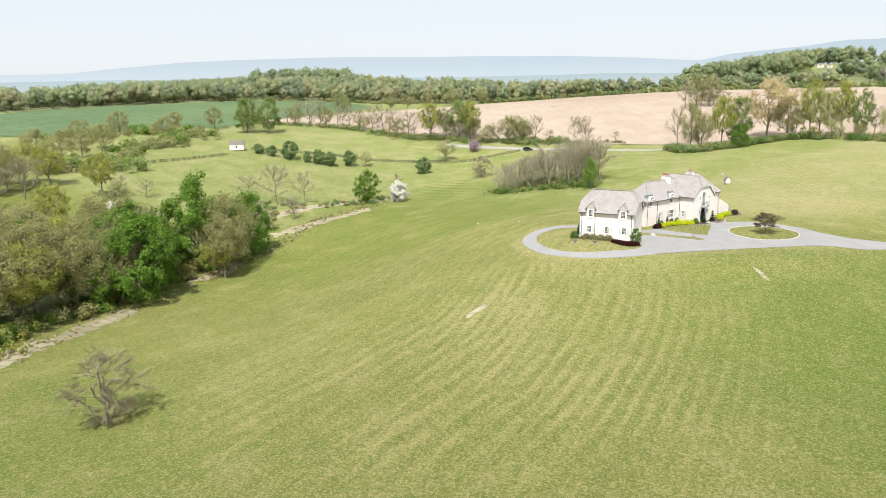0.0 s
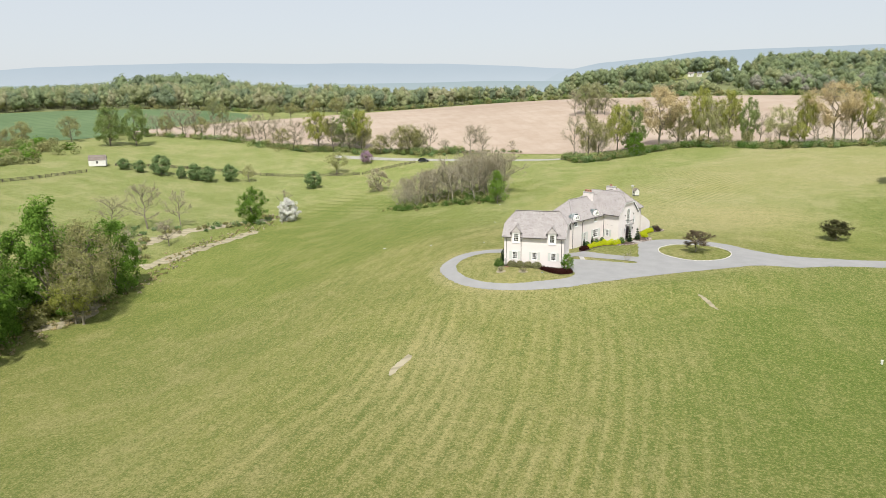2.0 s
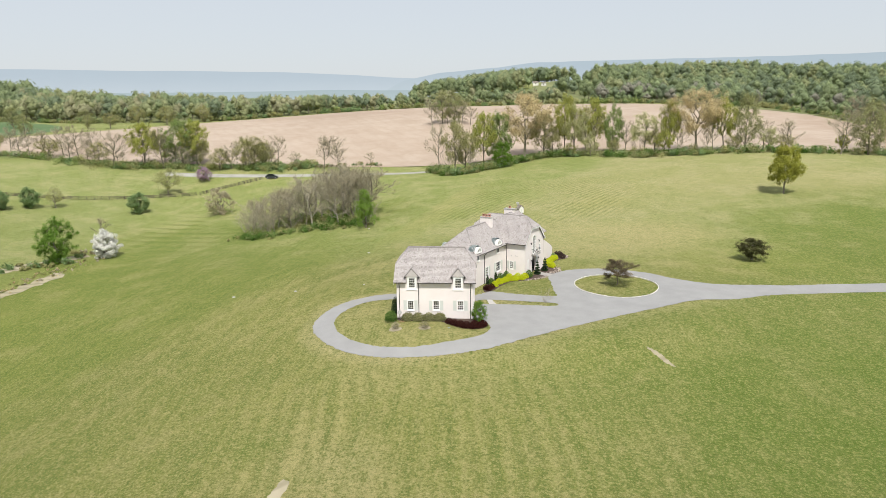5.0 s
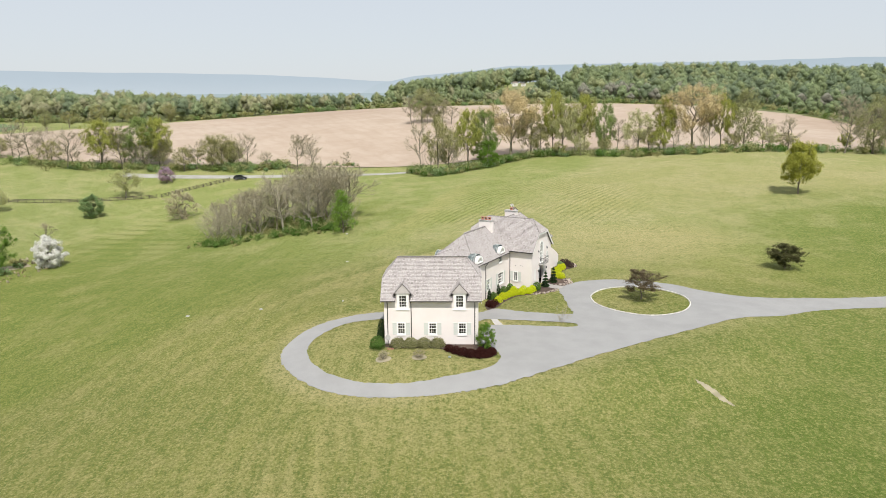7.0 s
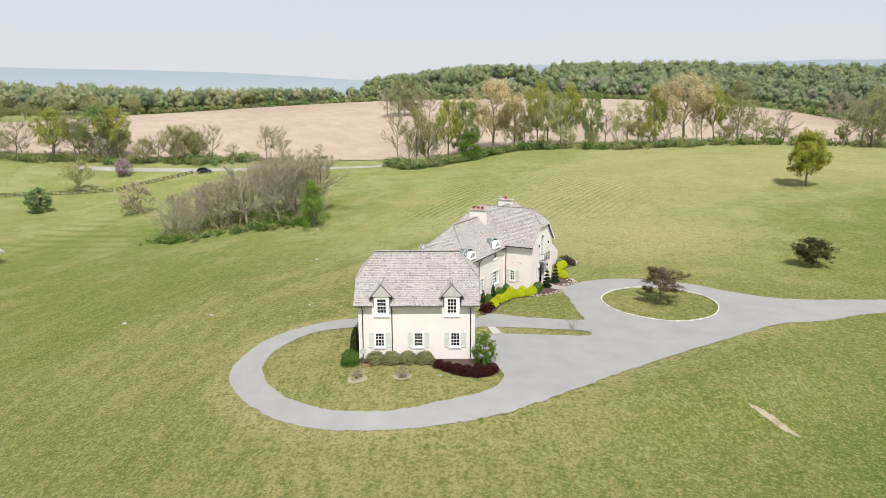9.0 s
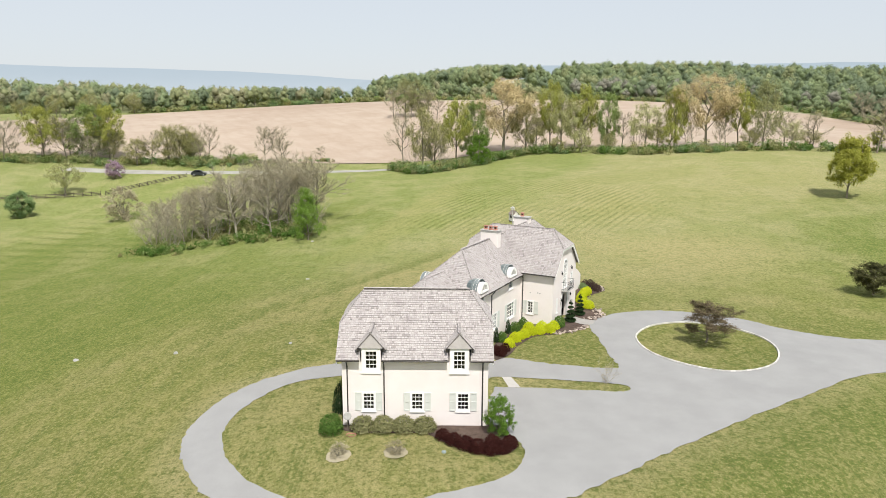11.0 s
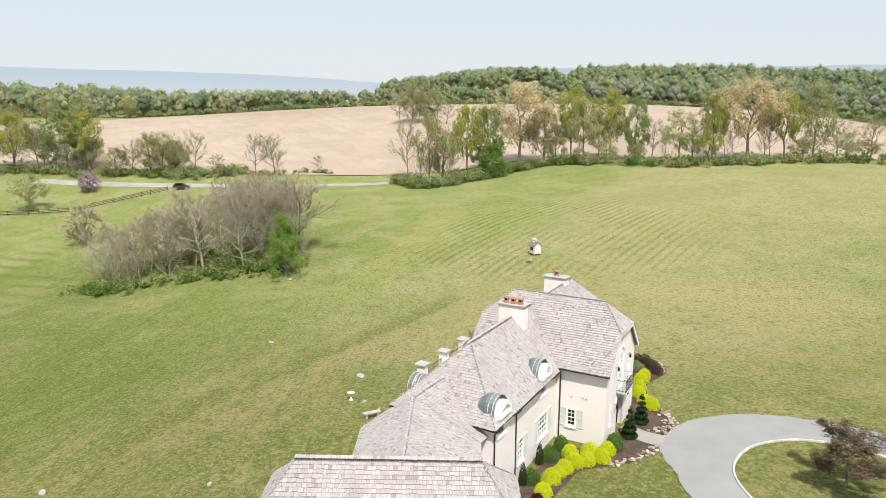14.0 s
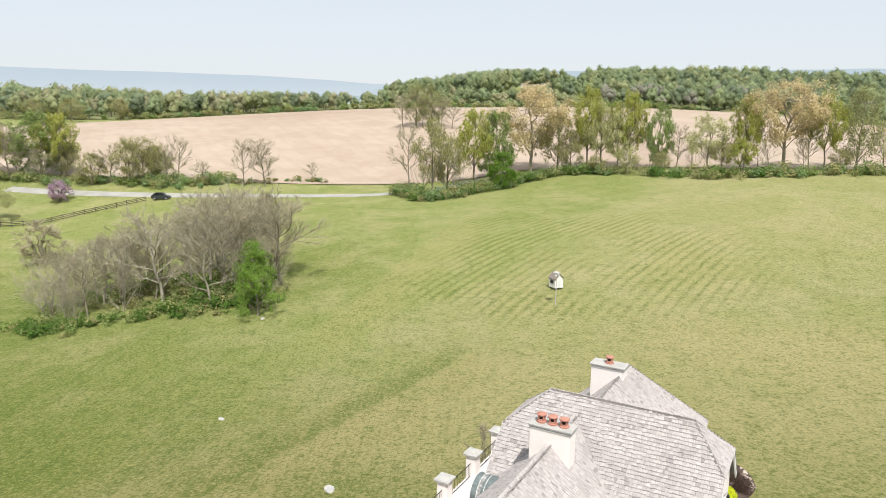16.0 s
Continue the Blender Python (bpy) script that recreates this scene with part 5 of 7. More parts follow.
def leafy_stock(style, seed):
    """Trunk and crown meshes, one high and one across: limbs reach out to fill an uneven rounded crown."""
    key = (style, seed)
    leaf, count, size, radius, twigs, bark, base = STYLE[style]
    s = Sprig(seed * 97 + len(style) * 13 + 5)
    rnd = s.rnd
    cone = style == "bright"

    def reach(t, a):
        t = min(max(t, 0.02), 0.98)
        r = 0.46 * (1 - t) ** 0.8 + 0.05 if cone else 0.5 * math.sin(math.pi * (0.10 + 0.90 * t) ** 1.05) ** 0.55
        uneven = 0.10 if style == "round" else 0.34
        return r * (0.80 + uneven * noise.noise(Vector((math.cos(a) * 1.3 + seed * 7, math.sin(a) * 1.3, t * 2.2))) + 0.12)

    def way(p, q, r0, r1, sides, sag=0.05):
        mid = (p + q) / 2 + Vector((rnd.gauss(0, sag), rnd.gauss(0, sag), rnd.gauss(0, sag * 0.5) - sag * 0.4))
        s.limb(p, mid, r0, (r0 + r1) / 2, sides), s.limb(mid, q, (r0 + r1) / 2, r1, sides)

    spine = [Vector((0, 0, -0.02))]
    for k in range(1, 7):
        spine.append(Vector((rnd.gauss(0, 0.008 * k), rnd.gauss(0, 0.008 * k), 0.15 * k)))
    stems = 1 if style not in ("thorn", "blossom", "redbud") else 4
    for m in range(stems):
        o = Vector((rnd.gauss(0, 0.02), rnd.gauss(0, 0.02), 0)) if m else Vector((0, 0, 0))
        lean = Vector((rnd.gauss(0, 0.25), rnd.gauss(0, 0.25), 0)) if m else Vector((0, 0, 0))
        for k in range(6):
            if m and k > 3:
                break
            thick = 0.021 if stems == 1 else 0.014
            s.limb(spine[k] + o + lean * (0.15 * k), spine[k + 1] + o + lean * (0.15 * (k + 1)), thick * (1 - k * 0.14) + 0.003, thick * (0.86 - k * 0.14) + 0.003, 7 if not k else 5)

    def on_spine(z):
        k = min(max(z, 0) / 0.15, 5.99)
        i = int(k)
        return spine[i].lerp(spine[i + 1], k - i)

    mains = 12
    for i in range(mains):
        t = (i + 0.5) / mains
        a = i * 2.39996 + rnd.gauss(0, 0.25)
        r = reach(t, a)
        z = base + (1 - base) * (0.04 + 0.86 * t)
        m = Vector((math.cos(a) * r * 0.55, math.sin(a) * r * 0.55, z))
        root = on_spine(max(base * 0.55, min(z - 0.5 * r - 0.04, 0.82)))
        way(root, m, 0.0085, 0.005, 4)
        for _ in range(5):
            a2, t2 = a + rnd.gauss(0, 0.55), min(max(t + rnd.gauss(0, 0.10), 0.01), 0.99)
            r2 = reach(t2, a2) * rnd.uniform(0.55, 1.0)
            q = Vector((math.cos(a2) * r2, math.sin(a2) * r2, base + (1 - base) * (0.02 + 0.95 * t2) + rnd.gauss(0, 0.02)))
            way(m, q, 0.0045, 0.0022, 3, 0.03)
            s.tips.append((q, (q - m).normalized()))
            for _ in range(3):
                e = q + Vector((rnd.gauss(0, 0.065), rnd.gauss(0, 0.065), rnd.gauss(0.01, 0.05)))
                e.z = max(e.z, 0.02)
                s.limb(q.lerp(m, rnd.uniform(0, 0.4)), e, 0.0024, 0.0012, 3)
                s.tips.append((e, (e - m).normalized()))
    for p, d in s.tips:
        if count and rnd.random() < 0.95:
            s.spray(p, radius * rnd.uniform(0.6, 1.2), max(2, int(count * rnd.uniform(0.5, 1.4))), size, Vector((0, 0, base + (1 - base) * 0.35)))
        for _ in range(twigs):
            s.twig(p - d * rnd.uniform(0, 0.08), s.fork((d + Vector((0, 0, 0.25))).normalized(), 0.9), rnd.uniform(0.05, 0.13), 0.0012)
    for v in s.cv:
        v.z = max(v.z, 0.004)
    STOCK[key] = (mesh_of("trunk", s.lv, s.lf, bark, True), mesh_of("crown", s.cv, s.cf, LEAF[leaf]))
    return STOCK[key]


def stock(style, seed):
    if (style, seed) in STOCK:
        return STOCK[style, seed]
    return (bare_stock if style in BARE else leafy_stock)(style, seed)


WORDS = {
    "leafy": "broad deciduous tree in full green leaf", "fresh": "spring tree with fresh yellow-green leaves", "bud": "half-bare tree with olive opening buds",
    "tan": "tall tree with tan catkins and young leaves", "olive": "tall tree with dark olive new leaves", "pale": "slim tree with pale green young leaves",
    "bare": "leafless grey deciduous tree with fine twigs", "palebare": "leafless pale-barked tree with spreading limbs", "blossom": "small ornamental tree covered in white blossom",
    "redbud": "low redbud tree in mauve bloom", "bronze": "low spreading tree with dark bronze leaves", "bright": "pointed young tree with bright green leaves",
    "green": "broad tree in dense deep green leaf", "sage": "rounded orchard tree with grey-green leaves", "purple": "small bare ornamental tree with dark reddish buds", "brush": "leafless many-stemmed shrub beside the field",
}
count_of = {}


def plant(style, x, y, h, w, words="", name="tree", group="", sink=0.05):
    """One tree of a kind, h high and w across, standing on the land."""
    k = count_of.get(style, 0)
    count_of[style] = k + 1
    seed = k % (3 if style in ("leafy", "bud", "bare", "tan", "fresh", "palebare") else 2)
    ob = thing(name, (x, y, ground(x, y) - sink), words or WORDS[style], "tree", group, turn=(k * 137.5 + len(style) * 31) % 360)
    ob.scale = (w, w, h)
    for nm, me in zip(("trunk", "crown"), stock(style, seed)):
        link(nm, me, ob)
    return ob


def plants(style, group, *spots):
    for x, y, h, w in spots:
        plant(style, x, y, h * 0.93, max(w, 0.68 * h) * 1.12, group=group)


def between(a, knots):
    return float(np.interp(a, [k[0] for k in knots], [k[1] for k in knots]))


def stand(style, group, *spots):
    for x, y, h, w in spots:
        plant(style, x, y, h, w * 1.25, group=group)


ROW = "hedgerow trees beside the ploughed field"
stand("bare", ROW, (-12.7, 189, 18.3, 9.5), (61.6, 194, 12.9, 7), (80, 183, 12.4, 6), (92.8, 182, 12.7, 7), (110.6, 180, 11, 8), (118, 176, 12, 9), (-131.7, 197.7, 17.1, 11), (-84.4, 197, 12.1, 5.5), (-74, 197.2, 7.5, 7.5),
      (-61.6, 196, 13.8, 7), (-55.2, 196, 13.2, 8), (-152, 194, 16, 12))
stand("bud", ROW, (-5.8, 177, 19.2, 10), (-2, 182, 15.5, 9), (30.4, 207, 17.2, 11), (-95.6, 197, 12.9, 10.5), (-91.9, 198, 13.8, 10), (-106.5, 196, 9.1, 8), (34, 205, 12, 8), (72, 187, 9, 7))
stand("brush", ROW, (-0.5, 178, 12, 9), (100, 180, 9, 8), (-9, 183, 11, 8), (66, 190, 9, 7))
stand("fresh", ROW, (5.1, 192.8, 20.5, 10.5), (39.1, 207, 23.2, 9), (50.9, 203, 21.2, 10.5), (76.8, 184, 18.6, 8), (96.2, 181, 18.7, 8), (-119.2, 202.7, 18.3, 11.5), (-140, 198, 18, 13))
stand("leafy", ROW, (11.3, 199, 19.6, 10.5), (57.5, 196.5, 17.6, 8), (-125.9, 203.7, 18.4, 15.5))
stand("tan", ROW, (22.5, 208, 25, 20), (86.5, 183, 23, 17))
stand("pale", ROW, (43, 205, 19.6, 11), (47, 202, 15, 9), (68.3, 188, 14.6, 10.5), (-88, 200, 9, 7))
stand("olive", ROW, (104, 180, 20.4, 10.5))
plant("green", 12.5, 186, 9.5, 9.5, "rounded bright green shrub at the end of the hedgerow", name="shrub", group=ROW)
plants("olive", ROW, (143, 168, 20, 14), (170, 168, 21, 15))
plants("bare", ROW, (133, 167, 17, 13), (152, 172, 20, 14), (160, 160, 16, 13), (182, 158, 18, 15), (150, 185, 18, 13))
plants("bare", "grey trees at the end of the field", (196, 232, 17, 14), (188, 205, 15, 13), (204, 262, 18, 15), (176, 196, 13, 12), (200, 290, 16, 14))
plants("bare", "thin trees of the field edge", (-67, 226, 10, 11), (-66, 227, 8, 7), (-58, 210, 8, 7), (-44, 206, 6, 5))
plants("bare", "hedgerow trees beyond the fence", (-166, 205, 15, 11), (-174, 206, 16, 13), (-182, 207, 15, 10), (-190, 206, 13, 11), (-216, 205, 17, 12), (-224, 206, 15, 12), (-233, 206, 16, 11), (-206, 207, 13, 9))
plants("leafy", "hedgerow trees beyond the fence", (-232, 160, 19, 15), (-222, 166, 19, 13))
plants("bud", "hedgerow trees beyond the fence", (-245, 175, 14, 11), (-260, 165, 13, 11), (-275, 150, 12, 11), (-295, 130, 13, 12), (-252, 120, 11, 9))
plants("olive", "trees by the green field", (-262, 300, 13, 9), (-300, 345, 14, 12), (-250, 345, 12, 10))
plants("bud", "trees by the green field", (-235, 345, 11, 10), (-210, 372, 13, 13), (-190, 386, 12, 11), (-225, 362, 14, 10))
plants("bare", "copse in the ploughed field", (-24, 300, 16, 10), (-16, 302, 15, 11), (-8, 302, 14, 11), (-3, 299, 11, 9))
plants("olive", "copse in the ploughed field", (-19, 305, 19, 10), (-12, 306, 18, 10))

plant("round", 86, 98, 12.0, 9.8, "lone round tree with yellow-green leaves on the meadow")
plant("bronze", 57, 39, 4.0, 6.0, "low spreading tree with dark bronze leaves on the lawn")
plant("purple", 28.2, 19.0, 4.1, 6.6, "small bare reddish ornamental tree on the drive island")
plant("bright", -24.6, 83.5, 9.6, 7.2, "pointed young tree with bright green leaves beside the thicket")
plant("pale", -114, 162, 9.8, 11.5, "pale weeping tree with thin yellow-green leaves")
plant("redbud", -107, 180, 5.6, 7.6)
plant("thorn", -80.6, 128, 8.2, 10.5, "small bare rounded tree on the meadow")
plant("blossom", -94.5, 82, 6.8, 7.8)
plant("green", -105, 77, 11, 9.5, "round green tree beside the creek")
plant("bare", -107, 102, 7.6, 6.0, "small bare tree behind the white blossom tree")
for x, y, h, w in ((-175, 123, 8.0, 8.4), (-162, 127, 6.4, 6.4), (-156.7, 128.6, 6.2, 6.6), (-151.1, 135.7, 6.6, 6.8), (-114.3, 139.1, 7.0, 7.4), (-167, 125, 4.8, 4.4), (-190, 119, 4.4, 5.4), (-183, 120, 4.6, 5.4)):
    plant("sage", x, y, h, w, group="orchard trees by the fence")
plant("pale", -144.4, 139.7, 7.0, 6.8, "round orchard tree with silvery pale leaves")
# creek wood on the low ground
WOOD = "creek-side wood"
plants("green", WOOD, (-99, -30, 21, 17), (-107, -4, 25, 12), (-101, 10, 18, 10), (-110, -24, 19, 12), (-122, -40, 17, 12), (-104, -38, 12, 11))
plants("bud", WOOD, (-106, -50, 21, 15), (-104, -42, 20, 13), (-101, -62, 21, 13), (-112, -58, 22, 14), (-98, -2, 21, 14), (-94, -8, 17, 9), (-108, 4, 18, 11), (-118, -50, 22, 14), (-128, -66, 20, 14), (-110, -74, 20, 14), (-120, -84, 20, 14), (-132, -50, 19, 13), (-100, -76, 15, 11))
plants("fresh", WOOD, (-96, -8, 11, 9), (-149, -14, 15, 10), (-112, -66, 16, 12), (-195, 18, 13.5, 10), (-171, 19, 14.5, 10), (-124, -58, 16, 12), (-140, -76, 18, 13), (-104, -56, 13, 10), (-96, -70, 8, 9))
plants("bare", WOOD, (-166, 22, 8.3, 7.5), (-161, 28, 7.4, 6.4), (-128, 55, 16, 14), (-122, 63, 12.5, 9), (-134, 46, 12, 11), (-140, -30, 15, 12), (-152, -40, 16, 13), (-118, 30, 10, 9), (-112, 44, 9, 8), (-180, -10, 14, 13), (-196, -4, 15, 13), (-210, 12, 14, 13))
plants("olive", WOOD, (-205, -18, 15, 14), (-190, -30, 16, 14), (-222, -6, 14, 14), (-215, 30, 12, 12), (-175, -45, 17, 14), (-160, -60, 18, 14))
plants("bud", WOOD, (-225, 45, 12, 13), (-236, 62, 11, 12), (-250, 84, 12, 13), (-262, 60, 12, 13), (-235, 25, 13, 13), (-280, 95, 12, 13))
rnd = random.Random(5)
for i in range(36):
    t = rnd.random()
    x, y = -101 - 34 * rnd.random() ** 1.3, -84 + 74 * t
    plant(("bud", "olive", "bud", "fresh", "green", "bare")[i % 6], x, y, rnd.uniform(13, 19), rnd.uniform(11, 15), group=WOOD)
for i in range(26):
    x, y = rnd.uniform(-235, -130), rnd.uniform(-75, 20)
    if x > -185 and y > -12:
        continue
    plant(("bud", "bare", "olive", "bud", "fresh")[i % 5], x, y, rnd.uniform(10, 15), rnd.uniform(11, 15), group=WOOD)
for i in range(12):
    x = 20 + 130 * (i + rnd.random()) / 12
    y = between(x, [(-12, 186), (-4, 172), (8, 186), (22, 202), (40, 200), (60, 184), (70, 176), (100, 175), (130, 172), (150, 172)]) + rnd.uniform(0, 7)
    plant(("bare", "bud", "pale", "bud", "fresh", "bare")[i % 6], x, y, rnd.uniform(5, 9), rnd.uniform(5, 8), group=ROW)
for i in range(22):
    x = -250 + 170 * (i + rnd.random()) / 22
    plant(("bare", "bare", "bud")[i % 3], x, between(x, [(-260, 200), (-154, 198), (-80, 200)]) + rnd.uniform(-1, 6), rnd.uniform(8, 14), rnd.uniform(8, 12), group="hedgerow trees beyond the fence")
plant("thorn", -45.5, -81, 9.6, 11.0, "leafless rounded shrub tree standing alone in the meadow")

# thicket of bare saplings with green undergrowth
rnd = random.Random(11)
for i in range(44):
    t, s = (i + rnd.random()) / 44, rnd.random()
    x = -60 + 35 * t + rnd.uniform(-1, 1)
    y = 87 + 3 * t + 22 * s * (1 - 0.35 * abs(t - 0.5))
    h = rnd.uniform(6.6, 9.6) + 5.6 * min(1, 1.5 * t) * rnd.uniform(0.75, 1.15)
    plant(("palebare", "bare", "brush", "bare", "palebare")[i % 5], x, y, h, h * rnd.uniform(0.70, 1.05), "leafless sapling of the meadow thicket", group="thicket saplings")
for x, y, h, w in ((-57, 90, 7.4, 9.5), (-52, 88.5, 8.0, 9.0), (-61, 95, 6.6, 9.0), (-46, 90, 8.4, 8.0)):
    plant("brush", x, y, h, w, "low many-stemmed leafless shrub at the edge of the thicket", group="thicket saplings")
plant("bronze", -39.6, 141, 7.0, 6.0, "dark bronze evergreen behind the thicket")


def undergrowth(name, line, width, height, count, stocks, words, seed, size=0.33):
    """Shrubs along a line, as one uncounted mass of leaves."""
    s = Sprig(seed)
    rnd = s.rnd
    c = rounded(line, 12, False)
    slots = []
    for _ in range(count):
        p = c[rnd.randrange(len(c))] + np.array([rnd.gauss(0, width), rnd.gauss(0, width)])
        h = height * rnd.uniform(0.45, 1.2)
        r = h * rnd.uniform(0.6, 0.95)
        k, slot = len(s.cf), rnd.randrange(len(stocks))
        z = ground(p[0], p[1])
        for _ in range(3):
            s.spray(Vector((p[0] + rnd.gauss(0, r * 0.5), p[1] + rnd.gauss(0, r * 0.5), z + h * rnd.uniform(0.25, 0.6))), r * 0.62, int(40 * max(1, h / 2)), size * 0.95, Vector((p[0], p[1], z - h * 0.3)))
        slots += [slot] * (len(s.cf) - k)
    me = mesh_of(name, s.cv, s.cf, [LEAF[q] for q in stocks], slots=slots)
    return tagged(link(name, me), words, "undergrowth", kind="stuff")


HEDGE = [(-260, 196), (-200, 200), (-154, 196), (-129, 198), (-93, 198), (-84, 198), (-70, 200)]
undergrowth("hedgerow_undergrowth", HEDGE, 1.8, 3.2, 260, ["leafy", "bud", "sage", "olive"], "green and brown shrubs under the hedgerow trees", 21, 0.30)
undergrowth("hedgerow_undergrowth", [(-66, 200), (-50, 204), (-40, 205)], 1.2, 1.6, 26, ["bud", "bare", "sage"], "low brown scrub along the field edge", 27, 0.3)
undergrowth("hedgerow_undergrowth", [(-16, 186), (-6.5, 171), (2, 177), (8, 184), (16, 191), (24, 200), (33, 203), (47, 196), (59, 182), (70, 174.5), (84, 174), (100, 173), (120, 171), (150, 168), (180, 160)], 1.5, 3.2, 330,
            ["leafy", "bud", "sage", "olive", "box"], "green and brown shrubs under the hedgerow trees", 22, 0.30)
undergrowth("thicket_undergrowth", [(-60, 86), (-52, 84.5), (-44, 85.5), (-36, 87), (-30, 88.5), (-27, 90)], 1.5, 1.7, 120, ["box", "leafy", "box", "bud"], "green brambles at the foot of the thicket", 23, 0.19)
undergrowth("thicket_undergrowth", [(-56, 94), (-46, 96), (-36, 97), (-29, 96)], 3.2, 2.4, 90, ["box", "leafy", "olive", "bud"], "tangled brown and green brush inside the thicket", 24, 0.20)
undergrowth("creek_undergrowth", [(-92, -84), (-98, -66), (-101, -50), (-104, -30), (-106, -10), (-104, 6)], 2.6, 3.0, 170, ["green", "bud", "fresh", "olive"], "shrubs and brambles along the creek", 25, 0.36)
undergrowth("creek_undergrowth", [(-112, 16), (-116, 36), (-126, 52), (-116, 62), (-106, 76), (-102, 88)], 2.2, 1.6, 70, ["bud", "bare", "sage"], "low scrub along the creek", 26, 0.30)
undergrowth("reed_tufts", [(-86, -80), (-90, -62), (-94, -44), (-98, -26), (-99, -8), (-98, 12), (-101, 30), (-104, 46), (-101, 62), (-96, 80)], 2.0, 0.55, 420, ["tan", "bare", "bud"], "dry reed tufts along the creek bank", 29, 0.12)
undergrowth("valley_scrub", [(-330, 105), (-290, 128), (-262, 140), (-240, 120), (-225, 80), (-205, 40)], 6.0, 4.5, 150, ["bud", "green", "olive", "leafy"], "brown and green scrub in the valley", 28, 0.5)


OCTA = np.array([(1, 0, 0), (-1, 0, 0), (0, 1, 0), (0, -1, 0), (0, 0, 1), (0, 0, -1)], float)
OCTA_FACES = np.array([(0, 2, 4), (2, 1, 4), (1, 3, 4), (3, 0, 4), (2, 0, 5), (1, 2, 5), (3, 1, 5), (0, 3, 5)])


def woods(name, zone, count, h0, h1, seed, words, tints, sprays=260, tall=None):
    """Distant woodland, as one mass: each crown is a heap of leafy lobes on a short trunk; tall: how much it grows from west to east."""
    rng = np.random.default_rng(seed)
    verts, tris, slots, base, n_done = [], [], [], 0, 0
    xs_, ys_ = [p[0] for p in zone], [p[1] for p in zone]
    lobes = 7

    def add(v, f, slot):
        nonlocal base
        verts.append(v), tris.append(f + base), slots.append(np.full(len(f), slot))
        base += len(v)

    while n_done < count:
        x, y = rng.uniform(min(xs_), max(xs_)), rng.uniform(min(ys_), max(ys_))
        if not inside(x, y, zone) or math.hypot(x - 53, (y - 606) * 0.5) < 10:
            continue
        n_done += 1
        h = rng.uniform(h0, h1) * (1.0 if rng.random() < 0.70 else rng.uniform(0.45, 0.8))
        h *= between(x, tall) if tall else 1.0
        w, z = h * rng.uniform(0.30, 0.46), ground(x, y)
        slot = tints[int(rng.integers(len(tints)))]
        # lobes heaped round the middle of the crown, the highest one in its middle
        d = rng.normal(size=(lobes, 3))
        d /= np.linalg.norm(d, axis=1)[:, None]
        at = d * np.array([w * 0.72, w * 0.72, h * 0.22]) * rng.uniform(0.55, 1.0, (lobes, 1)) + np.array([x, y, z + h * 0.48])
        at[0] = (x, y, z + h * 0.72)
        size = np.stack([w * rng.uniform(0.42, 0.66, lobes)] * 2 + [h * rng.uniform(0.17, 0.26, lobes)], 1)
        heart = (at[:, None, :] + OCTA[None] * size[:, None, :] * 0.86).reshape(-1, 3)
        add(heart, (OCTA_FACES[None] + 6 * np.arange(lobes)[:, None, None]).reshape(-1, 3), slot)
        # leaf sprays lie over the lobes like scales, each turned a little its own way
        k = rng.integers(lobes, size=sprays)
        out = rng.normal(size=(sprays, 3)) + np.array([0, -0.15, 0.35])
        out /= np.linalg.norm(out, axis=1)[:, None]
        p = at[k] + out * size[k] * rng.uniform(0.86, 1.08, (sprays, 1))
        nrm = out + rng.normal(size=(sprays, 3)) * 0.33 + np.array([0, 0, 0.25])
        nrm /= np.linalg.norm(nrm, axis=1)[:, None]
        u = np.cross(nrm, rng.normal(size=(sprays, 3)))
        u /= np.linalg.norm(u, axis=1)[:, None]
        v = np.cross(nrm, u)
        r = h * 0.046 * rng.uniform(0.5, 1.25, (sprays, 1))
        add(np.stack([p - u * r * 0.8 - v * r * 0.6, p + v * r * 0.8 - u * r * 0.5, p + u * r], 1).reshape(-1, 3), np.arange(3 * sprays).reshape(-1, 3), slot)
        t = np.array([(0.3, 0), (-0.15, 0.26), (-0.15, -0.26)])
        trunk = np.concatenate([np.column_stack([t + (x, y), np.full(3, z - 0.5)]), np.column_stack([t * 0.6 + (x, y), np.full(3, z + h * 0.6)])])
        add(trunk, np.array([(0, 1, 4), (0, 4, 3), (1, 2, 5), (1, 5, 4), (2, 0, 3), (2, 3, 5)]), len(WOODTINTS))
    verts, tris = np.concatenate(verts), np.concatenate(tris)
    me = bpy.data.meshes.new(name)
    me.vertices.add(len(verts)), me.loops.add(3 * len(tris)), me.polygons.add(len(tris))
    me.vertices.foreach_set("co", verts.astype(np.float32).ravel())
    me.loops.foreach_set("vertex_index", tris.astype(np.int32).ravel())
    me.polygons.foreach_set("loop_start", np.arange(0, 3 * len(tris), 3, dtype=np.int32))
    for m in WOODTINTS + [BARK]:
        me.materials.append(m)
    me.polygons.foreach_set("material_index", np.concatenate(slots).astype(np.int32))
    me.update(calc_edges=True)
    me.validate()
    return tagged(link(name, me), words, "woodland", kind="stuff")


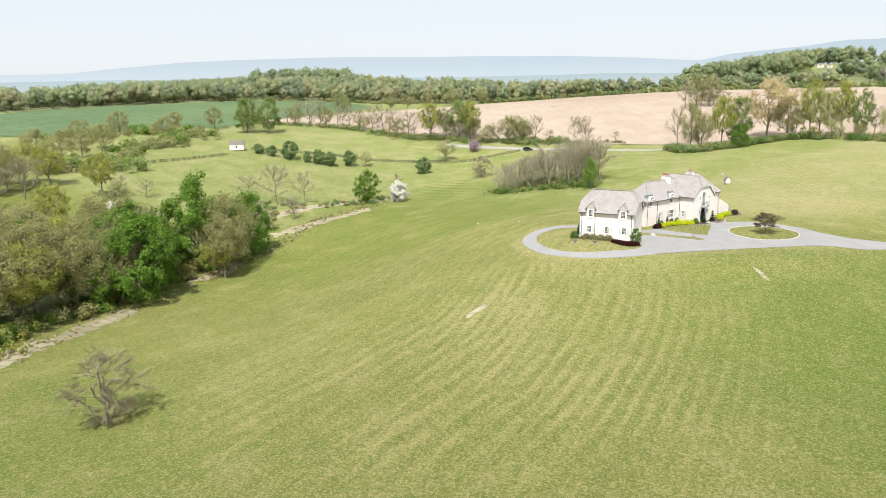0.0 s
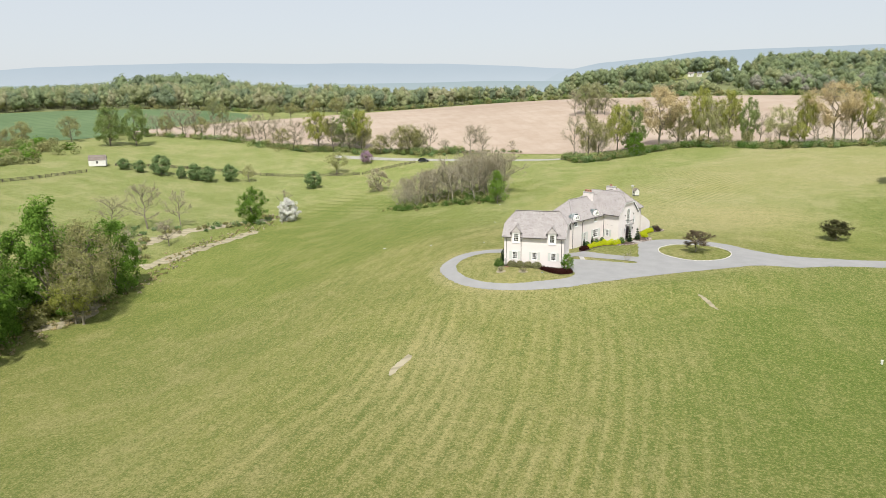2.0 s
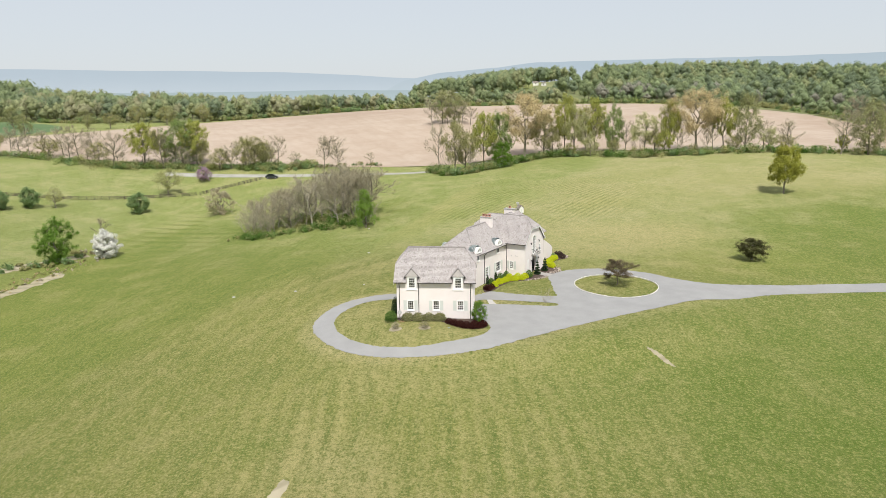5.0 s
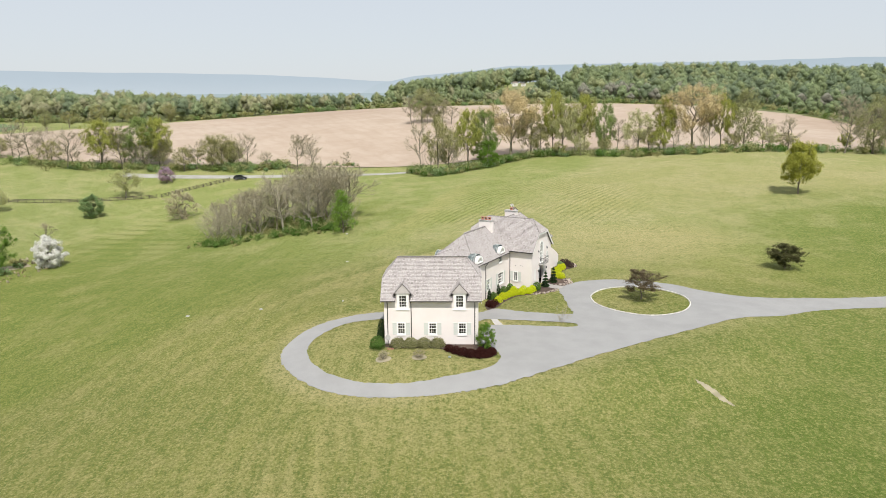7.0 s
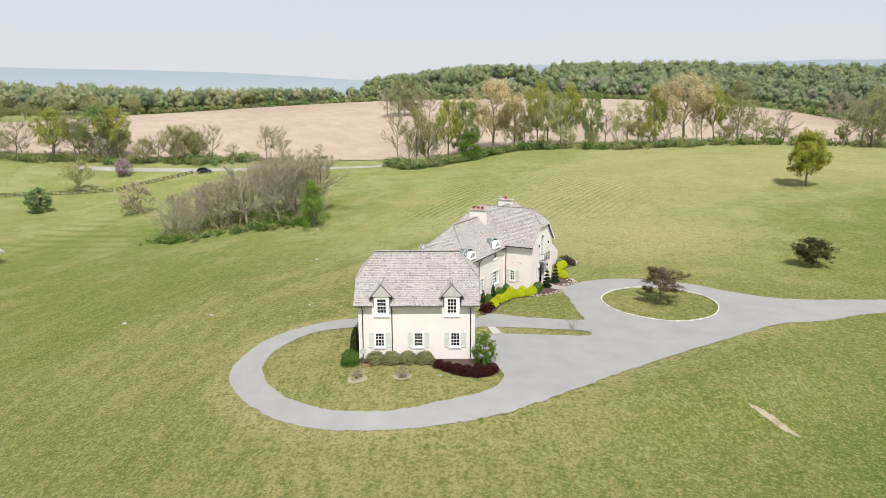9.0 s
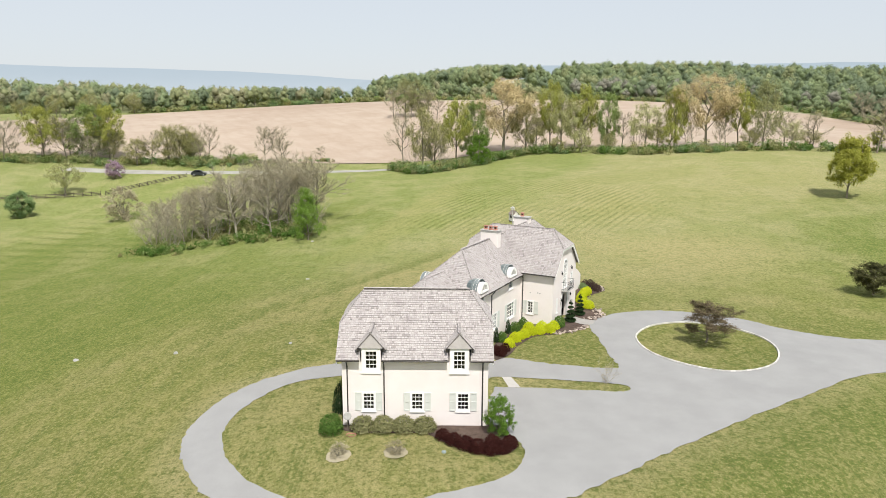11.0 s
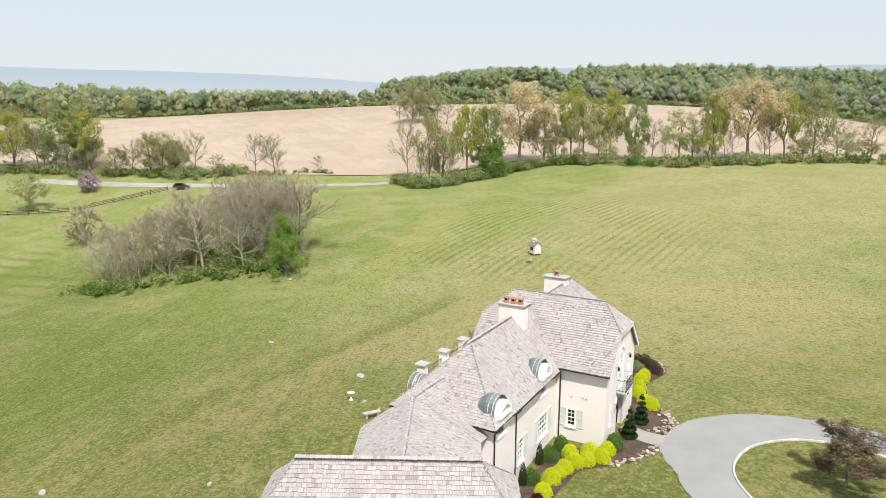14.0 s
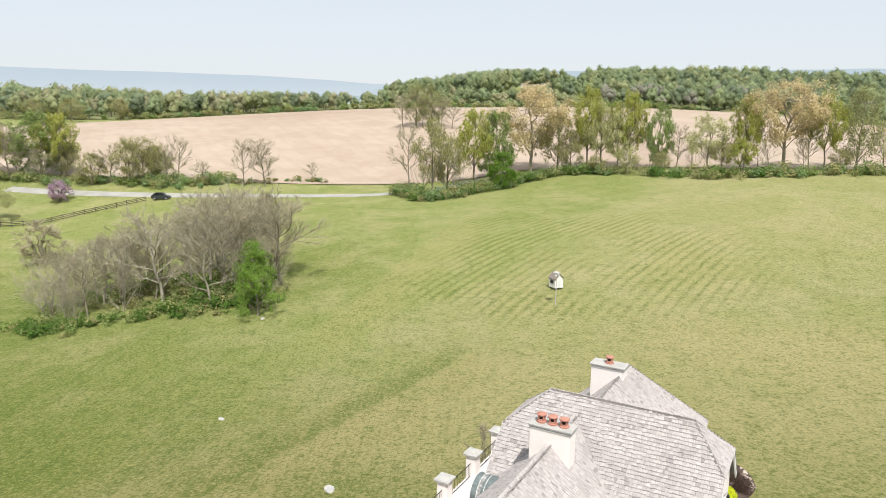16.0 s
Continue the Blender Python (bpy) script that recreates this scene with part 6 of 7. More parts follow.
woods("far_woods", [(-700, 240), (-600, 310), (-520, 365), (-420, 412), (-310, 398), (-262, 400), (-186, 396), (-120, 415), (-40, 414), (10, 404), (60, 408), (60, 470), (-100, 520), (-300, 560), (-500, 560), (-760, 460)],
      1500, 9.5, 16, 31, "mixed spring woods beyond the fields", [0, 1, 2, 3, 5, 1], tall=[(-430, 1.5), (-300, 1.3), (-180, 1.05), (-80, 0.80), (60, 0.75)])
woods("far_woods", [(-600, 560), (-500, 575), (-475, 650), (-570, 670)], 130, 26, 34, 32, "taller wooded knoll beyond the fields", [0, 2, 5])
woods("far_woods", [(-800, 470), (-600, 540), (-470, 590), (-500, 740), (-950, 720)], 260, 20, 26, 38, "tall mixed woods behind the valley", [0, 2, 5, 0, 1])
woods("hill_woods", [(60, 520), (120, 470), (200, 440), (300, 400), (420, 360), (640, 420), (620, 640), (400, 720), (200, 720), (100, 640)], 1150, 11, 17.5, 33, "wooded hill beyond the ploughed field", [0, 2, 5, 0, 2, 1])
woods("hill_woods", [(120, 760), (190, 690), (330, 700), (560, 560), (680, 640), (480, 820), (240, 860)], 680, 14, 22, 34, "wooded ridge on the skyline", [0, 2, 5, 1])
woods("hill_woods", [(-70, 610), (30, 560), (46, 590), (40, 660), (70, 700), (110, 740), (0, 740), (-60, 690)], 300, 14, 20, 41, "wooded flank of the hill below the farmhouse", [0, 2, 5, 1])
woods("hill_woods", [(80, 418), (125, 412), (186, 392), (206, 320), (240, 330), (250, 430), (150, 480), (80, 470)], 170, 9, 16, 39, "scrubby wood along the far edge of the field", [0, 2, 4, 5])
woods("valley_woods", [(190, 200), (215, 170), (300, 150), (420, 220), (430, 330), (300, 380), (215, 330)], 300, 14, 22, 35, "dark wood at the edge of the ploughed field", [2, 4, 2])
woods("valley_woods", [(-330, 60), (-260, 20), (-240, -40), (-330, -90), (-520, 0), (-480, 110), (-400, 120)], 220, 10, 16, 36, "scrubby wood in the valley", [4, 3, 0, 1])
woods("valley_woods", [(-150, -60), (-130, -95), (-170, -150), (-260, -120), (-230, -50), (-180, -40)], 110, 14, 20, 37, "creek-side wood", [4, 3, 0, 1], 300)
undergrowth("wood_edge_scrub", [(-420, 408), (-310, 396), (-262, 396), (-186, 392), (-120, 411), (-40, 410), (10, 401), (60, 405), (120, 412), (188, 388), (206, 320), (204, 270)], 2.5, 4.2, 240, ["bud", "olive", "leafy", "sage"], "low scrub along the far edge of the fields", 40, 0.5)
drape("wood_floor", rounded([(-86, -88), (-97, -60), (-101, -40), (-105, -14), (-103, 8), (-112, 14), (-124, 0), (-150, -20), (-200, -20), (-260, 10), (-300, -60), (-200, -150), (-120, -120)], 6), [], 0.09, 6.0, WOODFLOOR,
      "brown leaf litter under the creek wood", "wood floor")

for zone, k in (([(-700, 240), (-520, 365), (-420, 412), (-310, 398), (-186, 396), (-120, 415), (-40, 414), (60, 410), (60, 540), (-100, 640), (-500, 660), (-800, 560)], 0),
                ([(40, 440), (120, 425), (200, 330), (215, 160), (420, 200), (700, 420), (680, 760), (300, 900), (100, 820)], 1)):
    drape("wood_floor", rounded(zone, 4), [], 0.3, 24.0, WOODFLOOR, "brown leaf litter under distant woods", "wood floor")

# hills on the horizon, kilometres away; the blue haze is painted into their glow
def far_ridge(name, dist, a0, a1, shape, material, words):
    verts, faces = [], []
    steps = 160
    for i in range(steps + 1):
        a = radians(a0 + (a1 - a0) * i / steps)
        h = shape(a0 + (a1 - a0) * i / steps) + 5 * noise.noise(Vector((i * 0.13, dist, 0)))
        for d, z in ((dist, -60), (dist + 40, h * 0.6), (dist + 200, h), (dist + 420, h * 0.5), (dist + 460, -60)):
            verts.append((-math.sin(a) * d, math.cos(a) * d, z))
    for i in range(steps):
        for k in range(4):
            p = i * 5 + k
            faces.append((p, p + 5, p + 6, p + 1))
    tagged(link(name, mesh_of(name, verts, faces, material, True)), words, "hills", kind="structure")


def bell(a, c, w, h):
    return h * math.exp(-((a - c) / w) ** 2)


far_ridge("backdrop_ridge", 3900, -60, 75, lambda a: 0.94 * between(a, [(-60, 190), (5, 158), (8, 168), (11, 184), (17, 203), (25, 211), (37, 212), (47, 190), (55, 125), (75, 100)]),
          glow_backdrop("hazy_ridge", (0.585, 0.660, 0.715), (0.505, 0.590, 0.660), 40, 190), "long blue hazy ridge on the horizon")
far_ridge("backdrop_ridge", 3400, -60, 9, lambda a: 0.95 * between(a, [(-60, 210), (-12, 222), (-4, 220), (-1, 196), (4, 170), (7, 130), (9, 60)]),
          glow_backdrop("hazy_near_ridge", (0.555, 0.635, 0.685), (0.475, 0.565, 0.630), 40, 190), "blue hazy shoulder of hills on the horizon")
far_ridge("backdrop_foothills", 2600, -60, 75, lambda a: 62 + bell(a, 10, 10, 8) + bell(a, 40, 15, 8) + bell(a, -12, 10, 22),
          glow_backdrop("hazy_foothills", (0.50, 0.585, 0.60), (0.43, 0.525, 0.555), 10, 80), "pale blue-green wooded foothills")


def on_ground(x, y):
    return (x, y, ground(x, y))


# ---- garden beds and shrubs ----
drape("front_bed", rounded([(6.7, 13.6), (8.1, 14.9), (9.0, 17.0), (9.8, 18.4), (11.2, 20.3), (13.3, 21.1), (15.4, 21.9), (17.4, 24.0), (16.2, 25.3), (14.2, 24.6), (12.6, 23.2), (10.4, 24.2), (8.6, 21.0), (6.6, 17.0)], 6), [],
      0.05, 0.8, MULCH, "dark bark mulch bed before the house", "flower bed")
drape("side_bed", rounded([(16.4, 27.8), (17.2, 26.5), (18.4, 25.9), (19.5, 27.4), (19.8, 29.2), (19.4, 30.8), (19.1, 32.5), (19.5, 35.1), (20.7, 36.9), (22.4, 39.0), (22.8, 41.7), (21.6, 43.6), (19.4, 41.0), (18.2, 36.0), (17.0, 31.5)], 6), [],
      0.05, 0.8, MULCH, "dark bark mulch bed beside the gable", "flower bed")
drape("wing_bed", rounded([(-5.2, 0.2), (-5.3, -0.9), (-3.0, -1.3), (0.5, -1.3), (2.0, -2.6), (4.2, -4.0), (6.0, -4.3), (7.1, -3.2), (6.6, -1.2), (5.4, 0.2)], 6), [], 0.05, 0.6, MULCH, "dark bark mulch bed along the wing", "flower bed")
drape("front_path", rounded([(15.2, 26.6), (16.3, 24.9), (17.6, 24.2), (18.4, 25.6), (17.2, 26.4), (16.2, 27.4)], 4), [], 0.07, 0.7, FLAG, "pinkish stone path to the front door", "path")
drape("strip_path", [(7.0, 9.45), (7.8, 9.45), (8.4, 7.2), (7.4, 7.2)], [], 0.05, 0.7, FLAG, "pale stone slab path across the grass strip", "path")
drape("bare_patch", ragged(rounded([(-12.0, -34.4), (-11.2, -35.0), (-11.4, -36.6), (-11.9, -38.2), (-12.4, -40.6), (-13.0, -39.2), (-12.9, -37.2), (-12.5, -35.8)], 6), 0.12, 8), [], 0.03, 0.6, REED, "bare sandy patch worn in the meadow", "bare patch")
drape("bare_patch", ragged(rounded([(27.3, -7.8), (28.4, -8.3), (29.4, -9.5), (30.2, -11.0), (29.3, -10.5), (28.4, -9.5), (27.6, -8.5)], 6), 0.12, 9), [], 0.03, 0.6, REED, "bare sandy patch worn in the meadow", "bare patch")


def ball_mesh(name, stocks, leaves, size, seed, flat=1.0):
    """A clipped bush: leaves crowded on a lumpy dome over a dense heart."""
    s = Sprig(seed)
    rnd = s.rnd
    for _ in range(leaves):
        v = Vector((rnd.gauss(0, 1), rnd.gauss(0, 1), abs(rnd.gauss(0.2, 1)))).normalized()
        r = (0.46 + 0.06 * noise.noise(v * 2.6 + Vector((seed, 0, 0)))) * rnd.uniform(0.86, 1.05)
        s.blade(Vector((v.x * r, v.y * r, 0.08 + v.z * r * 1.8 * flat)), size, v * 1.2)
    for _ in range(leaves // 5):
        v = Vector((rnd.gauss(0, 1), rnd.gauss(0, 1), abs(rnd.gauss(0, 1)))).normalized() * 0.34 * rnd.random()
        s.leaf(Vector((v.x, v.y, 0.05 + v.z * 1.6)), size * 1.6)
    return mesh_of(name, s.cv, s.cf, LEAF[stocks])


BALLS = {k: ball_mesh("leaves", k, n_, sz, i) for i, (k, n_, sz) in enumerate((("gold", 1900, 0.040), ("box", 1900, 0.038), ("yew", 1500, 0.042), ("barberry", 1600, 0.042), ("variegated", 1800, 0.040), ("sage", 1100, 0.045), ("plum", 1200, 0.042)))}


def bush(kind, x, y, w, h, words, group="", name="shrub"):
    """A shrub: a short woody stem and its leafy body."""
    ob = thing(name, (x, y, ground(x, y) + 0.02), words, "shrub", group, turn=(x * 77 + y * 31) % 360)
    ob.scale = (w, w, h)
    bm = bmesh.new()
    tube(bm, [(0, 0, -0.05), (0.01, 0, 0.2), (0, 0.02, 0.5)], [0.05, 0.035, 0.015], 5)
    part("stem", bm, BARK, ob)
    link("leaves", BALLS[kind], ob)
    return ob


for x, y, w in ((8.3, 17.2, 1.15), (9.0, 18.8, 1.25), (9.6, 19.6, 1.0), (10.1, 20.2, 1.15), (10.9, 21.0, 1.25), (10.8, 22.3, 1.2), (11.8, 21.3, 1.2), (12.2, 22.5, 1.25), (12.9, 21.7, 1.2), (13.5, 22.8, 1.2)):
    bush("gold", x, y, w * 1.12, w * 0.85, "rounded golden-yellow spirea in the mulch bed", "golden spirea")
for x, y, w in ((18.7, 30.6, 1.5), (18.3, 33.2, 1.4), (18.7, 34.6, 1.4), (19.3, 36.1, 1.5), (19.9, 37.4, 1.3), (18.4, 31.8, 1.2)):
    bush("gold", x, y, w, w * 0.72, "rounded golden-yellow spirea in the mulch bed", "golden spirea")
for x, y, w in ((7.7, 18.7, 1.2), (9.3, 21.8, 1.25), (10.3, 23.3, 1.25), (14.2, 23.6, 1.4)):
    bush("box", x, y, w, w * 0.95, "clipped round green boxwood against the house", "boxwood balls")
for x, y in ((8.5, 21.1), (7.1, 18.4)):
    bush("yew", x, y, 0.6, 1.7, "slim dark columnar yew against the house", "columnar yews")
for x, y, w in ((7.3, 14.8, 1.2), (7.8, 16.0, 1.1), (6.9, 15.3, 1.1)):
    bush("barberry", x, y, w, w * 0.8, "dark red barberry mound in the mulch bed", "barberry mounds")
for x, y, w in ((21.2, 42.0, 1.2), (21.4, 38.6, 1.3), (20.6, 42.4, 1.1), (21.3, 40.3, 1.2)):
    bush("plum", x, y, w, w * 0.85, "dark purple-brown rounded shrub by the gable", "dark side shrubs")
for x, y in ((19.9, 40.4), (20.0, 39.2)):
    bush("sage", x, y, 1.3, 0.8, "low grey-green shrub by the gable", "grey side shrubs")
for x in (-3.95, -2.45, -0.95, 0.55):
    bush("variegated", x, -0.72, 1.95, 1.14, "clipped variegated hedge ball under the windows", "wing hedge bushes")
for x, y, w in ((1.9, -2.0, 1.1), (2.7, -2.75, 1.2), (3.5, -3.35, 1.3), (4.3, -3.8, 1.3), (5.2, -4.0, 1.3), (6.0, -3.8, 1.2), (6.6, -3.1, 1.2), (5.4, -2.9, 1.1)):
    bush("barberry", x, y, w * 1.1, w * 0.72, "dark red barberry mound in the mulch bed", "barberry mounds")
bush("box", -6.2, -1.2, 1.9, 1.55, "round green boxwood at the corner of the wing")
bush("yew", -6.1, 2.0, 1.1, 2.6, "dark upright evergreen beside the wing")
plant("green", 6.0, -1.3, 2.9, 2.4, "small multi-stemmed tree with fresh green leaves by the wing")
plant("brush", 15.8, 8.1, 2.4, 2.2, "small leafless shrub on the grass strip", name="shrub")
for x, y in ((-5.2, -4.3), (-1.3, -4.1)):
    drape("mulch_ring", ragged(rounded([(x + 0.85 * math.cos(t), y + 0.8 * math.sin(t)) for t in np.linspace(0, 5.4, 7)], 5), 0.06, int(x * 10)), [], 0.05, 0.4, REED, "ring of dry straw mulch round a lawn shrub", "mulch")
    plant("thorn", x, y, 0.95, 1.5, "low dry leafless shrub on the lawn", name="shrub")
valve = thing("valve_box", on_ground(2.0, -4.0), "small round teal valve cover in the lawn", "valve cover")
bm = bmesh.new()
lathe(bm, [(0.16, -0.02), (0.16, 0.08), (0.12, 0.12), (0.02, 0.13)], (0, 0, 0), 12)
part("lid", bm, LEADED, valve)
q = H(-8.6, 17.0, 0)
plant("bare", q.x, q.y, 4.2, 3.0, "leafless sapling behind the terrace")


def spiral_topiary(x, y, h):
    ob = thing("topiary", (x, y, ground(x, y) + 0.02), "dark evergreen clipped into a tiered spiral", "shrub", "spiral topiaries")
    bm = bmesh.new()
    tube(bm, [(0, 0, -0.05), (0, 0, h * 0.9)], [0.05, 0.02], 6)
    part("stem", bm, BARK, ob)
    s = Sprig(int(x * 10))
    rnd = s.rnd
    for i in range(5):
        z, r = h * (0.10 + 0.185 * i), 0.62 * (1 - i * 0.17)
        for _ in range(int(900 * (1 - i * 0.14))):
            t, k = rnd.uniform(0, 2 * math.pi), rnd.random() ** 0.4
            up = math.sqrt(max(0, 1 - k * k)) * rnd.uniform(-0.6, 1)
            v = Vector((r * k * math.cos(t), r * k * math.sin(t), 0.20 * up))
            s.blade(v + Vector((0, 0, z + 0.05 * math.sin(t + i))), 0.075, v.normalized())
    s.clump(Vector((0, 0, h * 0.96)), 0.13, 90, 0.03, 1.6)
    link("foliage", mesh_of("foliage", s.cv, s.cf, LEAF["yew"]), ob)


spiral_topiary(15.7, 25.4, 2.5), spiral_topiary(17.2, 27.9, 2.5)


def stone_mesh(seed):
    rnd = random.Random(seed)
    bm = bmesh.new()
    bmesh.ops.create_icosphere(bm, subdivisions=1, radius=0.5)
    for v in bm.verts:
        v.co = Vector((v.co.x * rnd.uniform(0.75, 1.2), v.co.y * rnd.uniform(0.75, 1.2), v.co.z * rnd.uniform(0.4, 0.7)))
    me = bpy.data.meshes.new("edging_stone")
    bm.to_mesh(me), bm.free()
    me.materials.append(ROCK)
    return me


STONES = [stone_mesh(i) for i in range(6)]


def stone_edging(line, count, words, seed, width=0.25):
    rnd = random.Random(seed)
    c = rounded(line, 10, False)
    x0, y0 = c[0]
    ob = thing("stone_edging", (x0, y0, ground(x0, y0)), words, "stones")
    for i in range(count):
        p = c[int(i / count * (len(c) - 1))] + np.array([rnd.gauss(0, width), rnd.gauss(0, width)])
        st = link("edging_stone", STONES[i % 6], ob)
        k = rnd.uniform(0.16, 0.38)
        st.matrix_basis = pose(p[0] - x0, p[1] - y0, ground(p[0], p[1]) - ground(x0, y0) + 0.08, 0, 0, rnd.uniform(0, 360)) @ Matrix.Diagonal((k, k * rnd.uniform(0.7, 1.2), k, 1))


stone_edging([(13.2, 21.2), (15.2, 22.0), (16.4, 23.0), (17.3, 24.0)], 54, "rough brown stones edging the mulch bed", 3, 0.2)
stone_edging([(18.0, 26.2), (19.2, 27.2), (19.6, 28.8), (19.3, 30.2)], 60, "rough brown stones edging the side bed", 4, 0.3)
stone_edging([(21.9, 38.6), (22.5, 40.2), (22.4, 42.0)], 26, "pale stones edging the side bed", 5, 0.15)

# kerb of short stones round the drive island
kerb_line = rounded(ISLAND, 6)
kerb = tagged(thing("island_kerb", (28, 18, ground(28, 18)), "ring of pale kerb stones round the drive island", "kerb"), kind="structure")
bm = bmesh.new()
box(bm, (-0.5, -0.5, -0.5), (0.5, 0.5, 0.5), None, 0.08)
kerb_mesh = bpy.data.meshes.new("kerb_stone")
bm.to_mesh(kerb_mesh), bm.free()
kerb_mesh.materials.append(KERB)
for a, b in zip(kerb_line, kerb_line[1:] + kerb_line[:1]):
    m_, d_ = (a + b) / 2, b - a
    st = link("kerb_stone", kerb_mesh, kerb)
    st.matrix_basis = pose(m_[0] - 28, m_[1] - 18, ground(*m_) - ground(28, 18) + 0.05, 0, 0, math.degrees(math.atan2(d_[1], d_[0]))) @ Matrix.Diagonal((np.hypot(*d_) * 0.97, 0.15, 0.18, 1))


# ---- things on the lawns ----
bath = thing("bird_bath", on_ground(-6.2, 31.6), "white stone bird bath on the back lawn", "bird bath")
bath.scale = (0.64, 0.64, 0.75)
bm = bmesh.new()
lathe(bm, [(0.28, 0), (0.28, 0.06), (0.14, 0.12), (0.10, 0.35), (0.12, 0.60), (0.18, 0.70)], (0, 0, 0), 14)
part("pedestal", bm, STONEWHITE, bath)
bm = bmesh.new()
lathe(bm, [(0.12, 0.68), (0.42, 0.78), (0.50, 0.88), (0.46, 0.88), (0.36, 0.80), (0.05, 0.77)], (0, 0, 0), 18)
part("bowl", bm, STONEWHITE, bath)
seat = thing("garden_bench", on_ground(-4.0, 28.2), "pale stone garden bench on the back lawn", "bench", turn=28)
bm = bmesh.new()
box(bm, (-0.7, -0.22, 0.40), (0.7, 0.22, 0.50), None, 0.02)
part("seat", bm, CAPSTONE, seat)
for x in (-0.48, 0.48):
    bm = bmesh.new()
    box(bm, (x - 0.09, -0.18, 0.0), (x + 0.09, 0.18, 0.40), None, 0.03)
    part("leg", bm, CAPSTONE, seat)


def flat_stone(x, y, w, words):
    rnd = random.Random(int(x * 7 + y))
    bm = bmesh.new()
    bmesh.ops.create_icosphere(bm, subdivisions=2, radius=0.5)
    for v in bm.verts:
        k = 1 + 0.25 * noise.noise(v.co * 3 + Vector((x, y, 0)))
        v.co = Vector((v.co.x * w * k, v.co.y * w * 0.6 * k, max(-0.1, min(0.10, v.co.z * 0.4))))
    ob = thing("flat_stone", on_ground(x, y), words, "stone", turn=rnd.uniform(0, 180))
    part("slab", bm, CAPSTONE, ob)


for x, y, w in ((-37.2, 21.8, 0.9), (-25.4, 19.1, 0.8), (-13.4, 17.9, 0.5), (-18.4, 51.6, 0.75), (-6.3, 38.2, 1.2), (-5.0, 31.2, 0.4), (-3.6, 29.8, 0.3), (-23.6, 82.2, 0.9)):
    flat_stone(x, y, w, "pale flat stone set in the grass")

marker = thing("pipe_cap", on_ground(49.0, -23.7), "short white pipe cap standing in the meadow", "pipe")
bm = bmesh.new()
lathe(bm, [(0.14, -0.1), (0.14, 0.42), (0.18, 0.44), (0.18, 0.52), (0.10, 0.56), (0.01, 0.57)], (0, 0, 0), 12)
part("cap", bm, STONEWHITE, marker)

dish = thing("plant_stand", on_ground(-5.05, -0.75), "grey round dish on a post at the corner of the wing", "garden ornament")
bm = bmesh.new()
tube(bm, [(0, 0, 0), (0, 0, 1.05)], 0.035, 6)
part("post", bm, BARK, dish)
bm = bmesh.new()
lathe(bm, [(0.05, -0.06), (0.24, -0.05), (0.30, 0.0), (0.26, 0.02), (0.05, -0.01)], (0, 0, 0), 16)
disc = part("disc", bm, CAPSTONE, dish)
disc.matrix_basis = pose(0, -0.05, 1.12, 75, 0, 0)
hose = thing("garden_hose", on_ground(-4.7, -1.6), "coiled tan garden hose on the mulch", "hose")
bm = bmesh.new()
tube(bm, [((0.32 + 0.012 * k / 8) * math.cos(k * 0.5), (0.24 + 0.01 * k / 8) * math.sin(k * 0.5), 0.03 + 0.004 * k / 4) for k in range(40)], 0.018, 5)
part("coil", bm, TERRACOTTA, hose)

house_pole = thing("bird_house_pole", on_ground(14.6, 83.6), "grey metal pole topped with a white bird house cluster", "bird house")
bm = bmesh.new()
tube(bm, [(0, 0, -0.1), (0, 0, 4.1)], 0.06, 7)
part("pole", bm, CAPSTONE, house_pole)
bm = bmesh.new()
for k in range(6):
    t = k * math.pi / 3
    lathe(bm, [(0.02, -0.16), (0.13, -0.12), (0.16, 0.0), (0.13, 0.12), (0.03, 0.17)], (0.26 * math.cos(t), 0.26 * math.sin(t), 4.05 + 0.22 * (k % 2)), 8)
part("gourds", bm, STONEWHITE, house_pole, "white hanging nest gourds")
bm = bmesh.new()
lathe(bm, [(0.50, 4.40), (0.10, 4.58), (0.02, 4.62)], (0, 0, 0), 8)
part("cap", bm, CAPSTONE, house_pole)


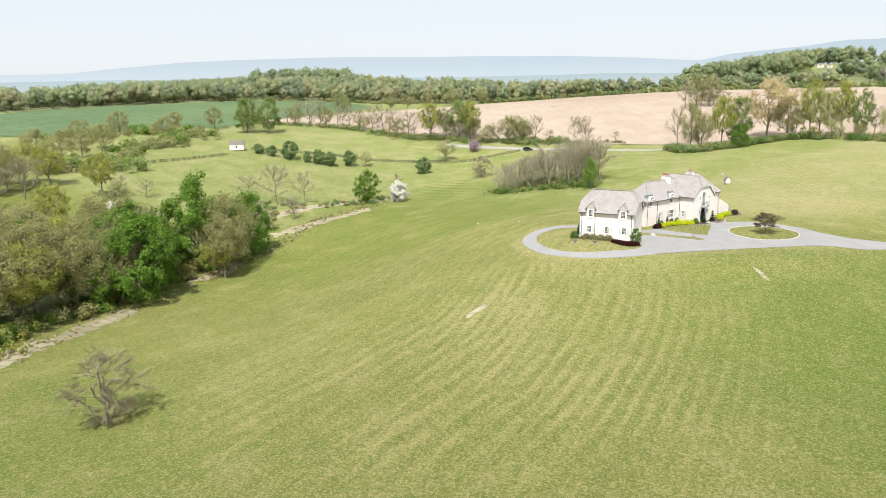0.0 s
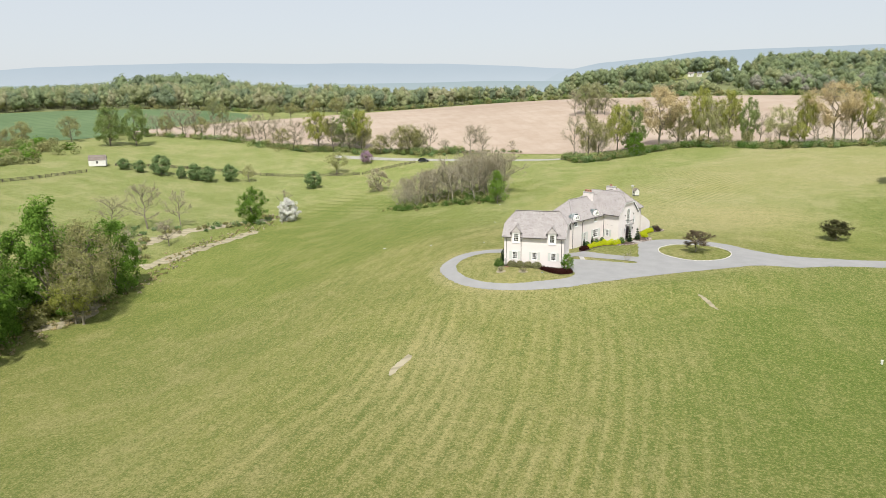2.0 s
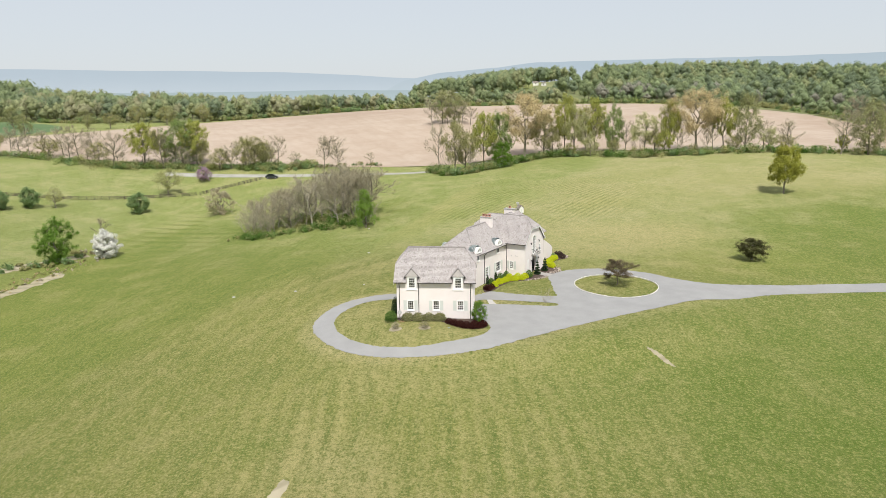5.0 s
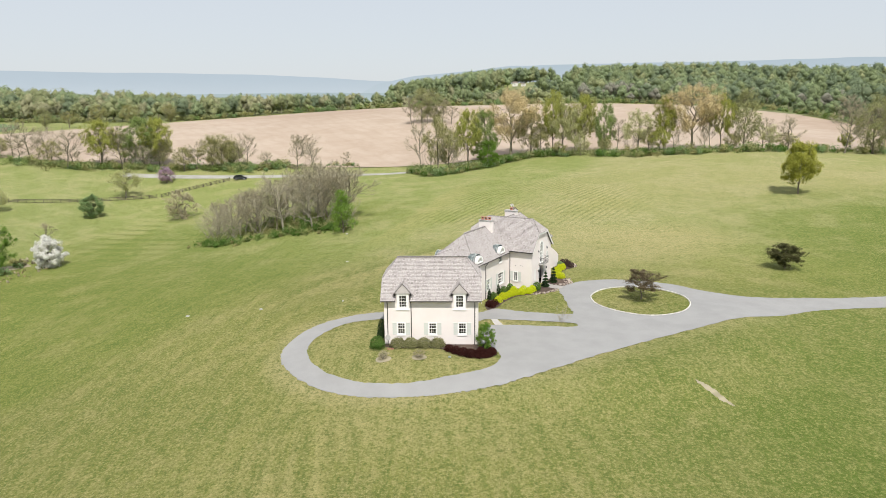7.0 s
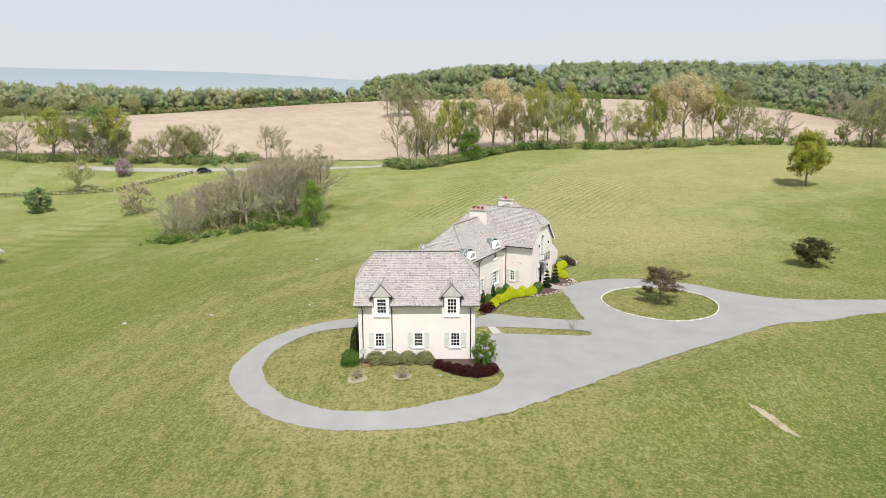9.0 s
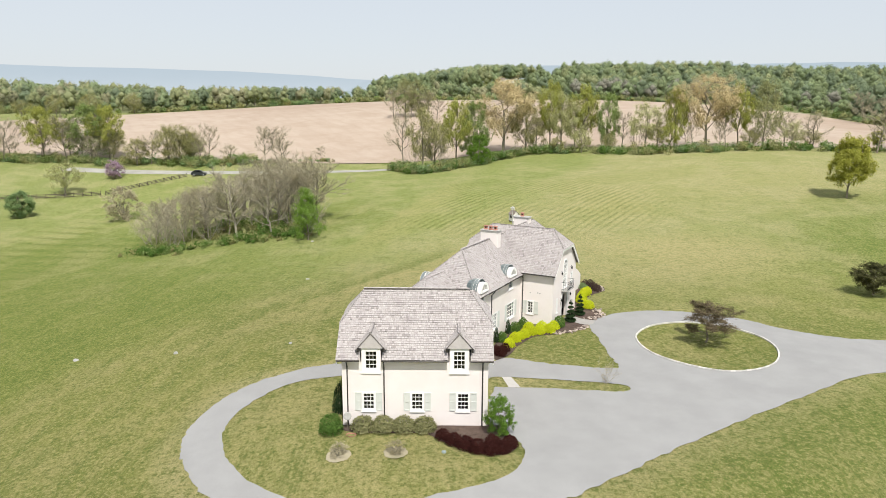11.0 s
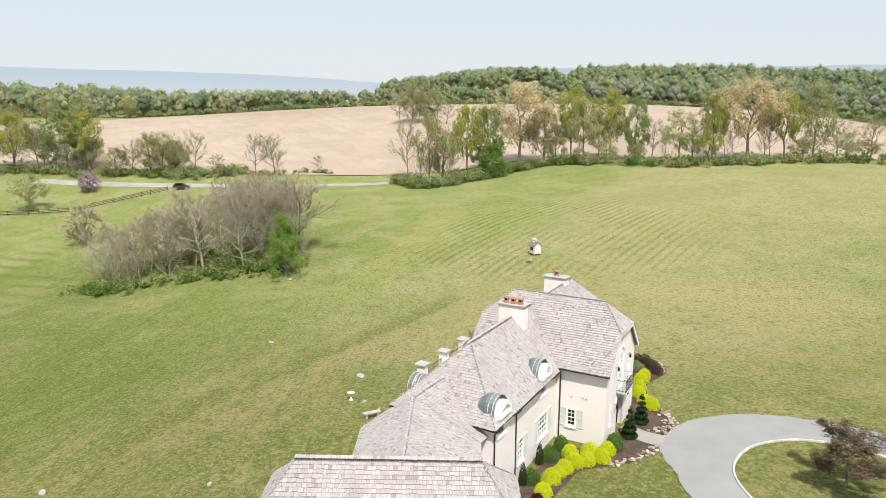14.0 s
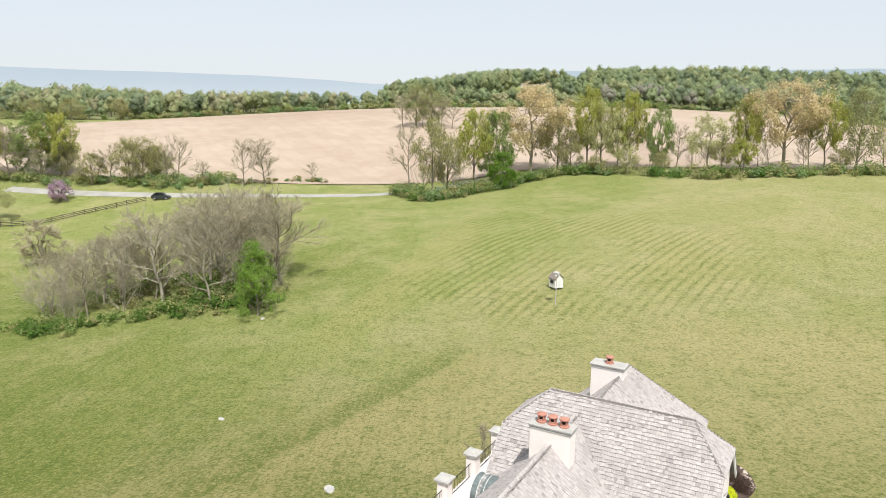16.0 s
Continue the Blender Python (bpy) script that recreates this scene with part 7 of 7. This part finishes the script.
def gabled_hut(name, x, y, turn, w, l, wall_h, ridge_h, words, category, legs=0.0, gambrel=False, wall_mat=None, roof_mat=None):
    """A small boarded building: walls, two roof slopes, a door and a window."""
    wall_mat, roof_mat = wall_mat or BOARDWHITE, roof_mat or SHEDROOF
    ob = thing(name, on_ground(x, y), words, category, turn=turn)
    bm = bmesh.new()
    prof = [(-w / 2, legs), (w / 2, legs), (w / 2, wall_h)]
    prof += [(w * 0.32, wall_h + (ridge_h - wall_h) * 0.65)] if gambrel else []
    prof += [(0, ridge_h)]
    prof += [(-w * 0.32, wall_h + (ridge_h - wall_h) * 0.65)] if gambrel else []
    prof += [(-w / 2, wall_h)]
    solid(bm, prof, [], lambda a, z, d: Vector((a, -l / 2 + d, z)), l)
    part("walls", bm, wall_mat, ob)
    top = [p for p in prof[2:]]
    for (a, za), (b_, zb) in zip(top, top[1:]):
        bm = bmesh.new()
        dx, dz = b_ - a, zb - za
        n_ = math.hypot(dx, dz)
        ox, oz = -(-dz / n_) * 0.0, 0.0
        ext = 0.12
        a2, za2 = (a - dx / n_ * ext, za - dz / n_ * ext) if abs(a) > abs(b_) else (a, za)
        b2, zb2 = (b_ + dx / n_ * ext, zb + dz / n_ * ext) if abs(b_) > abs(a) else (b_, zb)
        solid(bm, [(a2, za2 + 0.02), (b2, zb2 + 0.02), (b2, zb2 + 0.12), (a2, za2 + 0.12)], [], lambda p, z, d: Vector((p, -l / 2 - 0.15 + d, z)), l + 0.3)
        part("roof_slope", bm, roof_mat, ob)
    bm = bmesh.new()
    dw = min(0.9, w * 0.35)
    box(bm, (-dw / 2, -l / 2 - 0.05, legs), (dw / 2, -l / 2 - 0.004, legs + min(2.0, (wall_h - legs) * 0.85)), None, 0.01)
    part("door", bm, SHUTTER, ob)
    for s_ in (-1, 1):
        bm = bmesh.new()
        box(bm, (s_ * (w / 2 + 0.005), -0.35, legs + (wall_h - legs) * 0.45), (s_ * (w / 2 + 0.04), 0.35, legs + (wall_h - legs) * 0.85), None, 0.005)
        part("window", bm, NEARBLACK, ob)
    if legs:
        for a in (-0.4, 0.4):
            for b_ in (-0.4, 0.4):
                bm = bmesh.new()
                box(bm, (a * w - 0.05, b_ * l - 0.05, -0.1), (a * w + 0.05, b_ * l + 0.05, legs), None, 0.005)
                part("leg", bm, FENCEWOOD, ob)
    return ob


gabled_hut("playhouse", 15.5, 90.5, 28, 1.35, 1.5, 1.5, 2.2, "small white boarded playhouse with a grey roof on the meadow", "playhouse", legs=0.25)
gabled_hut("shed", -201, 117, 125, 4.6, 6.4, 2.4, 4.3, "white boarded barn with a brown gambrel roof beside the fence", "barn", gambrel=True)
gabled_hut("farmhouse", 53, 618, 80, 4.0, 5.0, 3.0, 4.4, "distant white farmhouse among the hill woods", "house")
gabled_hut("farm_shed", 60.5, 612, 70, 3.0, 4.0, 2.4, 3.4, "distant white farm shed among the hill woods", "shed")

bale = thing("wrapped_bale", on_ground(-158.5, 12.0), "white plastic-wrapped round hay bale on the grass", "hay bale", turn=30)
bm = bmesh.new()
lathe(bm, [(0.2, -0.95), (1.05, -0.95), (1.25, -0.8), (1.32, 0), (1.25, 0.8), (1.05, 0.95), (0.2, 0.95)], (0, 0, 0), 18)
body = part("bale_body", bm, STONEWHITE, bale)
body.matrix_basis = pose(0, 0, 1.25, 90, 0, 0)


def fence(line, words, step=2.6):
    """Post-and-rail: a post at every step and three rails between each pair."""
    c = rounded(line, 20, False)
    dist = np.concatenate([[0], np.cumsum([np.hypot(*(b - a)) for a, b in zip(c, c[1:])])])
    count = int(dist[-1] / step)
    at = [(float(np.interp(k * step, dist, [p[0] for p in c])), float(np.interp(k * step, dist, [p[1] for p in c]))) for k in range(count + 1)]
    x0, y0 = at[0]
    ob = thing("fence", on_ground(x0, y0), words, "fence")
    z0 = ground(x0, y0)
    for i, (x, y) in enumerate(at):
        p = link("post", POST, ob)
        p.matrix_basis = pose(x - x0, y - y0, ground(x, y) - z0, 0, 0, i * 37)
        if i:
            px_, py_ = at[i - 1]
            a = Vector((px_, py_, ground(px_, py_)))
            d = Vector((x, y, ground(x, y))) - a
            for h in (0.35, 0.75, 1.15):
                r = link("rail", RAIL, ob)
                r.matrix_basis = Matrix.Translation(a + Vector((-x0, -y0, h - z0))) @ d.to_track_quat("X", "Z").to_matrix().to_4x4() @ Matrix.Diagonal((d.length, 1, 1, 1))


bm = bmesh.new()
box(bm, (-0.075, -0.075, -0.2), (0.075, 0.075, 1.42), None, 0.015)
POST = bpy.data.meshes.new("post")
bm.to_mesh(POST), bm.free()
POST.materials.append(FENCEWOOD)
bm = bmesh.new()
box(bm, (0.0, -0.03, -0.08), (1.0, 0.03, 0.08), None, 0.01)
RAIL = bpy.data.meshes.new("rail")
bm.to_mesh(RAIL), bm.free()
RAIL.materials.append(FENCEWOOD)
fence([(-202, 44), (-200, 66), (-196.5, 81), (-194, 104)], "dark wooden post-and-rail fence across the pasture")
fence([(-196, 121), (-188.6, 128.5), (-179.5, 136.2), (-164.7, 144.8), (-147.2, 150.2), (-126, 156.5), (-112, 159), (-101, 160.5)], "dark wooden post-and-rail fence behind the orchard trees")
fence([(-101, 160.5), (-95, 167), (-89, 173), (-82, 180.5)], "dark wooden post-and-rail fence climbing to the lane")

car = thing("car", on_ground(-79.5, 180.6), "dark parked car on the gravel lane", "car", turn=8)
car.scale = (1.08, 1.05, 1.3)
bm = bmesh.new()
solid(bm, [(-2.2, 0.32), (2.2, 0.32), (2.25, 0.75), (1.2, 0.95), (0.6, 1.45), (-1.3, 1.48), (-2.0, 1.0), (-2.25, 0.9)], [], lambda x, z, d: Vector((x, -0.85 + d, z)), 1.7)
bmesh.ops.bevel(bm, geom=[e for e in bm.edges if len(e.link_faces) == 2 and e.calc_face_angle(0) > 0.5], offset=0.08, segments=2, affect="EDGES")
part("body", bm, CARPAINT, car)
bm = bmesh.new()
solid(bm, [(-1.75, 0.98), (1.0, 0.98), (0.52, 1.40), (-1.25, 1.42)], [], lambda x, z, d: Vector((x, -0.865 + d, z)), 1.73)
part("windows", bm, GLASS, car)
for x in (-1.35, 1.4):
    for y in (-0.78, 0.78):
        bm = bmesh.new()
        lathe(bm, [(0.12, -0.1), (0.30, -0.11), (0.33, -0.07), (0.33, 0.07), (0.30, 0.11), (0.12, 0.1)], (0, 0, 0), 14)
        wheel = part("wheel", bm, NEARBLACK, car)
        wheel.matrix_basis = pose(x, y, 0.33, 90, 0, 0)
        bm = bmesh.new()
        lathe(bm, [(0.02, -0.12), (0.19, -0.11), (0.19, 0.11), (0.02, 0.12)], (0, 0, 0), 10)
        part("rim", bm, CAPSTONE, wheel)

lay_shingles()
